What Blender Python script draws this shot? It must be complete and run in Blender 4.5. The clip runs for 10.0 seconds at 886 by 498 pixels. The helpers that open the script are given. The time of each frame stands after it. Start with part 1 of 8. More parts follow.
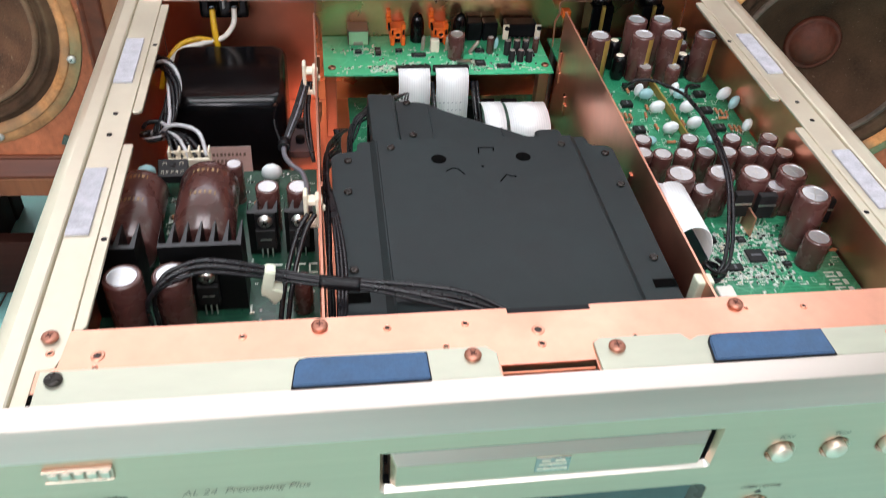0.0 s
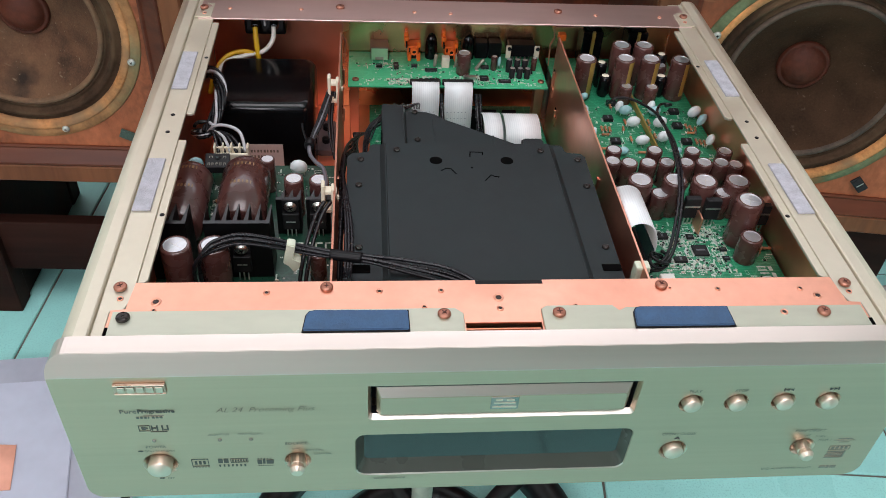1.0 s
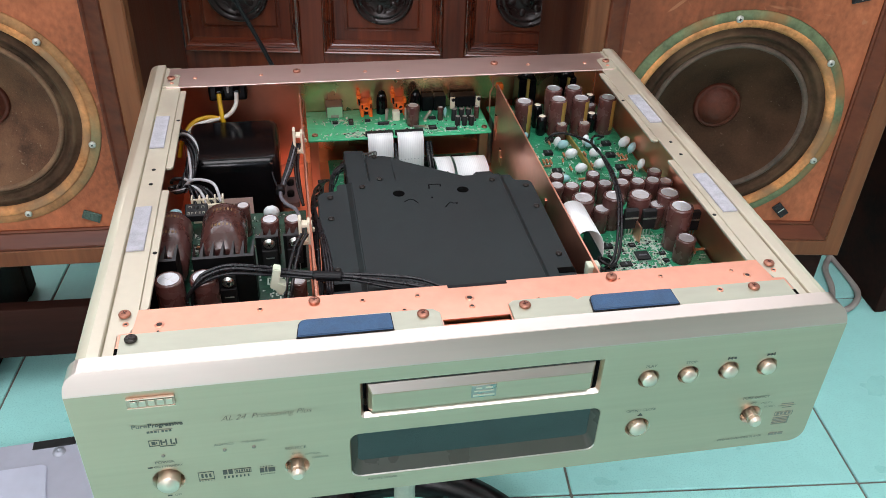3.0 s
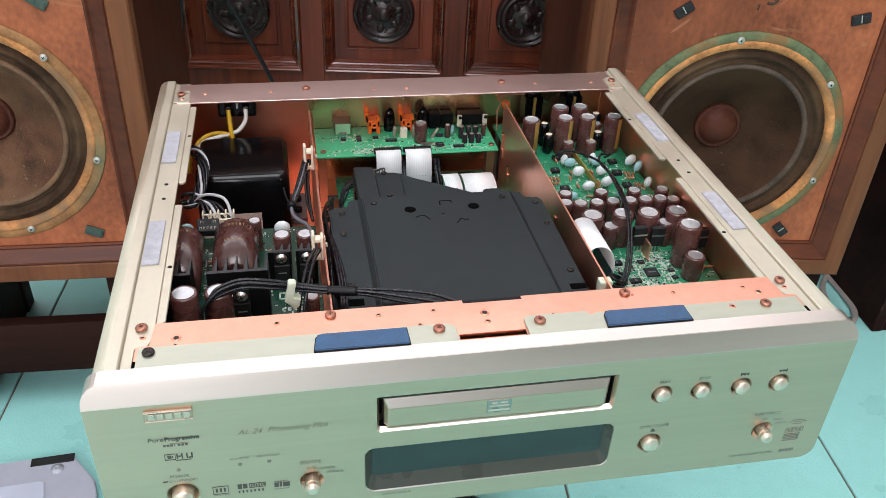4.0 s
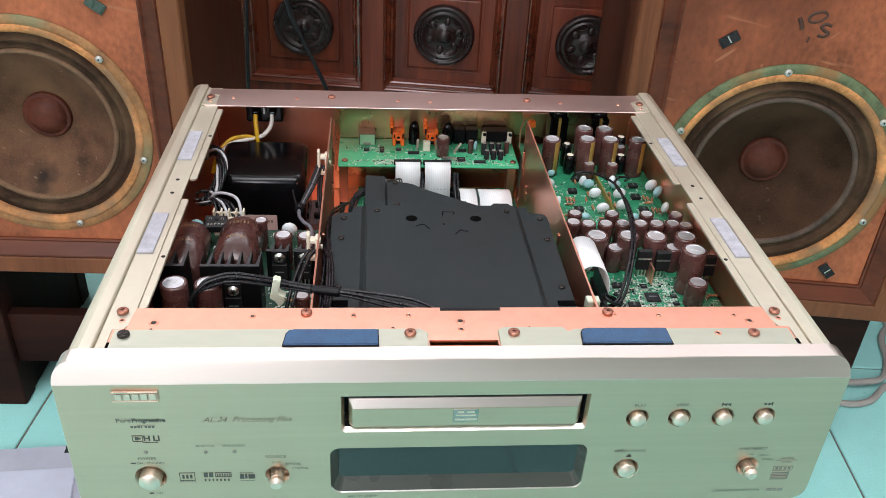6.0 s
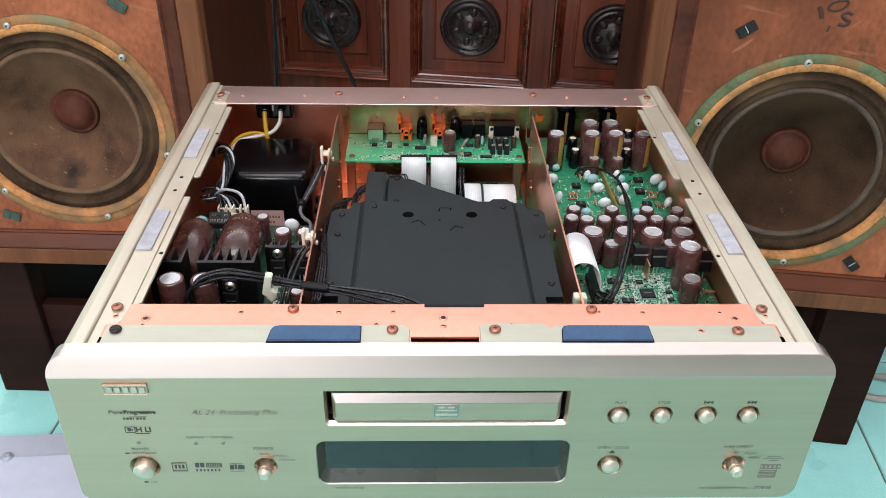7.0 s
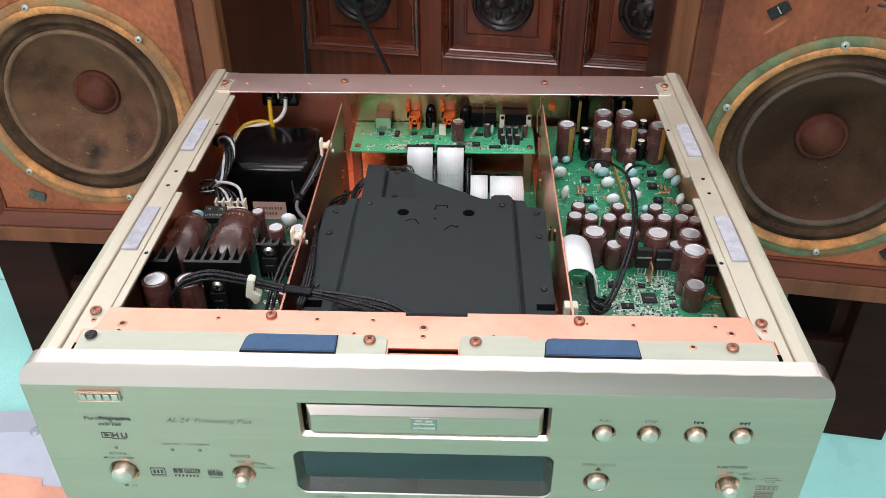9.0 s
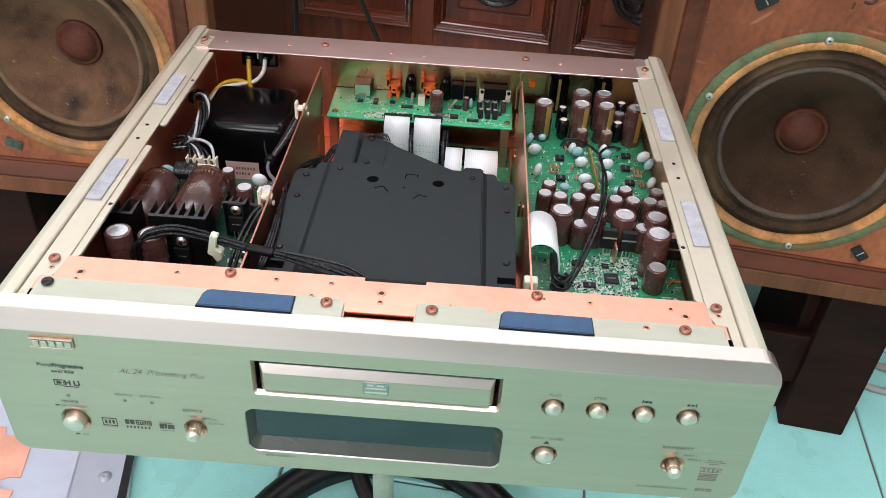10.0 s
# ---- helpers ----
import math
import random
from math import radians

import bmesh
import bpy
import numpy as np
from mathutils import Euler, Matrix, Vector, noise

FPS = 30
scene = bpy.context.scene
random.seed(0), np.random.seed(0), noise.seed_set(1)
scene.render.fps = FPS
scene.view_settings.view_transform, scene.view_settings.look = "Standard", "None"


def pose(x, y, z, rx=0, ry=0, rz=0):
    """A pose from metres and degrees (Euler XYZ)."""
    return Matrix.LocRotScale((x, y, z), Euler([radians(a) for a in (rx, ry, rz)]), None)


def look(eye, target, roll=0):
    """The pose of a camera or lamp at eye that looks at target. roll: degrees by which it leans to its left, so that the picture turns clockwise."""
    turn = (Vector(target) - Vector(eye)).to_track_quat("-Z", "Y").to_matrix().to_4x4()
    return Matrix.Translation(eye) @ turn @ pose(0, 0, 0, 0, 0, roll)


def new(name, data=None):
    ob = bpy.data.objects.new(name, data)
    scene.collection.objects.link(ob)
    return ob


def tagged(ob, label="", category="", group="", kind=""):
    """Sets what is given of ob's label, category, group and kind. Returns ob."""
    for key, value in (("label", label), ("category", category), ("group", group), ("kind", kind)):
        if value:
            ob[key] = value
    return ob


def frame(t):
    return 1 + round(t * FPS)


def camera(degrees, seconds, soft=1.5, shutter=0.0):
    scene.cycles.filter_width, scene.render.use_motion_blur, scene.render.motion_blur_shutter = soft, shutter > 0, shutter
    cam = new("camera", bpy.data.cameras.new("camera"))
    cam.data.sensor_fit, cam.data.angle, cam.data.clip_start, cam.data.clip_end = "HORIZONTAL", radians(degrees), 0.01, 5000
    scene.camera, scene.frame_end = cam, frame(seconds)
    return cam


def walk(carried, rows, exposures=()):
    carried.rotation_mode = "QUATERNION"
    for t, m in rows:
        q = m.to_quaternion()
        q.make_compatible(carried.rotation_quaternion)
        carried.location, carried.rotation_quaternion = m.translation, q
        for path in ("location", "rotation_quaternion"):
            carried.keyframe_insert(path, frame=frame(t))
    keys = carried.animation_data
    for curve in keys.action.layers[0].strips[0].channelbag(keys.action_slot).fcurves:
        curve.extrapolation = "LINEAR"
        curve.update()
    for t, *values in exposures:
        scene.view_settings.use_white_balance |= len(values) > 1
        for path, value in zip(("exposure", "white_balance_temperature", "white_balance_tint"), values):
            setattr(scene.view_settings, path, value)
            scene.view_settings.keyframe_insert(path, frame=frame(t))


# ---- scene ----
cam = camera(55.6, 10.0, soft=0.5, shutter=0.2)
PATH = [
    (0, (-0.083, -0.242, 0.854), (0.184, 1.24, -0.461), 4.3),
    (0.1, (-0.084, -0.254, 0.856), (0.171, 1.207, -0.486), 5.0),
    (0.2, (-0.08, -0.264, 0.865), (0.163, 1.185, -0.492), 5.7),
    (0.3, (-0.078, -0.272, 0.878), (0.157, 1.17, -0.487), 6.2),
    (0.5, (-0.072, -0.289, 0.896), (0.135, 1.163, -0.464), 6.4),
    (0.7, (-0.068, -0.3, 0.899), (0.119, 1.168, -0.446), 5.9),
    (1, (-0.068, -0.321, 0.909), (0.115, 1.174, -0.407), 4.3),
    (1.3, (-0.071, -0.346, 0.911), (0.137, 1.176, -0.369), 2.5),
    (1.5, (-0.077, -0.358, 0.913), (0.161, 1.178, -0.346), 2.0),
    (2, (-0.088, -0.376, 0.911), (0.195, 1.194, -0.296), 1.6),
    (2.5, (-0.09, -0.382, 0.91), (0.214, 1.206, -0.266), 1.8),
    (3.8, (-0.099, -0.389, 0.904), (0.238, 1.233, -0.216), 2.8),
    (4, (-0.105, -0.387, 0.907), (0.237, 1.238, -0.207), 2.9),
    (4.5, (-0.105, -0.386, 0.902), (0.247, 1.254, -0.187), 4.2),
    (5, (-0.084, -0.394, 0.895), (0.229, 1.262, -0.183), 4.8),
    (5.5, (-0.062, -0.397, 0.901), (0.177, 1.272, -0.175), 4.0),
    (6, (-0.05, -0.401, 0.899), (0.117, 1.283, -0.168), 3.2),
    (7.5, (0.003, -0.406, 0.915), (0.011, 1.257, -0.196), -0.3),
    (8, (0.013, -0.394, 0.918), (-0.023, 1.259, -0.207), -1.8),
    (8.5, (0.023, -0.383, 0.916), (-0.03, 1.258, -0.225), -1.9),
    (9, (0.026, -0.377, 0.918), (-0.034, 1.252, -0.241), -0.4),
    (9.5, (0.035, -0.38, 0.916), (-0.014, 1.235, -0.262), 1.5),
    (10, (0.041, -0.38, 0.915), (0.014, 1.218, -0.288), 3.6),
]
walk(cam, [(t, look(eye, target, roll)) for t, eye, target, roll in PATH], exposures=[(0.0, 0.37), (0.2, 0.05), (0.5, -0.15), (1.0, -0.15), (1.5, 0.0), (2.0, 0.04), (4.0, 0.17), (10.0, 0.17)])

# ---- light ----
ZT = 0.602            # height of the player's top plane over the floor
world = bpy.data.worlds.new("world")
scene.world = world
world.use_nodes = True
wn = world.node_tree.nodes
sky = wn.new("ShaderNodeTexSky")
sky.sky_type = "NISHITA"
sky.sun_disc = False
sky.sun_elevation = radians(50)
sky.sun_rotation = radians(160)
wn["Background"].inputs["Strength"].default_value = 0.12
world.node_tree.links.new(sky.outputs["Color"], wn["Background"].inputs["Color"])


def area_lamp(name, eye, target, sx, sy, power, color):
    data = bpy.data.lights.new(name, "AREA")
    data.shape, data.size, data.size_y, data.energy, data.color = "RECTANGLE", sx, sy, power, color
    ob = new(name, data)
    ob.matrix_world = look(eye, target)
    return ob


area_lamp("daylight_window", (-1.30, -3.05, 1.95), (-0.75, 0.0, 1.40), 1.8, 1.1, 48, (1.0, 0.945, 1.0))
# bright source inferred from the panel's white top; the window is assumed
area_lamp("unseen_transom_light", (-0.1, 1.80, 2.30), (-0.1, 0.0, 1.55), 3.8, 0.9, 27, (1.0, 0.95, 1.0))
# overhead lamp out of view, added to light upward faces and the interior
area_lamp("unseen_ceiling_light", (0.0, -0.7, 2.74), (0.0, -0.7, 0.0), 1.5, 1.5, 40, (1.0, 0.945, 1.0))

# ---- mesh helpers ----
def box(bm, x0, x1, y0, y1, z0, z1, bevel=0.0, seg=2, m=None, mi=0):
    res = bmesh.ops.create_cube(bm, size=1.0)
    vs = res["verts"]
    bmesh.ops.transform(bm, matrix=Matrix.LocRotScale(((x0 + x1) / 2, (y0 + y1) / 2, (z0 + z1) / 2), None, (abs(x1 - x0), abs(y1 - y0), abs(z1 - z0))), verts=vs)
    faces = list({f for v in vs for f in v.link_faces})
    if bevel > 0:
        edges = list({e for v in vs for e in v.link_edges})
        out = bmesh.ops.bevel(bm, geom=edges, offset=bevel, segments=seg, affect="EDGES", profile=0.5)
        vs = list({v for f in out["faces"] for v in f.verts})
        faces = list({f for v in vs for f in v.link_faces})
    for f in faces:
        f.material_index = mi
    if m is not None:
        bmesh.ops.transform(bm, matrix=m, verts=list({v for f in faces for v in f.verts}))
    return faces


def lathe(bm, prof, seg=24, m=None, mi=None):
    """Revolve (radius, height) pairs round z. mi: a material index per band."""
    rings = []
    for r, z in prof:
        if r < 1e-6:
            rings.append([bm.verts.new((0, 0, z))])
        else:
            rings.append([bm.verts.new((r * math.cos(2 * math.pi * k / seg), r * math.sin(2 * math.pi * k / seg), z)) for k in range(seg)])
    for i in range(len(rings) - 1):
        a, b = rings[i], rings[i + 1]
        for k in range(seg):
            k2 = (k + 1) % seg
            if len(a) == 1 and len(b) == 1:
                continue
            if len(a) == 1:
                f = bm.faces.new((a[0], b[k2], b[k]))
            elif len(b) == 1:
                f = bm.faces.new((a[k], a[k2], b[0]))
            else:
                f = bm.faces.new((a[k], a[k2], b[k2], b[k]))
            f.smooth = True
            f.material_index = (mi[i] if mi else 0)
    if m is not None:
        bmesh.ops.transform(bm, matrix=m, verts=[v for ring in rings for v in ring])
    return rings


def prism(bm, pts, z0, z1, m=None, mi=0):
    """A flat outline (x, y) made solid from z0 to z1."""
    lo = [bm.verts.new((x, y, z0)) for x, y in pts]
    hi = [bm.verts.new((x, y, z1)) for x, y in pts]
    n = len(pts)
    fs = [bm.faces.new(hi), bm.faces.new(lo[::-1])]
    for k in range(n):
        fs.append(bm.faces.new((lo[k], lo[(k + 1) % n], hi[(k + 1) % n], hi[k])))
    for f in fs:
        f.material_index = mi
    bmesh.ops.recalc_face_normals(bm, faces=fs)
    if m is not None:
        bmesh.ops.transform(bm, matrix=m, verts=lo + hi)
    return fs


def smooth_path(pts, n=8):
    pts = [Vector(p) for p in pts]
    out = []
    for i in range(len(pts) - 1):
        p0, p1, p2, p3 = pts[max(i - 1, 0)], pts[i], pts[i + 1], pts[min(i + 2, len(pts) - 1)]
        for k in range(n):
            t = k / n
            out.append(0.5 * (2 * p1 + (p2 - p0) * t + (2 * p0 - 5 * p1 + 4 * p2 - p3) * t * t + (3 * p1 - p0 - 3 * p2 + p3) * t ** 3))
    out.append(pts[-1])
    return out


def tube(bm, pts, r, seg=8, n=8, mi=0, flat=None):
    """A wire along a smooth line through pts; flat = (half width, half height) gives a ribbon."""
    line = smooth_path(pts, n) if n > 1 else [Vector(p) for p in pts]
    rings = []
    side = None
    for i, p in enumerate(line):
        d = (line[min(i + 1, len(line) - 1)] - line[max(i - 1, 0)]).normalized()
        if side is None:
            side = d.cross(Vector((0, 0, 1)))
            if side.length < 1e-3:
                side = Vector((1, 0, 0))
        side = (side - d * side.dot(d)).normalized()
        up = side.cross(d)
        rings.append([bm.verts.new(p + side * (r * math.cos(2 * math.pi * k / seg)) + up * (r * math.sin(2 * math.pi * k / seg))) for k in range(seg)])
    for a, b in zip(rings, rings[1:]):
        for k in range(seg):
            f = bm.faces.new((a[k], a[(k + 1) % seg], b[(k + 1) % seg], b[k]))
            f.smooth = True
            f.material_index = mi
    for cap in (rings[0][::-1], rings[-1]):
        bm.faces.new(cap).material_index = mi
    return rings


def twisted(pts, count, radius, turns):
    """Lines for strands wound round one another along a smooth line."""
    line = smooth_path(pts, 6)
    out = []
    for s in range(count):
        strand = []
        for i, p in enumerate(line):
            d = (line[min(i + 1, len(line) - 1)] - line[max(i - 1, 0)]).normalized()
            side = d.cross(Vector((0.3, 0.1, 1.0))).normalized()
            up = side.cross(d)
            a = 2 * math.pi * (s / count + turns * i / len(line))
            strand.append(p + side * (radius * math.cos(a)) + up * (radius * math.sin(a)))
        out.append(strand)
    return out


def sheet(bm, line, x0, x1, th, mi=0, soft=False):
    """A bent sheet: a (y, z) line, given a thickness, drawn out from x0 to x1."""
    pts = [Vector((p[0], p[1])) for p in line]
    if soft:
        pts = [p.to_2d() for p in smooth_path([(p.x, p.y, 0) for p in pts], 5)]
    top, bot = [], []
    for i, p in enumerate(pts):
        d = (pts[min(i + 1, len(pts) - 1)] - pts[max(i - 1, 0)]).normalized()
        nrm = Vector((-d.y, d.x)) * th / 2
        top.append(p + nrm)
        bot.append(p - nrm)
    loop = top + bot[::-1]
    a = [bm.verts.new((x0, p.x, p.y)) for p in loop]
    b = [bm.verts.new((x1, p.x, p.y)) for p in loop]
    n = len(loop)
    fs = []
    for k in range(n):
        fs.append(bm.faces.new((a[k], a[(k + 1) % n], b[(k + 1) % n], b[k])))
    half = len(top)
    for ring, flip in ((a, False), (b, True)):
        for k in range(half - 1):
            q = [ring[k], ring[k + 1], ring[n - 2 - k], ring[n - 1 - k]]
            fs.append(bm.faces.new(q[::-1] if flip else q))
    for f in fs:
        f.material_index = mi
        f.smooth = soft and len(f.verts) == 4
    bmesh.ops.recalc_face_normals(bm, faces=fs)
    return fs


def rounded(w, h, r, seg=5, cx=0.0, cy=0.0):
    """The outline of a rounded rectangle."""
    out = []
    for sx, sy, a0 in ((1, 1, 0), (-1, 1, 90), (-1, -1, 180), (1, -1, 270)):
        for k in range(seg + 1):
            a = radians(a0 + 90 * k / seg)
            out.append((cx + sx * (w / 2 - r) + r * math.cos(a), cy + sy * (h / 2 - r) + r * math.sin(a)))
    return out


def mesh_of(name, bm, mats):
    me = bpy.data.meshes.new(name)
    bm.normal_update()
    bm.to_mesh(me)
    bm.free()
    for mt in (mats if isinstance(mats, (list, tuple)) else [mats]):
        me.materials.append(mt)
    return me


def attach(ob, parent):
    ob.parent = parent
    up = parent
    m = Matrix()
    while up is not None:
        m = up.matrix_parent_inverse @ up.matrix_basis if up.parent is None else m
        up = up.parent
    ob.matrix_parent_inverse = m.inverted() if parent.parent is None else Matrix()
    return ob


def part(name, bm, mats, parent, label="", at=None):
    """One mesh as a part of a thing or of another part."""
    ob = new(name, bm if isinstance(bm, bpy.types.Mesh) else mesh_of(name, bm, mats))
    if at is not None:
        ob.matrix_basis = at
    attach(ob, parent)
    return tagged(ob, label) if label else ob


def thing(name, where, label, category, group="", kind=""):
    ob = new(name)
    ob.location = where
    ob.empty_display_size = 0.05
    return tagged(ob, label, category, group, kind)


def solid(name, bm, mats, label, category, group="", kind=""):
    return tagged(new(name, mesh_of(name, bm, mats)), label, category, group, kind)


def text_mesh(body, size, spacing=1.0, shear=0.0, depth=0.0, bold=0.0):
    cu = bpy.data.curves.new("lettering", "FONT")
    cu.body, cu.size, cu.align_x, cu.align_y, cu.shear, cu.space_character = body, size, "CENTER", "CENTER", shear, spacing
    cu.extrude, cu.resolution_u, cu.offset = depth, 3, bold
    ob = bpy.data.objects.new("lettering", cu)
    scene.collection.objects.link(ob)
    me = bpy.data.meshes.new_from_object(ob.evaluated_get(bpy.context.evaluated_depsgraph_get()))
    bpy.data.objects.remove(ob)
    bpy.data.curves.remove(cu)
    return me


# ---- materials ----
def mat(name, color, rough=0.5, metal=0.0, vary=0.12, scale=40.0, bump=0.0, bump_scale=300.0, stretch=(1, 1, 1), coat=0.0, rough_vary=0.08, fine=6.0, aniso=0.0, island=0.0, spec=0.5, emit=0.0):
    """A surface with stains at one scale, grain at a finer one, fine relief and uneven gloss."""
    mt = bpy.data.materials.new(name)
    mt.use_nodes = True
    nt = mt.node_tree
    nd, lk = nt.nodes, nt.links
    b = nd["Principled BSDF"]
    co = nd.new("ShaderNodeTexCoord")
    mp = nd.new("ShaderNodeMapping")
    mp.inputs["Scale"].default_value = stretch
    lk.new(co.outputs["Object"], mp.inputs["Vector"])
    n1, n2 = nd.new("ShaderNodeTexNoise"), nd.new("ShaderNodeTexNoise")
    n1.inputs["Scale"].default_value, n1.inputs["Detail"].default_value = scale, 4
    n2.inputs["Scale"].default_value, n2.inputs["Detail"].default_value = scale * fine, 3
    for n in (n1, n2):
        lk.new(mp.outputs["Vector"], n.inputs["Vector"])
    add = nd.new("ShaderNodeMath")
    add.operation = "MULTIPLY_ADD"
    lk.new(n2.outputs["Fac"], add.inputs[0])
    add.inputs[1].default_value = 0.5
    lk.new(n1.outputs["Fac"], add.inputs[2])
    ramp = nd.new("ShaderNodeMapRange")
    ramp.inputs["From Min"].default_value, ramp.inputs["From Max"].default_value = 0.45, 1.05
    ramp.inputs["To Min"].default_value, ramp.inputs["To Max"].default_value = 1 - vary, 1 + vary
    lk.new(add.outputs[0], ramp.inputs["Value"])
    mul = nd.new("ShaderNodeVectorMath")
    mul.operation = "SCALE"
    mul.inputs[0].default_value = color[:3]
    lk.new(ramp.outputs["Result"], mul.inputs["Scale"])
    last = mul.outputs["Vector"]
    if island:
        info = nd.new("ShaderNodeObjectInfo")
        r2 = nd.new("ShaderNodeMapRange")
        r2.inputs["To Min"].default_value, r2.inputs["To Max"].default_value = 1 - island, 1 + island
        lk.new(info.outputs["Random"], r2.inputs["Value"])
        m2 = nd.new("ShaderNodeVectorMath")
        m2.operation = "SCALE"
        lk.new(last, m2.inputs[0])
        lk.new(r2.outputs["Result"], m2.inputs["Scale"])
        last = m2.outputs["Vector"]
    lk.new(last, b.inputs["Base Color"])
    rr = nd.new("ShaderNodeMapRange")
    rr.inputs["From Min"].default_value, rr.inputs["From Max"].default_value = 0.3, 0.7
    rr.inputs["To Min"].default_value, rr.inputs["To Max"].default_value = max(rough - rough_vary, 0.02), min(rough + rough_vary, 1.0)
    lk.new(n1.outputs["Fac"], rr.inputs["Value"])
    lk.new(rr.outputs["Result"], b.inputs["Roughness"])
    b.inputs["Metallic"].default_value = metal
    b.inputs["Coat Weight"].default_value = coat
    b.inputs["Coat Roughness"].default_value = 0.12
    b.inputs["Anisotropic"].default_value = aniso
    b.inputs["Specular IOR Level"].default_value = spec
    if emit:
        b.inputs["Emission Color"].default_value = (*color[:3], 1)
        b.inputs["Emission Strength"].default_value = emit
    if bump:
        n3 = nd.new("ShaderNodeTexNoise")
        n3.inputs["Scale"].default_value, n3.inputs["Detail"].default_value = bump_scale, 3
        lk.new(mp.outputs["Vector"], n3.inputs["Vector"])
        bp = nd.new("ShaderNodeBump")
        bp.inputs["Strength"].default_value, bp.inputs["Distance"].default_value = bump, 0.001
        lk.new(n3.outputs["Fac"], bp.inputs["Height"])
        lk.new(bp.outputs["Normal"], b.inputs["Normal"])
    return mt


def wood(name, dark, light, rough=0.35, along="z", scale=18.0, coat=0.0, bump=0.15, spec=0.5):
    """Straight-grained timber: fibres drawn out along one axis over broad figure."""
    mt = bpy.data.materials.new(name)
    mt.use_nodes = True
    nt = mt.node_tree
    nd, lk = nt.nodes, nt.links
    b = nd["Principled BSDF"]
    co = nd.new("ShaderNodeTexCoord")
    mp = nd.new("ShaderNodeMapping")
    mp.inputs["Scale"].default_value = {"x": (0.06, 1, 1), "y": (1, 0.06, 1), "z": (1, 1, 0.06)}[along]
    lk.new(co.outputs["Object"], mp.inputs["Vector"])
    n1, n2 = nd.new("ShaderNodeTexNoise"), nd.new("ShaderNodeTexNoise")
    n1.inputs["Scale"].default_value, n1.inputs["Detail"].default_value, n1.inputs["Distortion"].default_value = scale, 5, 0.6
    n2.inputs["Scale"].default_value, n2.inputs["Detail"].default_value = scale * 9, 4
    for n in (n1, n2):
        lk.new(mp.outputs["Vector"], n.inputs["Vector"])
    mix = nd.new("ShaderNodeMath")
    mix.operation = "MULTIPLY_ADD"
    lk.new(n2.outputs["Fac"], mix.inputs[0])
    mix.inputs[1].default_value = 0.45
    lk.new(n1.outputs["Fac"], mix.inputs[2])
    cr = nd.new("ShaderNodeValToRGB")
    cr.color_ramp.elements[0].position, cr.color_ramp.elements[0].color = 0.5, (*dark, 1)
    cr.color_ramp.elements[1].position, cr.color_ramp.elements[1].color = 0.95, (*light, 1)
    lk.new(mix.outputs[0], cr.inputs["Fac"])
    lk.new(cr.outputs["Color"], b.inputs["Base Color"])
    rr = nd.new("ShaderNodeMapRange")
    rr.inputs["To Min"].default_value, rr.inputs["To Max"].default_value = rough - 0.1, rough + 0.12
    lk.new(n1.outputs["Fac"], rr.inputs["Value"])
    lk.new(rr.outputs["Result"], b.inputs["Roughness"])
    b.inputs["Specular IOR Level"].default_value = spec
    b.inputs["Coat Weight"].default_value = coat
    b.inputs["Coat Roughness"].default_value = 0.15
    bp = nd.new("ShaderNodeBump")
    bp.inputs["Strength"].default_value, bp.inputs["Distance"].default_value = bump, 0.002
    lk.new(n2.outputs["Fac"], bp.inputs["Height"])
    lk.new(bp.outputs["Normal"], b.inputs["Normal"])
    return mt


def two_tone(mt, other, scale, low=0.45, high=0.55):
    """Blend a second colour into a material in blotches."""
    nt = mt.node_tree
    nd, lk = nt.nodes, nt.links
    b = nd["Principled BSDF"]
    old = b.inputs["Base Color"].links[0].from_socket
    co = nd.new("ShaderNodeTexCoord")
    ns = nd.new("ShaderNodeTexNoise")
    ns.inputs["Scale"].default_value, ns.inputs["Detail"].default_value = scale, 5
    lk.new(co.outputs["Object"], ns.inputs["Vector"])
    mr = nd.new("ShaderNodeMapRange")
    mr.inputs["From Min"].default_value, mr.inputs["From Max"].default_value = low, high
    lk.new(ns.outputs["Fac"], mr.inputs["Value"])
    mx = nd.new("ShaderNodeMix")
    mx.data_type = "RGBA"
    lk.new(mr.outputs["Result"], mx.inputs["Factor"])
    lk.new(old, mx.inputs["A"])
    mx.inputs["B"].default_value = (*other, 1)
    lk.new(mx.outputs["Result"], b.inputs["Base Color"])
    return mt


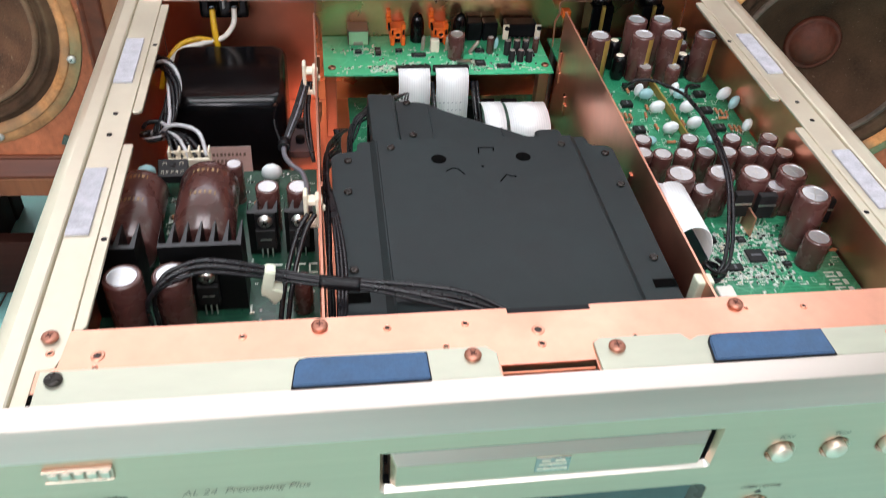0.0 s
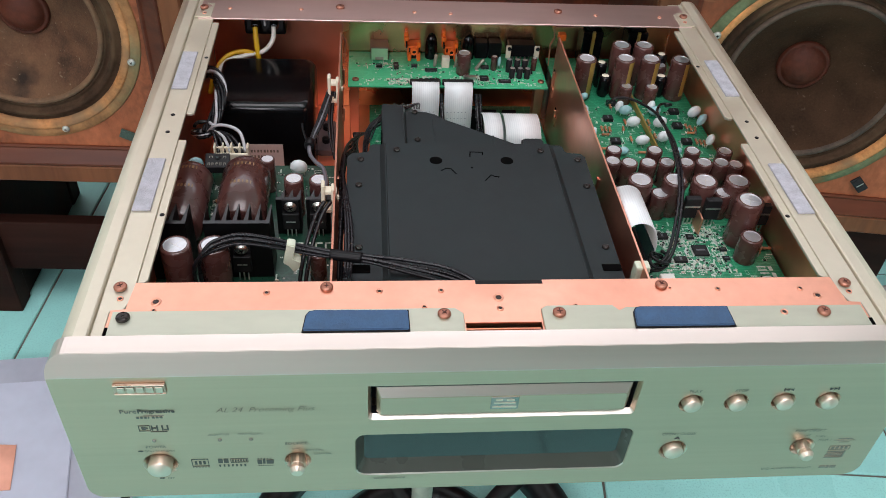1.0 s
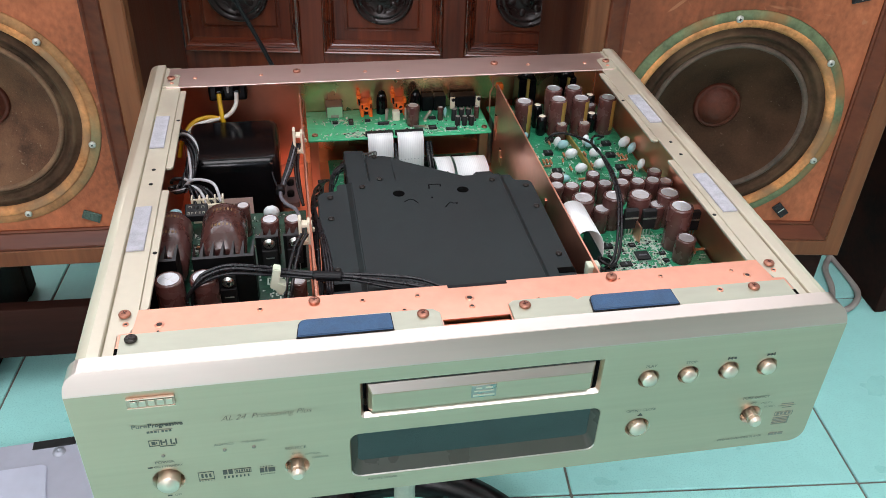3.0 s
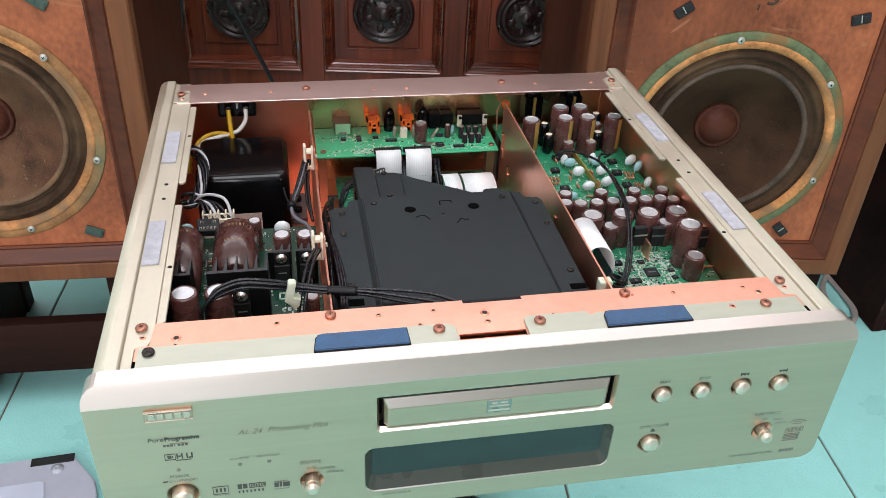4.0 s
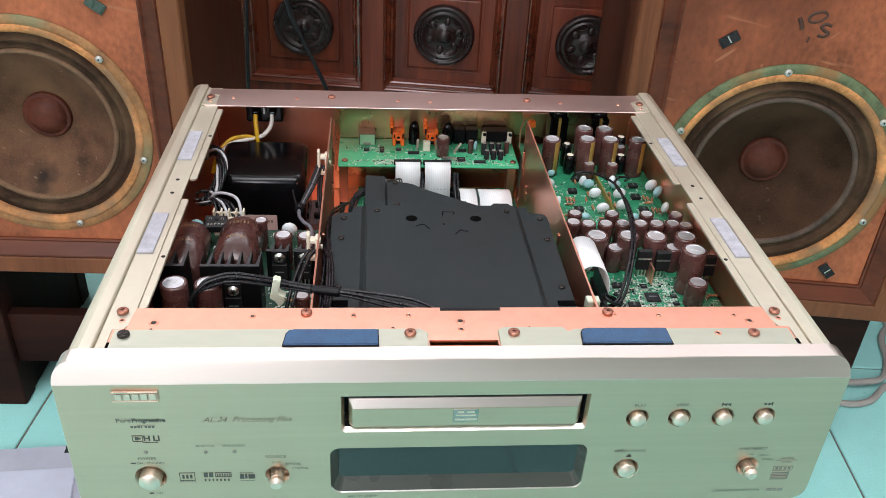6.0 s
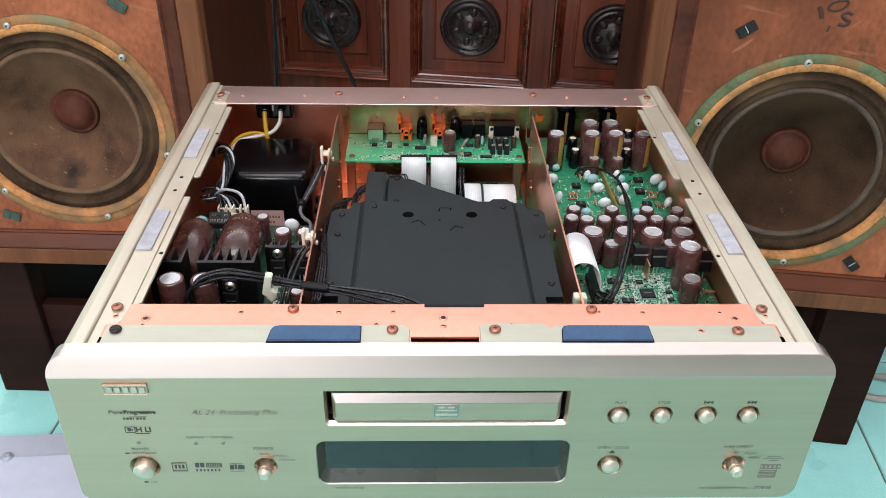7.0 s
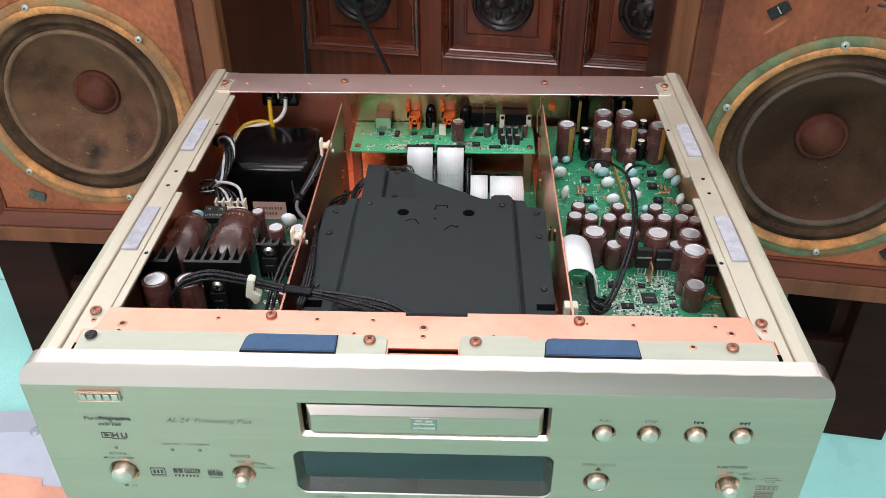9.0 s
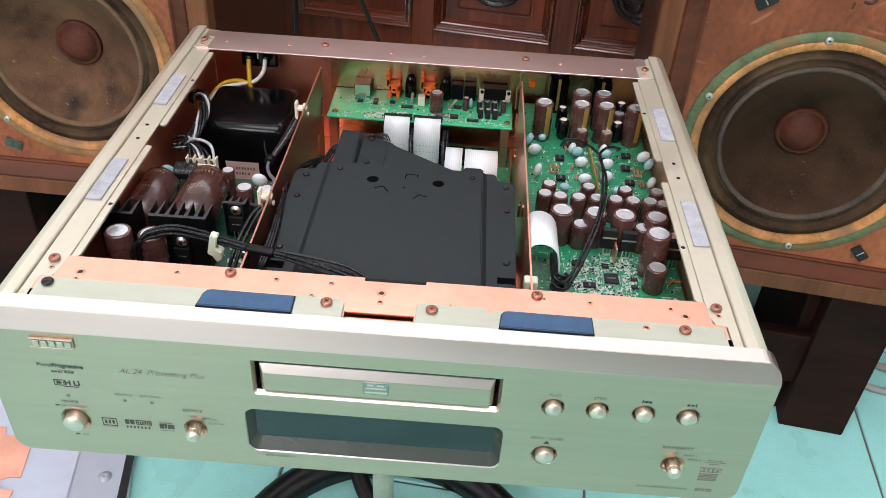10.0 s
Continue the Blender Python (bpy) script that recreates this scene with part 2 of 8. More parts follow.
def scuffed(mt, light, marks=()):
    """Short pale scratches at two slants and rubbed spots over a surface."""
    nt = mt.node_tree
    nd, lk = nt.nodes, nt.links
    b = nd["Principled BSDF"]
    last = b.inputs["Base Color"].links[0].from_socket
    co = nd.new("ShaderNodeTexCoord")
    for turn, stretch, scale, level in marks if marks else ((35, (1, 1, 0.06), 130, 0.70), (-50, (1, 1, 0.10), 90, 0.70), (0, (1, 1, 1), 60, 0.71), (80, (1, 1, 0.05), 70, 0.69)):
        mp = nd.new("ShaderNodeMapping")
        mp.vector_type = "POINT"
        mp.inputs["Rotation"].default_value = (0, radians(turn), 0)
        m2 = nd.new("ShaderNodeMapping")
        m2.inputs["Scale"].default_value = stretch
        ns = nd.new("ShaderNodeTexNoise")
        ns.inputs["Scale"].default_value, ns.inputs["Detail"].default_value = scale, 2
        lk.new(co.outputs["Object"], mp.inputs["Vector"])
        lk.new(mp.outputs["Vector"], m2.inputs["Vector"])
        lk.new(m2.outputs["Vector"], ns.inputs["Vector"])
        mr = nd.new("ShaderNodeMapRange")
        mr.inputs["From Min"].default_value, mr.inputs["From Max"].default_value = level, level + 0.06
        mr.inputs["To Max"].default_value = 0.6
        lk.new(ns.outputs["Fac"], mr.inputs["Value"])
        mx = nd.new("ShaderNodeMix")
        mx.data_type = "RGBA"
        lk.new(mr.outputs["Result"], mx.inputs["Factor"])
        lk.new(last, mx.inputs["A"])
        mx.inputs["B"].default_value = (*light, 1)
        last = mx.outputs["Result"]
    lk.new(last, b.inputs["Base Color"])
    return mt


def speckled(mt, other, scale):
    """Fine mottling of a second colour."""
    return two_tone(mt, other, scale, 0.50, 0.72)


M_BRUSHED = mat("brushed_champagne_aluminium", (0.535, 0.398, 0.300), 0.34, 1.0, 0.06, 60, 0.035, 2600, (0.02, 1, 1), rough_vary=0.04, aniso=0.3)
# same aluminium, colour raised to paint in the brightness of upward faces
M_BAND = mat("lit_champagne_aluminium", (0.68, 0.608, 0.550), 0.31, 1.0, 0.04, 60, 0.02, 2600, (0.02, 1, 1), rough_vary=0.04, aniso=0.3)
M_RAIL = mat("champagne_anodised_rail", (0.622, 0.572, 0.458), 0.42, 0.6, 0.05, 30, 0.04, 1500)
M_TAB = mat("zinc_yellow_steel", (0.54, 0.55, 0.45), 0.46, 0.9, 0.10, 25, 0.03, 800, (0.3, 1, 1))
M_COPPER = mat("copper_plated_steel", (0.82, 0.405, 0.290), 0.36, 1.0, 0.10, 22, 0.03, 900)
M_REAR = mat("smooth_copper_plated_rear", (0.88, 0.50, 0.28), 0.27, 1.0, 0.10, 22, 0.02, 900)
# copper turned mauve in its colour for the dark wood it reflects
M_STRIP = mat("reflection_tinted_strip", (0.60, 0.45, 0.41), 0.42, 0.9, 0.08, 22, 0.04, 900, (0.2, 1, 1))
# redder copper: the glow between inner walls is put into the colour
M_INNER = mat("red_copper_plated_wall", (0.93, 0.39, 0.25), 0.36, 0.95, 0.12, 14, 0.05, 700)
# same copper, darkened as if mirroring the black drive beside it
M_DIVIDER = mat("shaded_copper", (0.48, 0.225, 0.155), 0.34, 1.0, 0.14, 14, 0.04, 700)
M_SCREW = mat("coppered_screw", (0.42, 0.19, 0.135), 0.42, 1.0, 0.2, 300)
M_RECESS = mat("dark_brown_recess", (0.10, 0.035, 0.026), 0.5, 0.5, 0.2, 300)
M_SCREW_DARK = mat("blackened_screw", (0.03, 0.025, 0.022), 0.3, 0.6, 0.2, 300)
M_STEEL = mat("bright_screw_steel", (0.72, 0.71, 0.68), 0.3, 1.0, 0.15, 300)
M_BLACKCOVER = mat("matt_black_painted_steel", (0.0115, 0.0180, 0.0195), 0.45, 0.0, 0.28, 18, 0.12, 2200, spec=0.30)
M_BLACK = mat("black_plastic", (0.005, 0.005, 0.006), 0.42, 0, 0.3, 60, 0.05, 900, spec=0.2)
M_VOID = mat("deep_black_opening", (0.0015, 0.0015, 0.0015), 0.9, 0, 0.2, 100, spec=0.05)
M_GLOSSBLACK = mat("gloss_black_enamel", (0.003, 0.003, 0.0035), 0.16, 0, 0.3, 30, 0.02, 200, spec=0.32)
M_WHITE = mat("white_plastic", (0.78, 0.77, 0.72), 0.45, 0, 0.06, 60, 0.03, 700)
M_CREAM = mat("cream_connector_nylon", (0.74, 0.66, 0.52), 0.45, 0, 0.1, 90, 0.04, 900)
M_BLUE = mat("blue_foam_tape", (0.042, 0.092, 0.180), 0.75, 0, 0.2, 120, 0.35, 1500)
M_FELT = mat("grey_felt_pad", (0.42, 0.41, 0.45), 0.9, 0, 0.25, 160, 0.5, 2200)
M_WALL = mat("white_wall_paint", (0.80, 0.79, 0.76), 0.8, 0, 0.05, 3, 0.1, 80)
# grey chosen so that the front panel's band reflects less light
M_WALL_GREY = mat("warm_grey_wall_paint", (0.42, 0.385, 0.36), 0.8, 0, 0.06, 3, 0.1, 80)
M_CEIL = mat("white_ceiling_paint", (0.82, 0.82, 0.80), 0.85, 0, 0.04, 2, 0.1, 60)
M_TILE = speckled(mat("turquoise_ceramic_tile", (0.37, 0.76, 0.72), 0.32, 0, 0.07, 9, 0.05, 160, island=0.04), (0.30, 0.65, 0.62), 420)
M_GROUT = mat("dirty_grey_grout", (0.16, 0.145, 0.125), 0.9, 0, 0.4, 9, 0.4, 300)
M_BAFFLE = scuffed(two_tone(mat("brown_hardboard_baffle", (0.325, 0.096, 0.042), 0.5, 0, 0.55, 11, 0.3, 500, (1, 1, 0.7), fine=16.0, spec=0.25), (0.120, 0.036, 0.017), 5, 0.5, 0.74), (0.40, 0.17, 0.09))
# light on the forward-facing flat is painted in as a paler tan
M_FRAMETAN = wood("lit_tan_walnut_edge", (0.10, 0.033, 0.0135), (0.22, 0.080, 0.033), 0.5, "z", 20, 0.0, 0.15, 0.25)
M_WALNUT = wood("walnut_veneer", (0.034, 0.0085, 0.0042), (0.092, 0.026, 0.0115), 0.45, "z", 14, 0.05, 0.15, 0.25)
M_WALNUT_X = wood("walnut_veneer_level", (0.050, 0.0115, 0.0055), (0.135, 0.036, 0.0155), 0.45, "x", 14, 0.05, 0.15, 0.25)
M_MAHOG = wood("varnished_mahogany", (0.054, 0.0096, 0.0046), (0.258, 0.051, 0.0195), 0.38, "z", 12, 0.18, 0.06, 0.3)
M_MAHOG_X = wood("varnished_mahogany_level", (0.045, 0.0078, 0.0035), (0.208, 0.041, 0.0158), 0.26, "x", 12, 0.9, 0.04)
M_EBONY = mat("dark_lacquered_carving", (0.020, 0.0092, 0.0080), 0.30, 0, 0.3, 40, 0.05, 300, coat=0.08, spec=0.35)
M_STAND = wood("dark_stained_stand", (0.009, 0.0036, 0.0028), (0.030, 0.0105, 0.0070), 0.6, "x", 12, 0.0, 0.15, 0.1)

# ---- the room ----
def build_room():
    bm = bmesh.new()
    box(bm, -2.4, 2.4, -3.4, 2.1, -0.12, -0.003)
    floor = solid("floor", bm, M_GROUT, "turquoise glazed ceramic floor tiles with dirty grey joints", "floor", kind="structure")
    # walls and ceiling stand out of view, added to close the room
    bm = bmesh.new()
    box(bm, -2.4, 2.4, 1.85, 1.97, 0, 1.60)
    box(bm, -2.4, -2.05, 1.85, 1.97, 1.60, 2.74)
    box(bm, 1.85, 2.4, 1.85, 1.97, 1.60, 2.74)
    box(bm, -2.4, 2.4, 1.85, 1.97, 2.74, 2.8)
    solid("wall_north", bm, M_WALL, "unseen white wall, added with a high window opening", "wall", kind="structure")
    for nm, x0, x1 in (("wall_west", -2.4, -2.28), ("wall_east", 2.28, 2.4)):
        bm = bmesh.new()
        box(bm, x0, x1, -3.4, 1.85, 0, 2.8)
        solid(nm, bm, M_WALL, "plain white painted wall", "wall", kind="structure")
    # made-up south wall, grey to darken what the player mirrors
    bm = bmesh.new()
    box(bm, -2.28, -2.2, -3.4, -3.28, 0, 2.8)
    box(bm, 0.2, 2.28, -3.4, -3.28, 0, 2.8)
    box(bm, -2.2, 0.2, -3.4, -3.28, 2.55, 2.8)
    box(bm, -2.2, 0.2, -3.4, -3.28, 0, 1.35)
    solid("wall_south", bm, M_WALL_GREY, "unseen warm grey wall, added to dim the panel's reflection, with a wide window opening", "wall", kind="structure")
    bm = bmesh.new()
    box(bm, -2.4, 2.4, -3.4, 1.97, 2.8, 2.9)
    solid("ceiling", bm, M_CEIL, "plain white painted ceiling", "ceiling", kind="structure")
    return floor


FLOOR = build_room()


def build_tiles():
    a = radians(-5.6)
    ux, uy = Vector((math.cos(a), math.sin(a), 0)), Vector((-math.sin(a), math.cos(a), 0))
    org = Vector((0.631, 0.257, 0))
    bm = bmesh.new()
    box(bm, 0.0018, 0.3982, 0.0018, 0.3982, -0.006, 0.0, 0.0012, 1)
    me = mesh_of("tile", bm, M_TILE)
    # whole tiles share one mesh; those along the walls are cut to the room
    xw, y0, y1 = 2.279, -3.279, 1.849
    for i in range(-9, 7):
        for j in range(-11, 6):
            at = Matrix.Translation(org + ux * (0.4 * i) + uy * (0.4 * j)) @ Matrix.Rotation(a, 4, "Z")
            ends = [at @ Vector((u, v, 0)) for u in (0, 0.4) for v in (0, 0.4)]
            if all(abs(p.x) < xw and y0 < p.y < y1 for p in ends):
                part("tile", me, None, FLOOR, at=at)
            elif any(abs(p.x) < xw - 0.01 and y0 + 0.01 < p.y < y1 - 0.01 for p in ends):
                bm = bmesh.new()
                box(bm, 0.0018, 0.3982, 0.0018, 0.3982, -0.006, 0.0, 0.0, 1, at)
                for co, no in (((xw, 0, 0), (1, 0, 0)), ((-xw, 0, 0), (-1, 0, 0)), ((0, y1, 0), (0, 1, 0)), ((0, y0, 0), (0, -1, 0))):
                    cutline = bmesh.ops.bisect_plane(bm, geom=bm.verts[:] + bm.edges[:] + bm.faces[:], plane_co=co, plane_no=no, clear_outer=True)
                    rim = [e for e in cutline["geom_cut"] if isinstance(e, bmesh.types.BMEdge)]
                    if rim:
                        bmesh.ops.edgenet_fill(bm, edges=rim)
                part("tile", bm, M_TILE, FLOOR)


def build_door_cabinet():
    """The carved mahogany front behind the speakers: stiles, rails, deep framed panels with black rosettes."""
    m = Matrix.Translation((0.083, 1.136, 0)) @ Matrix.Rotation(radians(-8.5), 4, "Z")
    cab = thing("carved_cabinet", (0.083, 1.136, 0), "dark varnished mahogany cabinet with panelled front and black carved rosettes", "cabinet")
    z0, z1, half, w0 = 0.0, 1.45, 0.1125, 0.70
    centres, mids = (-0.269, -0.002, 0.265), (ZT - 0.207, ZT + 0.085)
    bm = bmesh.new()
    box(bm, -w0, w0, 0.045, 0.42, z0, z1, 0.004, 1, m)
    part("carcass", bm, M_MAHOG, cab)
    xs = [-w0] + [c + k * half for c in centres for k in (-1, 1)] + [w0]
    for a, b in zip(xs[::2], xs[1::2]):
        bm = bmesh.new()
        box(bm, a + 0.0002, b - 0.0002, 0.0, 0.044, z0, z1, 0.0012, 1, m)
        part("stile", bm, M_MAHOG, cab)
    zs = [z0] + [c + k * half for c in mids for k in (-1, 1)] + [z1]
    steps = [(0.0, 0.0), (0.0010, -0.0060), (0.0030, -0.0078), (0.0052, -0.0062), (0.0060, -0.0020), (0.0085, -0.0006), (0.0105, -0.0018), (0.0125, 0.0010), (0.0132, 0.0052), (0.0158, 0.0062), (0.0172, 0.0090), (0.0186, 0.0130), (0.0205, 0.0165)]
    for c in centres:
        for a, b in zip(zs[::2], zs[1::2]):
            bm = bmesh.new()
            box(bm, c - half, c + half, 0.0005, 0.044, a, b, 0.0010, 1, m)
            part("rail", bm, M_MAHOG, cab)
        for zc in mids:
            # one length of moulding a side, mitred at the corners
            for side in range(4):
                bm = bmesh.new()
                turn = Matrix.Translation((c, 0, zc)) @ Matrix.Rotation(side * math.pi / 2, 4, "Y")
                rows = [[bm.verts.new(m @ turn @ Vector((k * (half - d), v, -(half - d)))) for k in (-1, 1)] for d, v in steps]
                for r1, r2 in zip(rows, rows[1:]):
                    bm.faces.new((r1[0], r1[1], r2[1], r2[0]))
                bmesh.ops.recalc_face_normals(bm, faces=bm.faces)
                part("panel_moulding", bm, M_MAHOG_X, cab)
            bm = bmesh.new()
            f = half - 0.0200
            box(bm, c - f, c + f, 0.0170, 0.0445, zc - f, zc + f, 0.0005, 1, m)
            part("panel", bm, M_MAHOG, cab)
            # bead round the raised field
            f = half - 0.0400
            for side in range(4):
                bm = bmesh.new()
                turn = Matrix.Translation((c, 0, zc)) @ Matrix.Rotation(side * math.pi / 2, 4, "Y")
                box(bm, -f - 0.0012, f + 0.0012, 0.0155, 0.0171, -f - 0.0012, -f + 0.0012, 0.0006, 2, m @ turn)
                part("panel_bead", bm, M_MAHOG, cab)
            bm = bmesh.new()
            box(bm, c - f + 0.0045, c + f - 0.0045, 0.0130, 0.0172, zc - f + 0.0045, zc + f - 0.0045, 0.0035, 3, m)
            part("raised_field", bm, M_MAHOG, cab)
        rosette(cab, m @ Matrix.Translation((c, 0.0130, mids[0])))
    return cab


def rosette(parent, where):
    bm = bmesh.new()
    m = where @ Matrix.Rotation(radians(90), 4, "X") @ Matrix.Scale(1.03, 4)
    lathe(bm, [(0.056, 0), (0.056, 0.006), (0.053, 0.012), (0.049, 0.013), (0.046, 0.009), (0.044, 0.008), (0.042, 0.011), (0.039, 0.011), (0.037, 0.007),
               (0.020, 0.006), (0.017, 0.009), (0.014, 0.008), (0.012, 0.013), (0.006, 0.017), (0, 0.018)], 40, m)
    # low petals round the middle and a beaded ring between
    for k in range(6):
        a = 2 * math.pi * k / 6 + 0.3
        pm = m @ Matrix.Rotation(a, 4, "Z") @ Matrix.Translation((0.0275, 0, 0.0062)) @ Matrix.Diagonal((0.0088, 0.0066, 0.0030, 1))
        bmesh.ops.create_icosphere(bm, subdivisions=2, radius=1.0, matrix=pm)
        pts = []
        for t in range(7):
            ang = a + math.pi / 6 + (t / 6 - 0.5) * 0.5
            rr = 0.0335 - 0.004 * math.sin(math.pi * t / 6)
            pts.append(m @ Vector((rr * math.cos(ang), rr * math.sin(ang), 0.0075)))
        tube(bm, pts, 0.0014, 6, 2)
    for f in bm.faces:
        f.smooth = True
    return part("rosette", bm, M_EBONY, parent, "round black carved rosette with low petals")


build_door_cabinet()

# ---- loudspeakers ----
M_GASKET = two_tone(mat("worn_orange_cardboard_gasket", (0.52, 0.225, 0.085), 0.8, 0, 0.55, 40, 0.5, 500, spec=0.15), (0.25, 0.145, 0.078), 16, 0.46, 0.64)
M_FRAMEGREEN = two_tone(mat("worn_green_painted_frame", (0.125, 0.150, 0.078), 0.6, 0.0, 0.5, 40, 0.3, 300, spec=0.2), (0.25, 0.125, 0.050), 11, 0.46, 0.58)
M_FRAMERUST = two_tone(mat("worn_rusty_painted_frame", (0.30, 0.140, 0.055), 0.6, 0.0, 0.5, 40, 0.3, 300, spec=0.3), (0.20, 0.185, 0.095), 7, 0.48, 0.60)
M_SURROUND = two_tone(mat("dusty_black_cloth_surround", (0.050, 0.027, 0.016), 0.85, 0, 0.7, 30, 0.5, 900, spec=0.12), (0.115, 0.068, 0.038), 14, 0.46, 0.68)
M_CONE = two_tone(mat("dusty_dark_paper_cone", (0.042, 0.0205, 0.0115), 0.8, 0, 0.55, 30, 0.6, 600, spec=0.10, fine=14.0), (0.098, 0.048, 0.026), 7, 0.44, 0.74)
M_CONE = scuffed(M_CONE, (0.16, 0.11, 0.08), ((20, (1, 1, 1), 330, 0.71), (60, (1, 1, 0.3), 120, 0.72), (0, (1, 1, 1), 160, 0.73)))
M_CONEDUSTY = two_tone(mat("brown_dusty_paper_cone", (0.092, 0.043, 0.024), 0.8, 0, 0.6, 34, 0.6, 600, spec=0.2, fine=14.0), (0.215, 0.110, 0.058), 9, 0.44, 0.74)
M_CONEDUSTY = scuffed(two_tone(M_CONEDUSTY, (0.028, 0.017, 0.012), 12, 0.58, 0.72), (0.26, 0.19, 0.13), ((20, (1, 1, 1), 330, 0.70), (60, (1, 1, 0.3), 120, 0.71), (0, (1, 1, 1), 160, 0.72)))
M_CONERIM = mat("dusty_cone_rim", (0.150, 0.080, 0.042), 0.85, 0, 0.4, 40, 0.5, 700)
M_DUSTCAP = mat("red_brown_dust_cap", (0.082, 0.020, 0.010), 0.55, 0, 0.45, 30, 0.3, 600, spec=0.25)
M_VELCRO = mat("black_fastener", (0.01, 0.01, 0.011), 0.7, 0, 0.3, 200, 0.6, 1500)
M_GREENTAPE = mat("green_fastener", (0.045, 0.075, 0.058), 0.6, 0, 0.4, 120, 0.5, 1200)
M_CONERIM_DARK = mat("dark_dusty_cone_rim", (0.085, 0.056, 0.040), 0.85, 0, 0.5, 40, 0.5, 700)
M_SCREWHEAD = mat("dull_zinc_screw_head", (0.50, 0.49, 0.45), 0.5, 0.7, 0.2, 200)
M_STAMP = mat("faded_black_ink", (0.060, 0.022, 0.011), 0.6, 0, 0.5, 60)


def frame_ring(bm, w, z0, z1, steps, m):
    """A rectangular moulded frame: steps are (inset, proud) pairs."""
    rings = []
    for d, out in steps:
        rings.append([bm.verts.new(m @ Vector((x, -out, z))) for x, z in ((-w + d, z0 + d), (w - d, z0 + d), (w - d, z1 - d), (-w + d, z1 - d))])
    for r1, r2 in zip(rings, rings[1:]):
        for k in range(4):
            bm.faces.new((r1[k], r1[(k + 1) % 4], r2[(k + 1) % 4], r2[k]))
    bmesh.ops.recalc_face_normals(bm, faces=bm.faces)


def loudspeaker(cx, cy, cz, yaw, phase, patches, patch_mat, stamp, cone_mat, rim_mat, rim_text):
    m = Matrix.Translation((cx, cy, 0)) @ Matrix.Rotation(radians(yaw), 4, "Z")
    hw, z0, z1 = 0.195, ZT - 0.350, ZT + 0.36
    zc = cz
    sp = thing("loudspeaker", (cx, cy, z0), "old walnut loudspeaker without grille, with a large dusty woofer", "loudspeaker", "pair of loudspeakers")
    for nm, b in zip(("side_panel", "side_panel", "bottom_panel", "top_panel", "back_panel"), ((-hw, -hw + 0.018, 0.012, 0.33, z0, z1), (hw - 0.018, hw, 0.012, 0.33, z0, z1), (-hw + 0.018, hw - 0.018, 0.012, 0.33, z0, z0 + 0.018), (-hw + 0.018, hw - 0.018, 0.012, 0.33, z1 - 0.018, z1), (-hw + 0.018, hw - 0.018, 0.315, 0.33, z0 + 0.018, z1 - 0.018))):
        bm = bmesh.new()
        box(bm, *b, 0.001, 1, m)
        part(nm, bm, M_WALNUT, sp)
    # flat of the frame in the lit tan, its slope in darker walnut
    bm = bmesh.new()
    frame_ring(bm, hw, z0, z1, [(0.0, -0.014), (0.0, 0.010), (0.002, 0.012), (0.023, 0.012), (0.0245, 0.0105)], m)
    part("front_frame", bm, M_FRAMETAN, sp, "flat walnut front frame, coloured lighter tan as if lit")
    bm = bmesh.new()
    frame_ring(bm, hw, z0, z1, [(0.0243, 0.0100), (0.0265, 0.0120), (0.0285, 0.0115), (0.044, 0.002), (0.0465, 0.0035), (0.0490, 0.0025), (0.050, -0.006)], m)
    part("inner_slope", bm, M_WALNUT_X, sp, "dark slope of the frame down to the baffle")
    bm = bmesh.new()
    r, seg = 0.142, 64
    # baffle board with a round hole for the woofer
    ring0 = [bm.verts.new(m @ Vector((r * math.cos(2 * math.pi * k / seg), 0, zc + r * math.sin(2 * math.pi * k / seg)))) for k in range(seg)]
    ring1 = [bm.verts.new(m @ Vector((r * math.cos(2 * math.pi * k / seg), 0.014, zc + r * math.sin(2 * math.pi * k / seg)))) for k in range(seg)]
    hx, b0, b1 = 0.149, z0 + 0.036, z1 - 0.036
    outer = []
    for k in range(seg):
        a = 2 * math.pi * k / seg
        c, s = math.cos(a), math.sin(a)
        t = min(hx / abs(c) if abs(c) > 1e-6 else 9, ((b1 - zc) / s if s > 1e-6 else 9), ((b0 - zc) / s if s < -1e-6 else 9))
        outer.append(bm.verts.new(m @ Vector((t * c, 0, zc + t * s))))
    for k in range(seg):
        k2 = (k + 1) % seg
        bm.faces.new((outer[k], outer[k2], ring0[k2], ring0[k]))
        bm.faces.new((ring0[k], ring0[k2], ring1[k2], ring1[k]))
    corners = {}
    for sx, sz in ((1, 1), (-1, 1), (-1, -1), (1, -1)):
        corners[(sx, sz)] = bm.verts.new(m @ Vector((sx * hx, 0, b1 if sz > 0 else b0)))
    for (sx, sz), v in corners.items():
        zz = b1 if sz > 0 else b0
        loc = [(m.inverted() @ o.co) for o in outer]
        side = max((i for i, l in enumerate(loc) if abs(l.x - sx * hx) < 1e-5), key=lambda i: sz * loc[i].z)
        cap = max((i for i, l in enumerate(loc) if abs(l.z - zz) < 1e-5), key=lambda i: sx * loc[i].x)
        bm.faces.new((outer[side], v, outer[cap]))
    bmesh.ops.recalc_face_normals(bm, faces=bm.faces)
    part("baffle", bm, M_BAFFLE, sp, "scuffed reddish-brown baffle board")
    # the woofer
    wm = m @ Matrix.Translation((0, 0, zc)) @ Matrix.Rotation(radians(90), 4, "X")
    bm = bmesh.new()
    lathe(bm, [(0.1415, -0.012), (0.1415, 0.001), (0.1408, 0.0018), (0.1300, 0.0020), (0.1290, 0.0012), (0.1275, -0.004)], 72, wm)
    wf = part("woofer", bm, rim_mat, sp, rim_text)
    bm = bmesh.new()
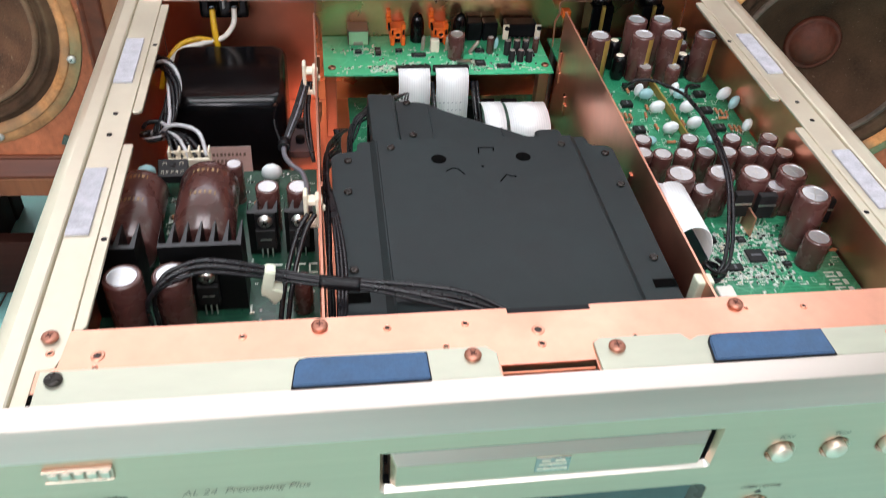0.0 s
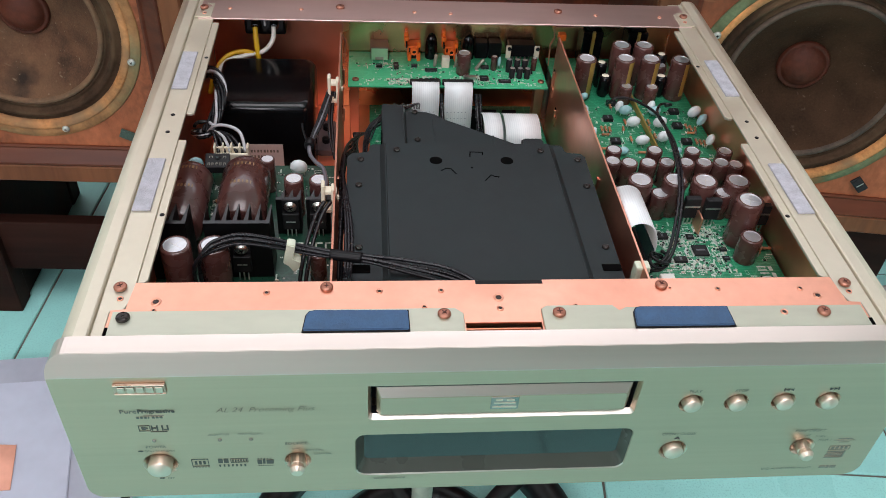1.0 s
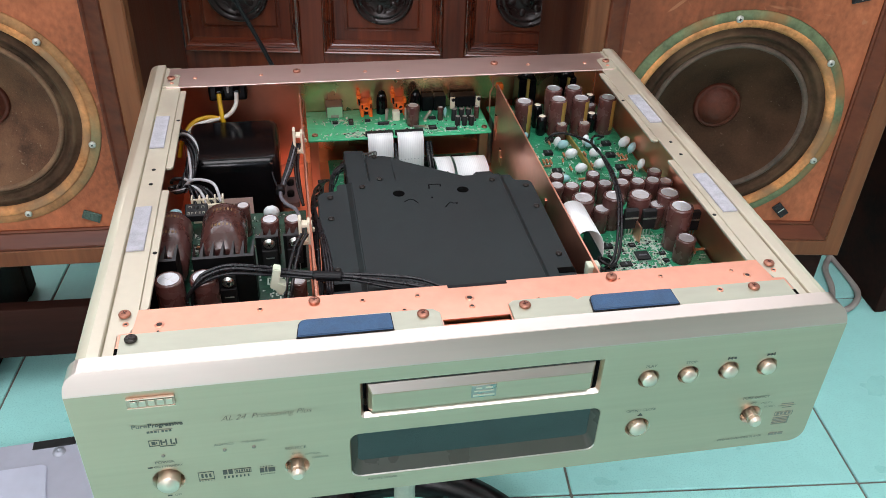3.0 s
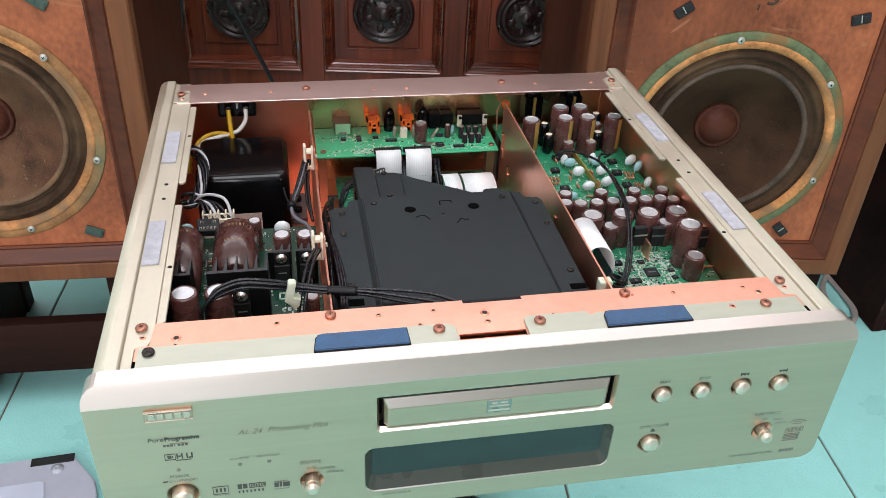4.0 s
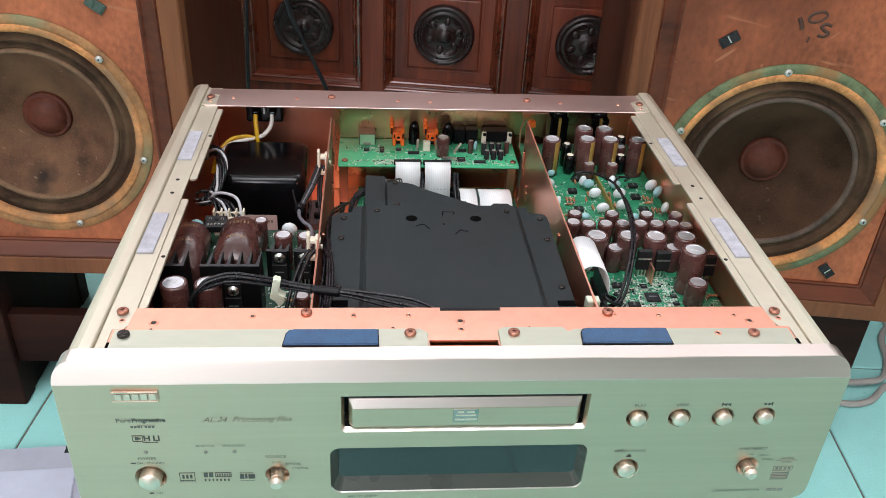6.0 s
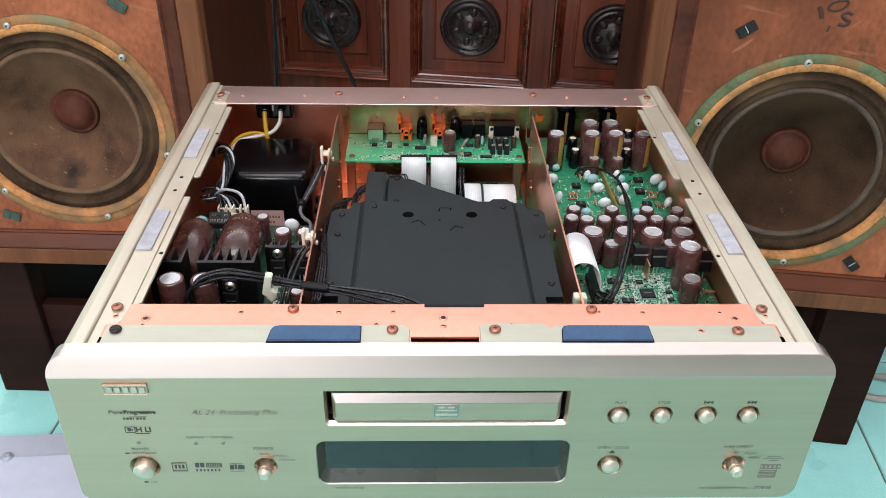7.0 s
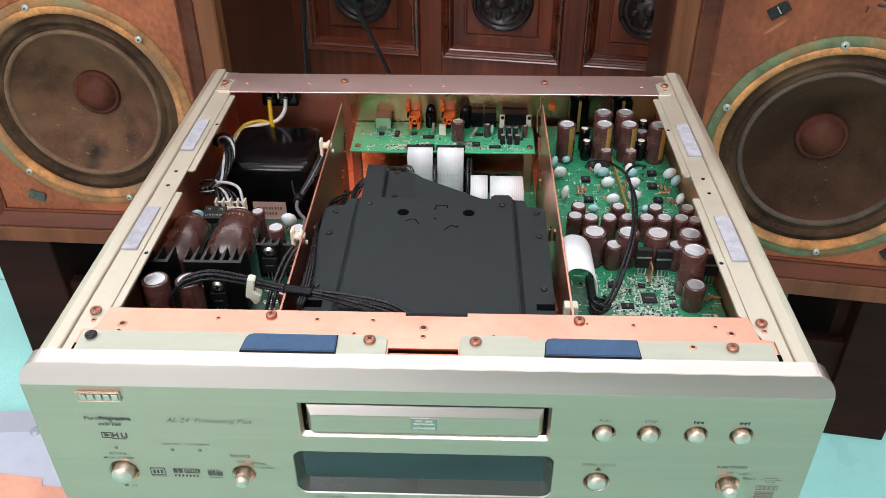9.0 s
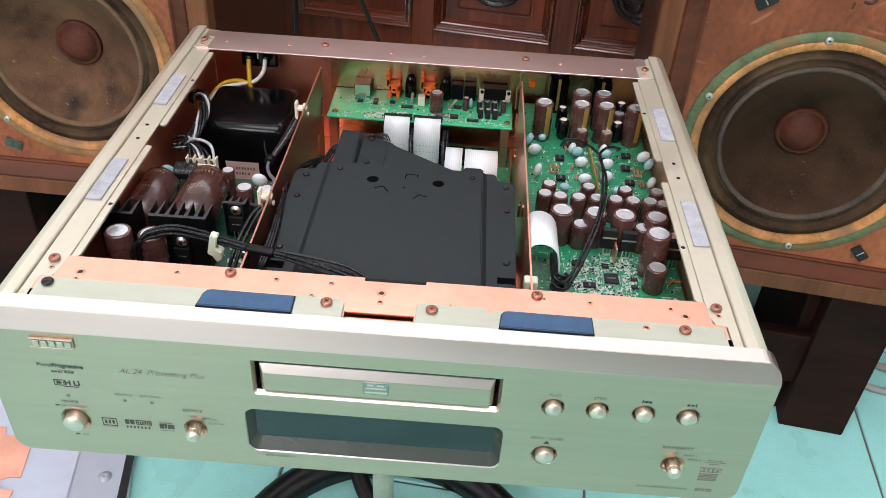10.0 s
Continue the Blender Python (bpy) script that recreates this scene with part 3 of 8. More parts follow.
    lathe(bm, [(0.1305, 0.0015), (0.1300, 0.0032), (0.1282, 0.0036), (0.1230, 0.0028), (0.1214, 0.0010), (0.1200, -0.002), (0.1195, -0.006)], 72, wm)
    part("gasket", bm, M_GASKET, wf, "worn orange cardboard gasket ring")
    bm = bmesh.new()
    lathe(bm, [(0.1208, -0.003), (0.1170, -0.0035), (0.1140, -0.0005), (0.1115, 0.001), (0.1090, -0.001), (0.1070, -0.005), (0.1050, -0.007), (0.1030, -0.005), (0.1010, -0.004), (0.0995, -0.007)], 72, wm)
    part("surround", bm, M_SURROUND, wf)
    bm = bmesh.new()
    lathe(bm, [(0.1000, -0.0065), (0.0988, -0.0028), (0.0965, -0.0022), (0.0942, -0.0032), (0.0930, -0.0065)], 72, wm)
    part("cone_rim", bm, M_CONERIM if cone_mat is M_CONEDUSTY else M_CONERIM_DARK, wf)
    bm = bmesh.new()
    prof = []
    for k in range(13):
        t = k / 12
        rr = 0.0945 - (0.0945 - 0.026) * t
        prof.append((rr, -0.006 - 0.044 * (t ** 0.86)))
    lathe(bm, prof, 72, wm)
    part("cone", bm, cone_mat, wf)
    bm = bmesh.new()
    lathe(bm, [(0.0300, -0.0490), (0.0296, -0.0440), (0.0272, -0.0425), (0.0256, -0.0445), (0.0244, -0.0425), (0.0195, -0.0378), (0.0130, -0.0344), (0.0065, -0.0328), (0, -0.0324)], 40, wm)
    part("dust_cap", bm, M_DUSTCAP, wf)
    for k in range(6):
        a = radians(phase + 60 * k)
        sm = wm @ Matrix.Translation((0.1325 * math.cos(a), 0.1325 * math.sin(a), 0.003)) @ Matrix.Rotation(a * 3, 4, "Z")
        part("screw", screw_mesh(), None, wf, at=sm)
    for (px, pz, rot) in patches:
        bm = bmesh.new()
        pm = m @ Matrix.Translation((px, -0.0005, pz)) @ Matrix.Rotation(radians(rot), 4, "Y")
        box(bm, -0.0110, 0.0110, -0.003, 0.0, -0.0062, 0.0062, 0.0006, 1, pm)
        box(bm, -0.0090, -0.0015, -0.0040, -0.003, -0.0050, 0.0050, 0.0004, 1, pm)
        box(bm, 0.0015, 0.0090, -0.0040, -0.003, -0.0050, 0.0050, 0.0004, 1, pm)
        if patch_mat is M_VELCRO:
            box(bm, -0.0007, 0.0007, -0.0038, -0.003, -0.0040, 0.0052, 0.0002, 1, pm, 1)
        part("grille_fastener", bm, [patch_mat, M_SCREWHEAD], sp)
    if stamp:
        # faint hand-stamped strokes: one slanted dash, one oval, one curl
        def stroke(pts, w):
            bm = bmesh.new()
            tube(bm, [m @ Vector((x, -0.0003, ZT + z)) for x, z in pts], w, 6, 5)
            for v in bm.verts:
                q = m.inverted() @ v.co
                q.y = -0.0003 + (q.y + 0.0003) * 0.12
                v.co = m @ q
            part("stamp_mark", bm, M_STAMP, sp)
        stroke([(-0.020, 0.038), (-0.016, 0.031), (-0.014, 0.025)], 0.0028)
        stroke([(-0.0005 + 0.0085 * math.cos(k * 0.63) + 0.004 * math.sin(k * 0.63), 0.0400 + 0.0060 * math.sin(k * 0.63)) for k in range(11)], 0.0017)
        stroke([(0.017, 0.031), (0.011, 0.033), (0.006, 0.030), (0.010, 0.026), (0.015, 0.023), (0.011, 0.019), (0.004, 0.020)], 0.0021)
        stroke([(-0.004, 0.018), (-0.005, 0.011)], 0.0014)
    return sp


SHARED = {}


def screw_mesh():
    """A pan-head screw with a cross recess, 9 mm across."""
    if "screw" not in SHARED:
        bm = bmesh.new()
        lathe(bm, [(0.0044, 0), (0.0045, 0.0007), (0.0038, 0.0020), (0.0024, 0.0027), (0, 0.0029)], 18)
        box(bm, -0.0017, 0.0017, -0.0004, 0.0004, 0.0024, 0.0030, 0, 1, None, 1)
        box(bm, -0.0004, 0.0004, -0.0017, 0.0017, 0.0024, 0.0030, 0, 1, None, 1)
        SHARED["screw"] = mesh_of("screw", bm, [M_SCREWHEAD, M_BLACK])
    return SHARED["screw"]


def speaker_stand(cx, cy, yaw, half=0.195, board_mid=0.150):
    m = Matrix.Translation((cx, cy, 0)) @ Matrix.Rotation(radians(yaw), 4, "Z")
    st = thing("speaker_stand", (cx, cy, 0), "low dark-stained wooden stand on the tiles under a loudspeaker", "stand", "pair of speaker stands")
    zt = ZT - 0.3505
    for sx in (-1, 1):
        for y0 in (0.0, 0.25):
            bm = bmesh.new()
            box(bm, sx * half - (0.09 if sx > 0 else 0), sx * half + (0.09 if sx < 0 else 0), y0, y0 + 0.035, 0, zt, 0.003, 2, m)
            part("leg", bm, M_STAND, st)
        bm = bmesh.new()
        xx = sx * 0.150 if sx < 0 else board_mid
        box(bm, xx - 0.042, xx + 0.042, 0.034, 0.251, 0.0, zt - 0.001, 0.002, 1, m)
        part("side_board", bm, M_STAND, st)
    bm = bmesh.new()
    box(bm, -0.105, 0.105, 0.012, 0.032, 0.075, 0.160, 0.002, 2, m)
    part("cross_rail", bm, M_STAND, st)
    return st


loudspeaker(0.4363, 0.4815, ZT - 0.1554, -8.65, 37.3, [(-0.090, ZT + 0.009, -36), (0.118, ZT + 0.005, -14), (0.100, ZT - 0.283, 45)], M_VELCRO, True, M_CONE, M_FRAMEGREEN, "twelve-inch woofer with worn green rim")
loudspeaker(-0.460, 0.5684, ZT - 0.1475, -2.4, -15.4, [(0.100, ZT + 0.008, 35), (0.1066, ZT - 0.284, 24), (-0.0965, ZT - 0.279, 20)], M_GREENTAPE, False, M_CONEDUSTY, M_FRAMERUST, "twelve-inch woofer with rust-brown rim and green paint remains")
speaker_stand(0.432, 0.486, -8.65, 0.188, 0.125)
speaker_stand(-0.460, 0.573, -2.4)

# ---- the disc player ----
def zl(v):
    return ZT + v


def cut(bm, cutters):
    """bm with the solids in cutters taken away."""
    a = bpy.data.objects.new("cut_a", mesh_of("cut_a", bm, []))
    scene.collection.objects.link(a)
    others = []
    for c in cutters:
        b = bpy.data.objects.new("cut_b", mesh_of("cut_b", c, []))
        scene.collection.objects.link(b)
        mod = a.modifiers.new("cut", "BOOLEAN")
        mod.operation, mod.solver, mod.object = "DIFFERENCE", "EXACT", b
        others.append(b)
    me = bpy.data.meshes.new_from_object(a.evaluated_get(bpy.context.evaluated_depsgraph_get()))
    for o in [a] + others:
        d = o.data
        bpy.data.objects.remove(o)
        bpy.data.meshes.remove(d)
    out = bmesh.new()
    out.from_mesh(me)
    bpy.data.meshes.remove(me)
    return out




def face_prism(pts, y0, y1):
    """A solid from an outline (x, z) between depths y0 and y1."""
    bm = bmesh.new()
    lo = [bm.verts.new((x, y0, z)) for x, z in pts]
    hi = [bm.verts.new((x, y1, z)) for x, z in pts]
    n = len(pts)
    bm.faces.new(lo)
    bm.faces.new(hi[::-1])
    for k in range(n):
        bm.faces.new((lo[k], lo[(k + 1) % n], hi[(k + 1) % n], hi[k]))
    bmesh.ops.recalc_face_normals(bm, faces=bm.faces)
    return bm


M_INK = mat("dark_printing_ink", (0.055, 0.053, 0.046), 0.5, 0, 0.1, 100)
M_INKSMALL = mat("thin_grey_printing_ink", (0.10, 0.098, 0.085), 0.5, 0, 0.1, 100)
M_INKFAINT = mat("faint_grey_printing", (0.20, 0.19, 0.16), 0.5, 0.2, 0.1, 100)
M_INKBROWN = mat("brown_printing_ink", (0.15, 0.11, 0.085), 0.5, 0, 0.1, 100)
M_CHROME = mat("polished_champagne_metal", (0.70, 0.60, 0.50), 0.44, 1.0, 0.05, 60, rough_vary=0.04)
M_ROSE = mat("polished_rose_gold_metal", (0.60, 0.485, 0.395), 0.28, 1.0, 0.05, 60, rough_vary=0.04)
M_GLASS = mat("smoked_display_window", (0.010, 0.020, 0.020), 0.08, 0, 0.1, 20, rough_vary=0.02, coat=0.15)
M_SMOKE = mat("dark_grey_smoked_plastic", (0.048, 0.054, 0.044), 0.30, 0, 0.08, 40, spec=0.32)
M_BADGE = mat("worn_brown_badge_ground", (0.50, 0.38, 0.30), 0.4, 0.9, 0.1, 100)
M_LOGO = mat("silver_plate", (0.34, 0.33, 0.31), 0.3, 1.0, 0.1, 100)


def player_frame():
    pl = thing("disc_player", (0, 0.145, zl(-0.111)), "champagne disc player with its cover off, copper chassis and boards showing", "disc player")
    XC = 0.0018
    # front panel: face, slanted upper band, top
    top, bot, hw, r = 0.0016, -0.111, 0.2209, 0.0100
    YB = -0.0468
    zb = -0.0102
    outline = []
    for a in ([(x, z) for x, z in rounded(2 * hw, top - bot, r, 7, XC, (top + bot) / 2)]):
        outline.append(a)
    k = next(i for i, (x, z) in enumerate(outline) if z < -0.05)
    outline = outline[:k] + [(XC - hw, zb)] + outline[k:] + [(XC + hw, zb)]
    bm = bmesh.new()

    def depth(z):
        return -0.0520 if z <= zb else -0.0520 + (YB + 0.0520) * (z - zb) / (top - zb)
    front = [bm.verts.new((x, depth(z), zl(z))) for x, z in outline]
    rear = [bm.verts.new((x, -0.0358, zl(z))) for x, z in outline]
    n = len(outline)
    low = [v for v, (x, z) in zip(front, outline) if z <= zb + 1e-6]
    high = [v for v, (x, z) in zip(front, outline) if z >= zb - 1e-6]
    # band, top and upper rim take the lit colour
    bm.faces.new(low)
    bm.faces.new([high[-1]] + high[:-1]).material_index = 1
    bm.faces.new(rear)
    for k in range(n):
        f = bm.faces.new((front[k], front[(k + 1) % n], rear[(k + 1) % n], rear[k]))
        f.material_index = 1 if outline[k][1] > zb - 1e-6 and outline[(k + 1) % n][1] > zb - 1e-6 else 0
    bmesh.ops.recalc_face_normals(bm, faces=bm.faces)
    rim = [e for e in bm.edges if all(v in front for v in e.verts)]
    bmesh.ops.bevel(bm, geom=rim, offset=0.00025, segments=2, affect="EDGES", material=1)
    cutters = [face_prism([(x, zl(z)) for x, z in rounded(0.1375, 0.0245, 0.003, 4, 0.003, -0.0330)], -0.06, -0.02)]
    # flared mouth of the display
    c = bmesh.new()
    la = [c.verts.new((0.0015 + (x - 0.0015) * 1.002, -0.0522, zl(-0.0785 + (z + 0.0785) * 1.002))) for x, z in rounded(0.1515, 0.0372, 0.006, 5, 0.0015, -0.0785)]
    lb = [c.verts.new((x, -0.0445, zl(z))) for x, z in rounded(0.1395, 0.0247, 0.0025, 5, 0.0015, -0.0730)]
    c.faces.new(la)
    c.faces.new(lb[::-1])
    for k in range(len(la)):
        c.faces.new((la[k], la[(k + 1) % len(la)], lb[(k + 1) % len(la)], lb[k]))
    bmesh.ops.recalc_face_normals(c, faces=c.faces)
    cutters.append(c)
    # bevel of the tray slot on its two ends and below
    c = bmesh.new()
    loops = []
    for y, d in ((-0.0530, 0.0019), (-0.0520, 0.0016), (-0.0492, 0.0), (-0.0440, 0.0)):
        x0, x1, z0, r = -0.0657 - d, 0.0717 + d, -0.0455 - d * 1.1, 0.0008 + d * 0.6
        pts = [(x0, -0.0208 + d * 0.3), (x0, z0 + r), (x0 + r * 0.3, z0 + r * 0.3), (x0 + r, z0), (x1 - r, z0), (x1 - r * 0.3, z0 + r * 0.3), (x1, z0 + r), (x1, -0.0208 + d * 0.3)]
        loops.append([c.verts.new((x, y, zl(z))) for x, z in pts])
    c.faces.new(loops[0])
    c.faces.new(loops[-1][::-1])
    for la, lb in zip(loops, loops[1:]):
        for k in range(len(la)):
            c.faces.new((la[k], la[(k + 1) % len(la)], lb[(k + 1) % len(la)], lb[k]))
    bmesh.ops.recalc_face_normals(c, faces=c.faces)
    cutters.append(c)
    wells = [(-0.177, -0.081, 0.0092), (-0.105, -0.081, 0.0072), (0.179, -0.081, 0.0072), (0.103, -0.081, 0.0080)] + [(x, -0.0397, 0.0068) for x in (0.103, 0.128, 0.154, 0.179)]
    for x, z, rw in wells:
        c = bmesh.new()
        lathe(c, [(0, -0.006), (rw * 0.72, -0.006), (rw * 0.86, -0.004), (rw, 0.0005), (rw, 0.002), (0, 0.002)], 32, Matrix.Translation((x, -0.052, zl(z))) @ Matrix.Rotation(radians(90), 4, "X"))
        bmesh.ops.recalc_face_normals(c, faces=c.faces)
        cutters.append(c)
    body = cut(bm, cutters)
    # lower lips of tray slot and display get the painted brightness too
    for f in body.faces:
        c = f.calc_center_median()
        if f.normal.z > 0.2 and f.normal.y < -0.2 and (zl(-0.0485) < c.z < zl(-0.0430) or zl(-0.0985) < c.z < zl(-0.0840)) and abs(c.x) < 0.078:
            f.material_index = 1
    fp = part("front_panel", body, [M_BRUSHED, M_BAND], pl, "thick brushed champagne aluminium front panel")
    # wells lined with polished metal
    for x, z, rw in wells:
        m = Matrix.Translation((x, -0.052, zl(z))) @ Matrix.Rotation(radians(90), 4, "X")
        bm = bmesh.new()
        lathe(bm, [(rw * 0.70, -0.0055), (rw * 0.84, -0.0037), (rw * 0.975, 0.0002), (rw * 1.0, 0.0003)], 32, m)
        part("button_well", bm, M_ROSE, fp)
    buttons = [("power_button", -0.177, -0.081, 0.0062, 0.0045), ("open_button", 0.103, -0.081, 0.0054, 0.0025)] + [(nm, x, -0.0397, 0.0047, 0.0028) for nm, x in (("play_button", 0.103), ("stop_button", 0.128), ("skip_back_button", 0.154), ("skip_forward_button", 0.179))]
    for nm, x, z, rr, out in buttons:
        m = Matrix.Translation((x, -0.052, zl(z))) @ Matrix.Rotation(radians(90), 4, "X")
        bm = bmesh.new()
        lathe(bm, [(rr, -0.006), (rr, out - 0.0010), (rr * 0.97, out - 0.0004), (rr * 0.92, out - 0.0001), (rr * 0.25, out + rr * 0.24), (0, out + rr * 0.27)], 28, m)
        part(nm, bm, M_CHROME, fp, "polished round push button")
    for nm, x in (("source_knob", -0.105), ("pure_direct_knob", 0.179)):
        m = Matrix.Translation((x, -0.052, zl(-0.081))) @ Matrix.Rotation(radians(90), 4, "X")
        bm = bmesh.new()
        lathe(bm, [(0.0038, -0.006), (0.0038, 0.0030), (0.0034, 0.0033), (0.0034, 0.0038), (0.0041, 0.0042), (0.0042, 0.0062), (0.0030, 0.0080), (0.0026, 0.0083), (0, 0.0084)], 14, m)
        for f in bm.faces:
            f.smooth = False
        box(bm, x - 0.0004, x + 0.0004, -0.0606, -0.0602, zl(-0.0822), zl(-0.0786), 0, 1)
        part(nm, bm, M_CHROME, fp, "small polished rotary selector knob")
    # tray door
    bm = bmesh.new()
    o = [(-0.0632, -0.0236), (0.0692, -0.0236), (0.0692, -0.0434), (-0.0632, -0.0434)]
    rings = []
    for d, y in ((0.0, -0.040), (0.0, -0.0495), (0.0025, -0.0525)):
        rings.append([bm.verts.new((x + (d if x < 0 else -d), y, zl(z - (0.0060 if (d and z > -0.03) else 0) + (0.0004 if (d and z < -0.03) else 0)))) for x, z in o])
    for a, b in zip(rings, rings[1:]):
        for k in range(4):
            bm.faces.new((a[k], a[(k + 1) % 4], b[(k + 1) % 4], b[k]))
    bm.faces.new(rings[-1])
    bm.faces.new(rings[0][::-1])
    bmesh.ops.recalc_face_normals(bm, faces=bm.faces)
    bmesh.ops.bevel(bm, geom=list(bm.edges), offset=0.0004, segments=1, affect="EDGES")
    # upper bevel of the door in the lit colour
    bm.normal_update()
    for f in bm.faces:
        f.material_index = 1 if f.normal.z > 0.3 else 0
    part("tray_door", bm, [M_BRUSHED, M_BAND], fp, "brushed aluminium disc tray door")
    bm = bmesh.new()
    box(bm, -0.0045, 0.0100, -0.0530, -0.0523, zl(-0.0395), zl(-0.0300), 0.0002, 1)
    for a, b, c, d in ((-0.002, 0.0015, -0.0325, -0.0315), (0.0035, 0.0075, -0.0325, -0.0315), (-0.003, 0.0085, -0.0348, -0.0340), (-0.0035, 0.0090, -0.0382, -0.0370)):
        box(bm, a, b, -0.0533, -0.0529, zl(c), zl(d), 0, 1, None, 1)
    part("disc_badge", bm, [M_LOGO, M_CHROME], fp, "small silver plate with plain bars")
    # black lining added so that the gap round the door stays dark
    bm = bmesh.new()
    box(bm, -0.068, 0.073, -0.0395, -0.036, zl(-0.0460), zl(-0.0200))
    for a in ((-0.0662, -0.0655, -0.0490, -0.036, -0.0455, -0.0210), (0.0714, 0.0721, -0.0490, -0.036, -0.0455, -0.0210), (-0.0655, 0.0714, -0.0490, -0.036, -0.0462, -0.0453), (-0.0655, 0.0714, -0.0515, -0.036, -0.0213, -0.0206)):
        box(bm, a[0], a[1], a[2], a[3], zl(a[4]), zl(a[5]))
    part("tray_slot_lining", bm, M_BLACK, fp, "black lining of the tray slot")
    # display window
    bm = bmesh.new()
    box(bm, -0.0695, 0.0725, -0.0468, -0.044, zl(-0.0905), zl(-0.0585), 0, 1)
    part("display_window", bm, M_GLASS, fp, "dark smoked display window")
    # dark smoked surround that slopes in to the window
    bm = bmesh.new()
    rings = []
    for t in (0.10, 0.14, 1.0):
        o0 = rounded(0.1515, 0.0372, 0.006, 5, 0.0015, -0.0785)
        o1 = rounded(0.1395, 0.0247, 0.0025, 5, 0.0015, -0.0730)
        rings.append([bm.verts.new((xa + (xb - xa) * t, -0.0520 + 0.0075 * t - 0.0004, zl(za + (zb - za) * t))) for (xa, za), (xb, zb) in zip(o0, o1)])
    for a, b in zip(rings, rings[1:]):
        for k in range(len(a)):
            bm.faces.new((a[k], a[(k + 1) % len(a)], b[(k + 1) % len(a)], b[k]))
    bmesh.ops.recalc_face_normals(bm, faces=bm.faces)
    part("display_surround", bm, M_SMOKE, fp, "dark grey plastic slope round the display")
    # badge at the upper corner: a raised plate with plain bars
    bm = bmesh.new()
    box(bm, -0.1890, -0.1645, -0.0532, -0.0519, zl(-0.0212), zl(-0.0142), 0.0003, 1, None, 1)
    box(bm, -0.1890, -0.1645, -0.0538, -0.0530, zl(-0.0150), zl(-0.0142), 0.0002, 1)
    box(bm, -0.1890, -0.1645, -0.0538, -0.0530, zl(-0.0212), zl(-0.0206), 0.0002, 1)
    for k in range(5):
        x = -0.1870 + k * 0.0045
        box(bm, x, x + 0.0034, -0.0540, -0.0534, zl(-0.0198), zl(-0.0156), 0.0002, 1)
    part("maker_badge", bm, [M_ROSE, M_BADGE], fp, "raised polished badge with plain bars")

    def letters(body, x, z, size, mt=M_INK, shear=0.0, spacing=1.0, bold=0.0, width=0.0):
        me = text_mesh(body, size, spacing, shear, 0.0, bold)
        me.materials.clear()
        me.materials.append(mt)
        if width:
            lo, hi = min(v.co.x for v in me.vertices), max(v.co.x for v in me.vertices)
            for v in me.vertices:
                v.co.x = (v.co.x - (lo + hi) / 2) * width / (hi - lo)
        part("lettering", me, None, fp, at=Matrix.Translation((x, -0.05225, zl(z))) @ Matrix.Rotation(radians(90), 4, "X"))

    def bars(rects, mt=M_INK, name="printed_mark"):
        for x0, x1, z0, z1 in rects:
            b = bmesh.new()
            box(b, x0, x1, -0.05225, -0.0519, zl(z0), zl(z1), 0, 1)
            part(name, b, mt, fp)
    letters("AL 24  Processing Plus", -0.1187, -0.0363, 0.0054, M_INKBROWN, 0.40, 0.98, -0.00006, 0.0491)
    letters("Pure", -0.1857, -0.0360, 0.0040, M_INKSMALL, 0.0, 1.0, 0.00004, 0.0080)
    letters("Progressive", -0.1722, -0.0360, 0.0040, M_INK, 0.0, 1.0, 0.00014, 0.0180)
    for body, x, z, s in (("POWER", -0.177, -0.0655, 0.0034), ("ON / STANDBY", -0.1755, -0.0690, 0.0026), ("OFF", -0.1735, -0.0938, 0.0026), ("AL24 PLUS", -0.144, -0.0562, 0.0026), ("DVD AUDIO", -0.128, -0.0562, 0.0026),
                          ("SOURCE", -0.105, -0.0655, 0.0036), ("DVD", -0.105, -0.0702, 0.0026), ("OPTICAL", -0.0955, -0.0716, 0.0026), ("COAXIAL", -0.0915, -0.0752, 0.0026), ("REMOTE SENSOR", -0.0555, -0.1000, 0.0026),
                          ("PLAY", 0.103, -0.0297, 0.0034), ("STOP", 0.128, -0.0297, 0.0034), ("OPEN / CLOSE", 0.103, -0.0660, 0.0034), ("PURE DIRECT", 0.179, -0.0660, 0.0034), ("OFF", 0.1785, -0.0706, 0.0024), ("MODE 1", 0.1875, -0.0716, 0.0024), ("MODE 2", 0.1905, -0.0752, 0.0024),
                          ("DVD AUDIO/VIDEO PLAYER", 0.1765, -0.1021, 0.0028)):
        letters(body, x, z, s * 0.88, M_INKSMALL)
    # skip and eject signs
    for x, d in ((0.154, -1), (0.179, 1)):
        b = bmesh.new()
        for k in (-1, 0):
            x0 = x + d * (k * 0.0024 + 0.001)
            vs = [b.verts.new((x0 - d * 0.0012, -0.05225, zl(-0.0297 + 0.0011))), b.verts.new((x0 - d * 0.0012, -0.05225, zl(-0.0297 - 0.0011))), b.verts.new((x0 + d * 0.0012, -0.05225, zl(-0.0297)))]
            b.faces.new(vs)
        box(b, x + d * 0.0024 - 0.0003, x + d * 0.0024 + 0.0003, -0.0523, -0.0519, zl(-0.0308), zl(-0.0286), 0, 1)
        part("skip_sign", b, M_INK, fp)
    b = bmesh.new()
    vs = [b.verts.new((0.1015, -0.05225, zl(-0.0700))), b.verts.new((0.1045, -0.05225, zl(-0.0700))), b.verts.new((0.103, -0.05225, zl(-0.0682)))]
    b.faces.new(vs)
    part("eject_sign", b, M_INK, fp)
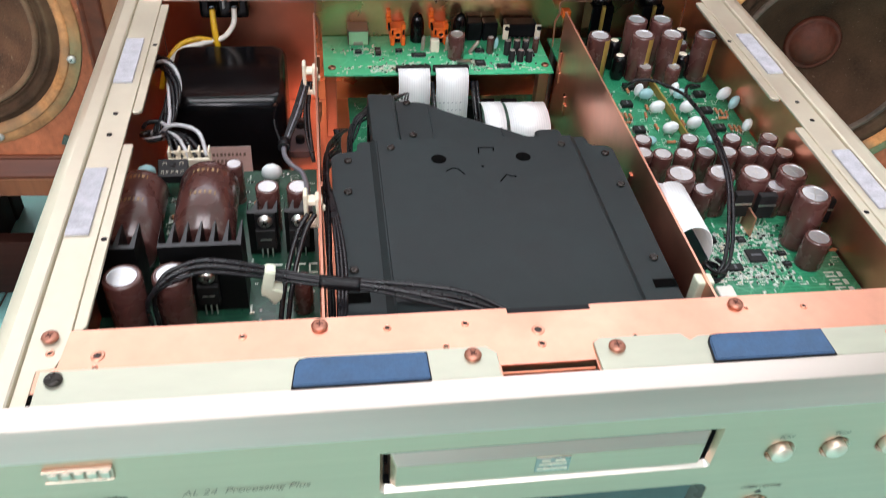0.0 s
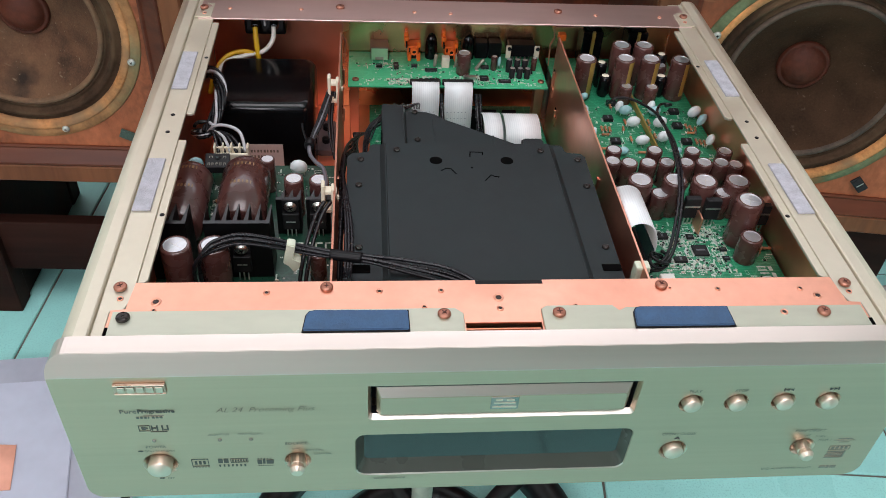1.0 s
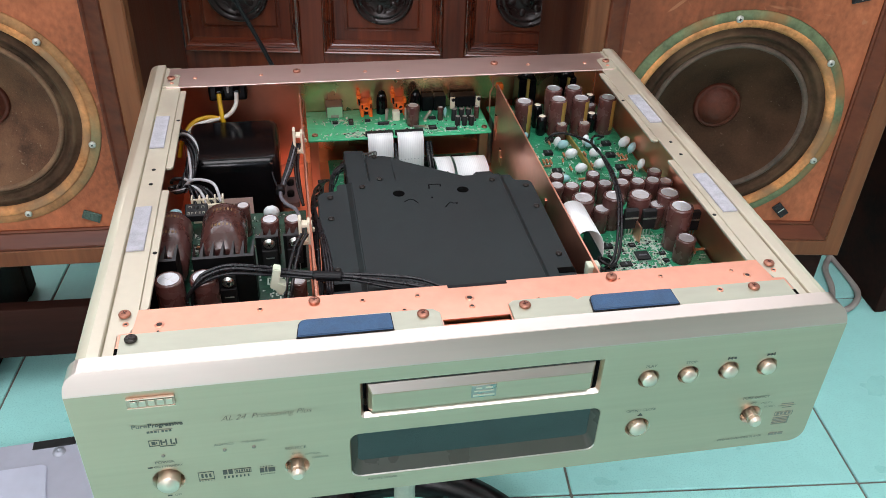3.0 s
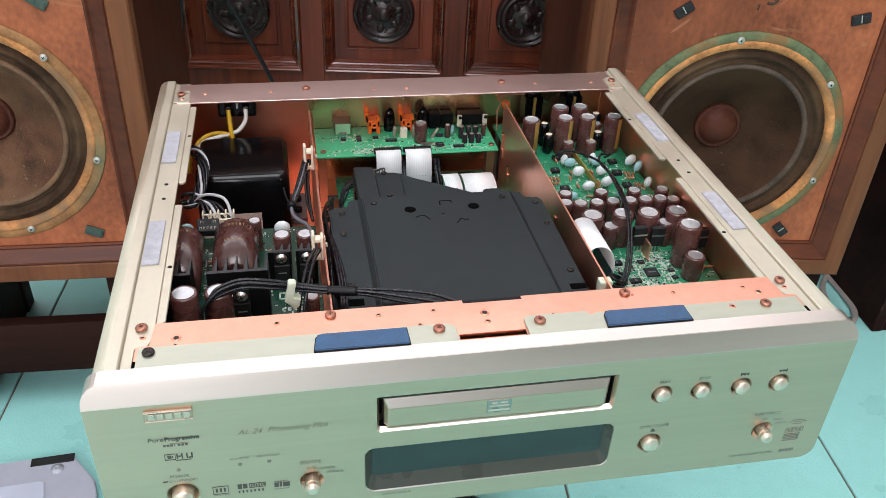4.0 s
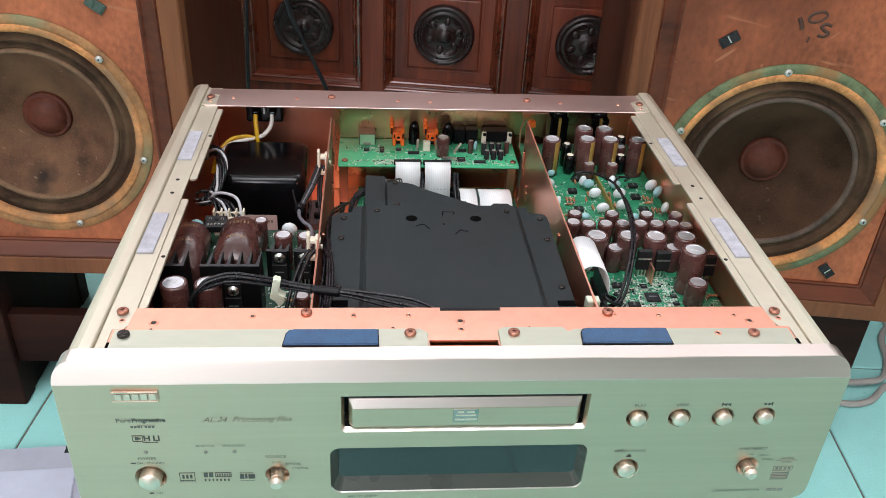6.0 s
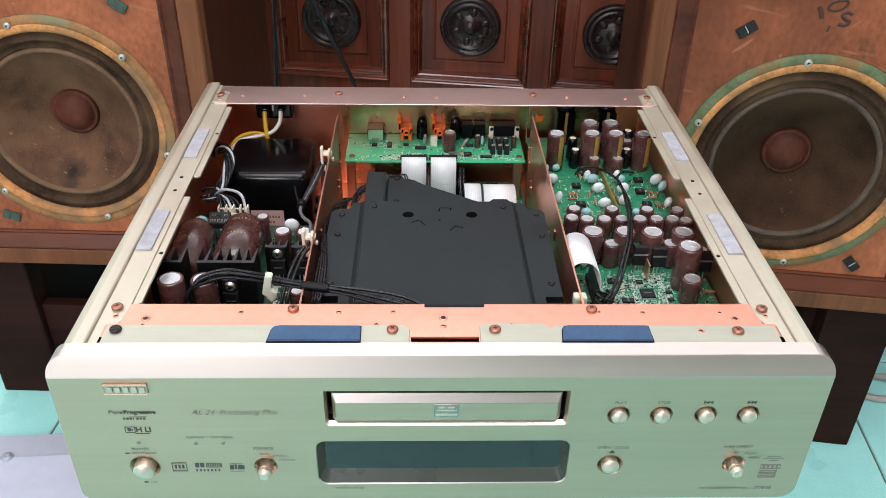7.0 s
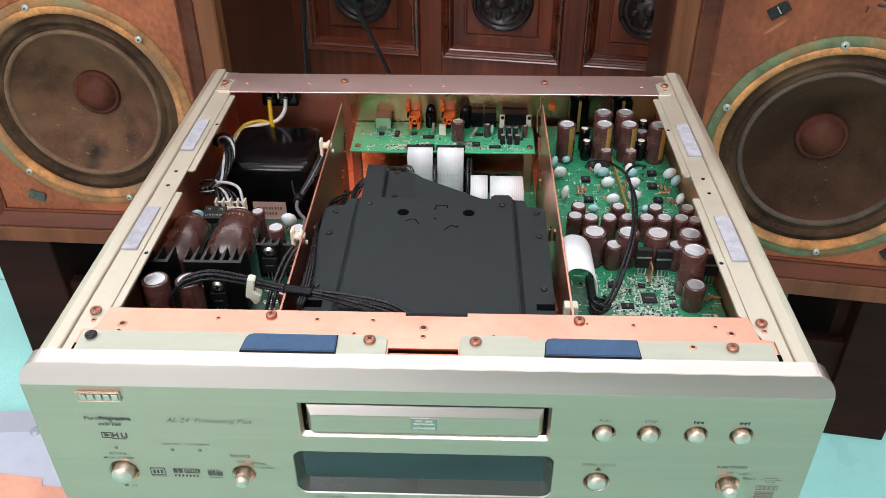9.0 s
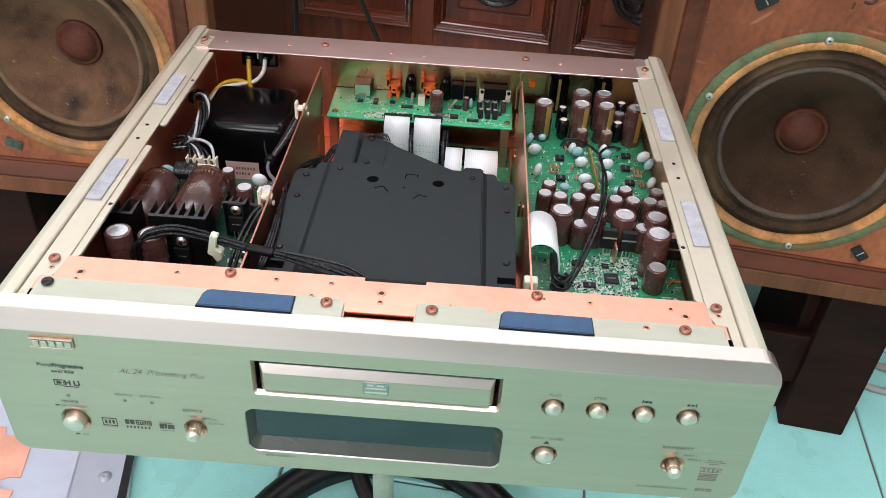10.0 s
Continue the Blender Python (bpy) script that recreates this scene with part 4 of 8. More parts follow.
    for r in ((0.1015, 0.1045, -0.0709, -0.0704), (-0.1865, -0.1840, -0.0694, -0.0686), (-0.1795, -0.1770, -0.0942, -0.0934)):
        bars([r], M_INK, "printed_sign")
    bars([(-0.1826 + 0.0019 * k, -0.1826 + 0.0019 * k + (0.0014 if k != 3 else 0.0006), -0.0416, -0.0402) for k in range(7)], M_INKSMALL)
    bars([(-0.1790, -0.1690, -0.0396, -0.0394)], M_INKFAINT)
    def ring(x0, x1, z0, z1, t=0.00035):
        return [(x0, x1, z1 - t, z1), (x0, x1, z0, z0 + t), (x0, x0 + t, z0 + t, z1 - t), (x1 - t, x1, z0 + t, z1 - t)]

    bars(ring(-0.1830, -0.1772, -0.0520, -0.0474) + [(-0.1815, -0.1795, -0.0508, -0.0486), (-0.1792, -0.1785, -0.0503, -0.0491)])
    bars([(-0.1768 + 0.0026 * k, -0.1760 + 0.0026 * k, -0.0516, -0.0476) for k in range(4)] + [(-0.1758, -0.1744, -0.0500, -0.0492), (-0.1706, -0.1692, -0.0516, -0.0508), (-0.1775, -0.1692, -0.0529, -0.0525)])
    bars(ring(-0.1608, -0.1520, -0.0838, -0.0773) + [(-0.1592, -0.1580, -0.0820, -0.0791), (-0.1570, -0.1558, -0.0820, -0.0791), (-0.1548, -0.1536, -0.0820, -0.0791)])
    bars([(-0.1608 + 0.0016 * k, -0.1600 + 0.0016 * k, -0.0849, -0.0845) for k in range(6)], M_INKFAINT)
    bars([(-0.1470, -0.1446, -0.0812, -0.0776), (-0.1440, -0.1416, -0.0812, -0.0776)] + ring(-0.1405, -0.1312, -0.0812, -0.0776) + [(-0.1396 + 0.0014 * k, -0.1388 + 0.0014 * k, -0.0802, -0.0787) for k in range(6)] + [(-0.1468 + k * 0.0022, -0.1459 + k * 0.0022, -0.0846, -0.0829) for k in range(7)])
    bars([(-0.1265, -0.1240, -0.0830, -0.0794), (-0.1236, -0.1222, -0.0828, -0.0790), (-0.1217, -0.1178, -0.0830, -0.0796)] + [(-0.1262 + 0.0016 * k, -0.1254 + 0.0016 * k, -0.0785, -0.0780) for k in range(5)] + [(-0.1262 + 0.0012 * k, -0.1256 + 0.0012 * k, -0.0849, -0.0845) for k in range(7)])
    bars([(0.1965, 0.2090, -0.0762, -0.0760), (0.1985, 0.2070, -0.0748, -0.0743), (0.2000, 0.2060, -0.0780, -0.0776)], M_INKFAINT)
    bars([(0.1960, 0.2085, -0.0815, -0.0813), (0.1960, 0.2085, -0.0850, -0.0848), (0.1960, 0.1963, -0.0850, -0.0813), (0.2082, 0.2085, -0.0850, -0.0813), (0.1975, 0.1990, -0.0842, -0.0822), (0.2000, 0.2015, -0.0842, -0.0822), (0.2028, 0.2043, -0.0842, -0.0822), (0.2055, 0.2070, -0.0842, -0.0822)], M_INKFAINT)
    bars([(0.1960, 0.2060, -0.0872 - 0.0014 * k, -0.0866 - 0.0014 * k) for k in range(5)] + [(0.2062, 0.2072, -0.0926, -0.0862)], M_INKFAINT)
    bars([(0.1968, 0.2004, -0.1030, -0.1008), (0.2009, 0.2028, -0.1030, -0.1008), (0.2034, 0.2068, -0.1030, -0.1008)], M_INKFAINT)
    for x, z in ((-0.177, -0.0603), (-0.144, -0.0610), (-0.128, -0.0610)):
        bm = bmesh.new()
        lathe(bm, [(0.0011, -0.0005), (0.0011, 0.0004), (0.0006, 0.0007), (0, 0.0008)], 12, Matrix.Translation((x, -0.052, zl(z))) @ Matrix.Rotation(radians(90), 4, "X"))
        part("indicator_lamp", bm, M_INKFAINT, fp)

    # side panels
    for s in (-1, 1):
        def X(v):
            return XC + s * v
        bm = bmesh.new()
        prof = [(0.2178, -0.106), (0.2178, -0.0075), (0.2172, -0.0040), (0.2155, -0.0015), (0.2130, 0.0002), (0.2100, 0.0010), (0.2040, 0.0010), (0.2033, 0.0004), (0.2030, -0.0018), (0.2012, -0.0018), (0.2012, -0.106)]
        a = [bm.verts.new((X(x), -0.0357, zl(z))) for x, z in prof]
        b = [bm.verts.new((X(x), 0.3490, zl(z))) for x, z in prof]
        n = len(prof)
        for k in range(n):
            f = bm.faces.new((a[k], a[(k + 1) % n], b[(k + 1) % n], b[k]))
            f.smooth = 0 < k < 5
        bm.faces.new(a[::-1])
        bm.faces.new(b)
        bmesh.ops.recalc_face_normals(bm, faces=bm.faces)
        sd = part("side_panel", bm, M_RAIL, pl, "champagne aluminium side rail with rounded outer edge")
        # stepped inner flange with its notch
        bm = bmesh.new()
        pts = [(0.2025, -0.0345), (0.2025, 0.3450), (0.1900, 0.3450), (0.1900, 0.3300), (0.1925, 0.3290), (0.1925, 0.3040), (0.1878, 0.3040), (0.1878, 0.0050), (0.1878, -0.0085), (0.1905, -0.0160), (0.1968, -0.0172), (0.1968, -0.0345)]
        prism(bm, [(X(x), y) for x, y in pts], zl(-0.0022), zl(-0.0006))
        for y0, y1 in ((0.1670, 0.2985), (0.0045, 0.1360)):
            lip = [(0.1878, y0), (0.1878, y1), (0.1835, y1), (0.1828, y1 - 0.0008), (0.1828, y0 + 0.0020), (0.1845, y0)]
            prism(bm, [(X(x), y) for x, y in lip], zl(-0.0036), zl(-0.0016))
        bmesh.ops.bevel(bm, geom=list(bm.edges), offset=0.0003, segments=1, affect="EDGES")
        part("flange", bm, M_RAIL, sd, "stepped champagne flange with a notch")
        stud_at(sd, X(0.1935), -0.0085, zl(-0.0006))
        bm = bmesh.new()
        box(bm, X(0.1949) if s < 0 else X(0.1940), X(0.1966), -0.0356, -0.0290, zl(-0.0003), zl(0.0002))
        part("slit", bm, M_VOID, sd)
        for y0, y1 in (((0.0620, 0.1126), (0.1955, 0.2472)) if s < 0 else ((0.0585, 0.1098), (0.1945, 0.2462))):
            bm = bmesh.new()
            box(bm, X(0.1915), X(0.2020), y0, y1, zl(-0.0006), zl(0.0008), 0.0003, 1)
            part("felt_pad", bm, M_FELT, sd, "grey felt strip")
        for x, y in ((0.1957, 0.1635 if s < 0 else 0.1612), (0.1957, 0.1432 if s < 0 else 0.1412), (0.1850, 0.2425 if s < 0 else 0.2400), (0.1850, 0.0603 if s < 0 else 0.0580)):
            bm = bmesh.new()
            lathe(bm, [(0.0014, -0.0008 if x > 0.19 else -0.002), (0.0014, -0.0003 if x > 0.19 else -0.0014), (0, -0.0003 if x > 0.19 else -0.0014)], 12, Matrix.Translation((X(x), y, zl(0))))
            part("hole", bm, M_BLACK, sd)
        # copper-dark inner wall
        bm = bmesh.new()
        box(bm, X(0.1990), X(0.2005), -0.0300, 0.3468, zl(-0.1050), zl(-0.0024))
        part("chassis_side", bm, M_INNER, pl)
    # bottom, back, inner front
    bm = bmesh.new()
    box(bm, XC - 0.2010, XC + 0.2010, -0.0300, 0.3480, zl(-0.1075), zl(-0.1055))
    part("bottom_plate", bm, M_INNER, pl)
    bm = bmesh.new()
    # one metal in two tones: its reflected surroundings are painted in
    box(bm, -0.0870, XC + 0.1985, 0.3470, 0.3485, zl(-0.1050), zl(-0.0045))
    box(bm, XC - 0.1985, -0.0870, 0.3470, 0.3485, zl(-0.1050), zl(-0.0045), 0, 1, None, 1)
    # hidden lip, added to keep light out behind the strip
    box(bm, XC - 0.1985, XC + 0.1985, 0.3300, 0.3471, zl(-0.0058), zl(-0.0045))
    part("rear_panel", bm, [M_REAR, M_INNER], pl, "copper-plated rear panel")
    bm = bmesh.new()
    box(bm, XC - 0.1985, XC + 0.1985, 0.0010, 0.0022, zl(-0.1050), zl(-0.0040))
    part("chassis_front", bm, M_COPPER, pl)
    bm = bmesh.new()
    prism(bm, [(-0.1975, 0.3020), (0.2005, 0.3020), (0.2005, 0.3415), (-0.1975, 0.3415)], zl(-0.0010), zl(0.0003))
    bmesh.ops.bevel(bm, geom=list(bm.edges), offset=0.0003, segments=1, affect="EDGES")
    rs = part("rear_strip", bm, M_STRIP, pl, "copper strip across the back")
    for x, sx in ((-0.1940, -1), (0.1970, 1)):
        bm = bmesh.new()
        prism(bm, [(x - 0.0065, 0.3030), (x + 0.0065, 0.3030), (x + 0.0065, 0.3265), (x - sx * 0.0015, 0.3265), (x - sx * 0.0065, 0.3225)][::sx], zl(0.0003), zl(0.0013))
        part("end_tab", bm, M_RAIL, rs, "champagne end tab of the side rail")
        screw_at(rs, x + sx * 0.0005, 0.3180, zl(0.0013), M_SCREW, 0.0030)
        stud_at(rs, x - sx * 0.0008, 0.3085, zl(0.0013))
    for x, y in ((-0.0876, 0.3250), (0.0922, 0.3250)):
        screw_at(rs, x, y, zl(0.0003), M_SCREW, 0.0032)
    for x, y in ((-0.1748, 0.3195), (-0.1187, 0.3205), (-0.0275, 0.3190), (0.0019, 0.3175), (0.1231, 0.3199), (0.1774, 0.3186)):
        stud_at(rs, x, y, zl(0.0003))
    # front strip with its notch, and the tabs of the front panel
    bm = bmesh.new()
    pts = [(-0.1945, -0.0350), (-0.0178, -0.0350), (-0.0178, -0.0287), (0.0212, -0.0287), (0.0212, -0.0350), (0.1975, -0.0350), (0.1975, -0.0172), (0.1905, -0.0165), (0.1888, 0.0026), (0.0262, 0.0024), (0.0262, 0.0006), (-0.0100, 0.0006), (-0.0100, 0.0024), (-0.1860, 0.0026), (-0.1875, -0.0165), (-0.1945, -0.0172)]
    prism(bm, pts, zl(-0.0015), zl(0.0))
    fs = part("front_strip", bm, M_COPPER, pl, "salmon copper strip behind the front panel")
    # notch floor in the darkened copper as well
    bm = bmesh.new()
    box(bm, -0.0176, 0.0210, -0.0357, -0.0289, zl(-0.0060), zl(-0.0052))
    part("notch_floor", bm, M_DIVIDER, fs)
    for y, zz in ((-0.0308, -0.0022), (-0.0326, -0.0030)):
        bm = bmesh.new()
        box(bm, -0.0176, 0.0210, y - 0.0006, y + 0.0004, zl(zz - 0.0022), zl(zz), 0.0002, 1)
        part("folded_lip", bm, M_INNER, fs)
    bm = bmesh.new()
    box(bm, -0.0098, 0.0260, 0.0008, 0.0024, zl(-0.0012), zl(-0.0003))
    part("slot", bm, M_BLACK, fs)
    bm = bmesh.new()
    box(bm, -0.0100, 0.0262, -0.0006, 0.0007, zl(0.0), zl(0.0002))
    part("slot", bm, M_BLACK, fs)
    for x, y, mt in ((-0.1930, -0.0009, M_SCREW), (-0.0884, -0.0025, M_SCREW), (0.0909, -0.0030, M_SCREW), (0.1950, -0.0026, M_SCREW)):
        screw_at(fs, x, y, zl(0.0), mt, 0.0031)
    for x, y, size in ((-0.1735, -0.0116, 1.0), (-0.1190, -0.0057, 0.62), (-0.0610, -0.0053, 0.6), (-0.0287, -0.0052, 0.58), (0.0011, -0.0110, 1.0), (0.0011, -0.0187, 0.68), (0.1215, -0.0059, 0.58), (0.1680, -0.0062, 0.6), (0.1757, -0.0119, 0.9), (-0.0382, -0.0172, 0.5), (-0.1736, -0.0176, 0.45), (0.0411, -0.0176, 0.5), (0.0951, -0.0052, 0.3)):
        stud_at(fs, x, y, zl(0.0), size)
    for pts, scr in (([(-0.1928, -0.0355), (-0.0185, -0.0355), (-0.0185, -0.0230), (-0.0225, -0.0192), (-0.1928, -0.0190)], [(-0.1868, -0.0241, M_SCREW_DARK), (-0.0285, -0.0242, M_SCREW)]),
                     ([(0.0220, -0.0355), (0.1956, -0.0355), (0.1956, -0.0203), (0.0670, -0.0200), (0.0630, -0.0222), (0.0600, -0.0182), (0.0250, -0.0182), (0.0220, -0.0206)], [(0.0309, -0.0242, M_SCREW), (0.1728, -0.0255, M_SCREW)])):
        bm = bmesh.new()
        prism(bm, pts, zl(0.0001), zl(0.0013))
        bmesh.ops.bevel(bm, geom=list(bm.edges), offset=0.0003, segments=1, affect="EDGES")
        tb = part("mounting_tab", bm, M_TAB, pl, "pale zinc-yellow mounting tab of the front panel")
        for x, y, mt in scr:
            screw_at(tb, x, y, zl(0.0013), mt, 0.0032)
    stud_at(tb, 0.1512, -0.0252, zl(0.0013), 0.75)
    for x0, x1 in ((-0.0990, -0.0470), (0.0690, 0.1205)):
        bm = bmesh.new()
        prism(bm, [(x0, -0.0350), (x1 + 0.0003, -0.0352), (x1, -0.0220), (x1 - 0.0008, -0.0215), (x0 + 0.0055, -0.0212), (x0 + 0.0028, -0.0219), (x0 + 0.0012, -0.0245)], zl(0.0013), zl(0.0030))
        bmesh.ops.bevel(bm, geom=list(bm.edges), offset=0.0005, segments=2, affect="EDGES")
        prism(bm, [(x0 - 0.0006, -0.0356), (x1 + 0.0008, -0.0357), (x1 + 0.0005, -0.0212), (x0 + 0.0053, -0.0207), (x0 + 0.0024, -0.0215), (x0 + 0.0007, -0.0243)], zl(0.0013), zl(0.0022), None, 1)
        part("foam_strip", bm, [M_BLUE, M_BLACK], pl, "dark blue foam strip")
    # feet
    for x in (-0.17, 0.173):
        for y in (0.01, 0.30):
            bm = bmesh.new()
            lathe(bm, [(0, -0.018), (0.020, -0.018), (0.022, -0.015), (0.023, 0.0), (0, 0.0)], 24, Matrix.Translation((x, y, zl(-0.1075))))
            part("foot", bm, M_BLACK, pl)
    return pl


def screw_at(parent, x, y, z, mt, r):
    key = ("pan", mt.name, r)
    if key not in SHARED:
        bm = bmesh.new()
        lathe(bm, [(r * 1.02, 0), (r * 1.08, r * 0.10), (r * 1.08, r * 0.36), (r * 0.98, r * 0.52), (r * 0.75, r * 0.64), (r * 0.35, r * 0.66), (0, r * 0.5)], 18)
        # cross recess drawn as dark bars on the head
        for a in (0, 90):
            box(bm, -r * 0.5, r * 0.5, -r * 0.09, r * 0.09, r * 0.5, r * 0.70, 0, 1, Matrix.Rotation(radians(a + 20), 4, "Z"), 1)
        SHARED[key] = mesh_of("screw", bm, [mt, M_SCREW_DARK if mt.name.startswith("black") else M_RECESS])
    part("screw", SHARED[key], None, parent, at=Matrix.Translation((x, y, z)) @ Matrix.Rotation(x * 40, 4, "Z"))


def stud_at(parent, x, y, z, size=0.62):
    if "stud" not in SHARED:
        bm = bmesh.new()
        lathe(bm, [(0.0028, 0), (0.0025, 0.0006), (0.0021, 0.0007), (0.0016, 0.0003), (0.0012, 0.0002), (0, 0.0002)], 16, None, [0, 0, 0, 1, 2])
        SHARED["stud"] = mesh_of("punched_hole", bm, [M_COPPER, M_RECESS, M_SCREW_DARK])
    part("punched_hole", SHARED["stud"], None, parent, at=Matrix.Translation((x, y, z)) @ Matrix.Diagonal((size, size, 1, 1)))


PLAYER = player_frame()

# ---- inside the player ----
def pcb(name, base, silk, scale):
    """Green solder mask with lighter traces and specks of white printing."""
    mt = mat(name, base, 0.34, 0, 0.18, 40, 0.05, 900)
    nt = mt.node_tree
    nd, lk = nt.nodes, nt.links
    b = nd["Principled BSDF"]
    old = b.inputs["Base Color"].links[0].from_socket
    co = nd.new("ShaderNodeTexCoord")
    br = nd.new("ShaderNodeTexBrick")
    br.inputs["Scale"].default_value = scale
    br.inputs["Mortar Size"].default_value, br.inputs["Mortar Smooth"].default_value = 0.03, 0.2
    br.inputs["Brick Width"].default_value, br.inputs["Row Height"].default_value = 1.4, 0.35
    br.offset, br.squash = 0.37, 1.6
    vo = nd.new("ShaderNodeTexVoronoi")
    vo.feature = "DISTANCE_TO_EDGE"
    vo.inputs["Scale"].default_value = scale * 0.55
    ns = nd.new("ShaderNodeTexNoise")
    ns.inputs["Scale"].default_value = scale * 0.5
    for n in (br, vo, ns):
        lk.new(co.outputs["Object"], n.inputs["Vector"])
    line = nd.new("ShaderNodeMath")
    line.operation = "LESS_THAN"
    lk.new(vo.outputs["Distance"], line.inputs[0])
    line.inputs[1].default_value = 0.035
    amt = nd.new("ShaderNodeMath")
    amt.operation = "MAXIMUM"
    lk.new(br.outputs["Fac"], amt.inputs[0])
    lk.new(line.outputs[0], amt.inputs[1])
    sel = nd.new("ShaderNodeMath")
    sel.operation = "MULTIPLY"
    lk.new(amt.outputs[0], sel.inputs[0])
    sel.inputs[1].default_value = 0.65
    mx = nd.new("ShaderNodeMix")
    mx.data_type = "RGBA"
    lk.new(sel.outputs[0], mx.inputs["Factor"])
    lk.new(old, mx.inputs["A"])
    mx.inputs["B"].default_value = (*silk, 1)
    lk.new(mx.outputs["Result"], b.inputs["Base Color"])
    return mt


M_PCB = pcb("green_solder_mask", (0.014, 0.195, 0.092), (0.070, 0.36, 0.195), 140)
M_PCB_LIGHT = pcb("light_green_solder_mask", (0.046, 0.43, 0.205), (0.085, 0.52, 0.27), 120)
M_PCB_DARK = pcb("dark_green_solder_mask", (0.006, 0.042, 0.024), (0.016, 0.085, 0.048), 120)
M_SLEEVE = mat("brown_capacitor_sleeve", (0.078, 0.031, 0.027), 0.27, 0, 0.15, 90, 0.02, 300, coat=0.5, island=0.2)
M_CANTOP = mat("aluminium_can_top", (0.70, 0.715, 0.74), 0.40, 0.8, 0.12, 160, 0.04, 900)
M_GOLD = mat("gold_printed_stripe", (0.42, 0.28, 0.07), 0.35, 0.5, 0.15, 200)
M_GOLDPRINT = mat("gold_lettering", (0.30, 0.20, 0.10), 0.4, 0.4, 0.1, 200)
M_FILM_W = mat("white_film_capacitor", (0.70, 0.75, 0.76), 0.42, 0, 0.08, 90, 0.05, 500, coat=0.2)
M_FILM_B = mat("pale_blue_film_capacitor", (0.32, 0.55, 0.58), 0.4, 0, 0.1, 90, 0.05, 500, coat=0.2)
M_RESIST = mat("orange_brown_resistor", (0.46, 0.19, 0.085), 0.45, 0, 0.35, 300, island=0.25)
M_IC = mat("black_ic_epoxy", (0.011, 0.011, 0.012), 0.5, 0, 0.3, 200, 0.1, 1500, spec=0.3)
M_TIN = mat("tinned_legs", (0.70, 0.70, 0.68), 0.35, 1.0, 0.15, 300)
M_SILK = mat("white_silk_print", (0.62, 0.66, 0.60), 0.6, 0, 0.15, 200)
M_ORANGE = mat("orange_socket_plastic", (0.92, 0.165, 0.02), 0.4, 0, 0.1, 100)
# brown of the reflected copper wall is mixed into the shell colour
M_GREENBOX = mat("copper_tinted_socket_shell", (0.20, 0.15, 0.12), 0.5, 0.7, 0.10, 80)
M_GREENFACE = mat("pale_green_socket_face", (0.34, 0.62, 0.36), 0.5, 0.0, 0.10, 80)
M_CHOKE = mat("grey_metal_film_choke", (0.34, 0.31, 0.25), 0.35, 0.4, 0.2, 120)
M_FFC = mat("white_ribbon_cable", (0.84, 0.85, 0.86), 0.4, 0, 0.05, 50, 0.02, 300)
def dashed(mt, ink, pitch):
    """Rows of fine printed dashes along x."""
    nt = mt.node_tree
    nd, lk = nt.nodes, nt.links
    b = nd["Principled BSDF"]
    old = b.inputs["Base Color"].links[0].from_socket
    co = nd.new("ShaderNodeTexCoord")
    br = nd.new("ShaderNodeTexBrick")
    br.inputs["Scale"].default_value = pitch
    br.inputs["Mortar Size"].default_value = 0.09
    br.inputs["Brick Width"].default_value, br.inputs["Row Height"].default_value = 0.55, 200.0
    br.offset = 0.0
    lk.new(co.outputs["Object"], br.inputs["Vector"])
    k = nd.new("ShaderNodeMath")
    k.operation = "MULTIPLY"
    k.inputs[1].default_value = 0.12
    lk.new(br.outputs["Fac"], k.inputs[0])
    mx = nd.new("ShaderNodeMix")
    mx.data_type = "RGBA"
    lk.new(k.outputs[0], mx.inputs["Factor"])
    lk.new(old, mx.inputs["A"])
    mx.inputs["B"].default_value = (*ink, 1)
    lk.new(mx.outputs["Result"], b.inputs["Base Color"])
    return mt


M_FFC = dashed(M_FFC, (0.30, 0.30, 0.38), 330)
M_STIFF = mat("dark_blue_ribbon_stiffener", (0.012, 0.045, 0.060), 0.35, 0, 0.1, 90)
M_FFCINK = mat("grey_ribbon_print", (0.40, 0.40, 0.46), 0.5, 0, 0.1, 200)
M_SLEEVEBLUE = mat("pale_blue_vinyl_sleeve", (0.22, 0.30, 0.36), 0.4, 0, 0.1, 90)
M_WIREBLK = mat("black_wire", (0.008, 0.008, 0.010), 0.30, 0, 0.2, 200, spec=0.35)
M_WIREGRY = mat("grey_wire", (0.12, 0.12, 0.14), 0.4, 0, 0.2, 200)
M_WIREPALE = mat("pale_grey_wire", (0.50, 0.50, 0.52), 0.4, 0, 0.2, 200)
M_WIREYEL = mat("yellow_wire", (0.72, 0.42, 0.015), 0.4, 0, 0.15, 100)
M_WIREWHT = mat("white_wire", (0.74, 0.70, 0.64), 0.45, 0, 0.1, 100)
M_TIE = mat("milky_nylon_clip", (0.62, 0.66, 0.52), 0.4, 0, 0.08, 100)
M_FIN = mat("black_anodised_heatsink", (0.004, 0.0042, 0.0045), 0.45, 0.0, 0.25, 120, spec=0.15)
M_FINEDGE = mat("grey_heatsink_top", (0.06, 0.063, 0.065), 0.4, 0.8, 0.2, 120)
M_FOOTPLATE = mat("dull_mauve_steel", (0.16, 0.13, 0.14), 0.5, 0.3, 0.15, 60)
M_PAPER = mat("pale_pink_label", (0.55, 0.42, 0.38), 0.7, 0, 0.1, 90)


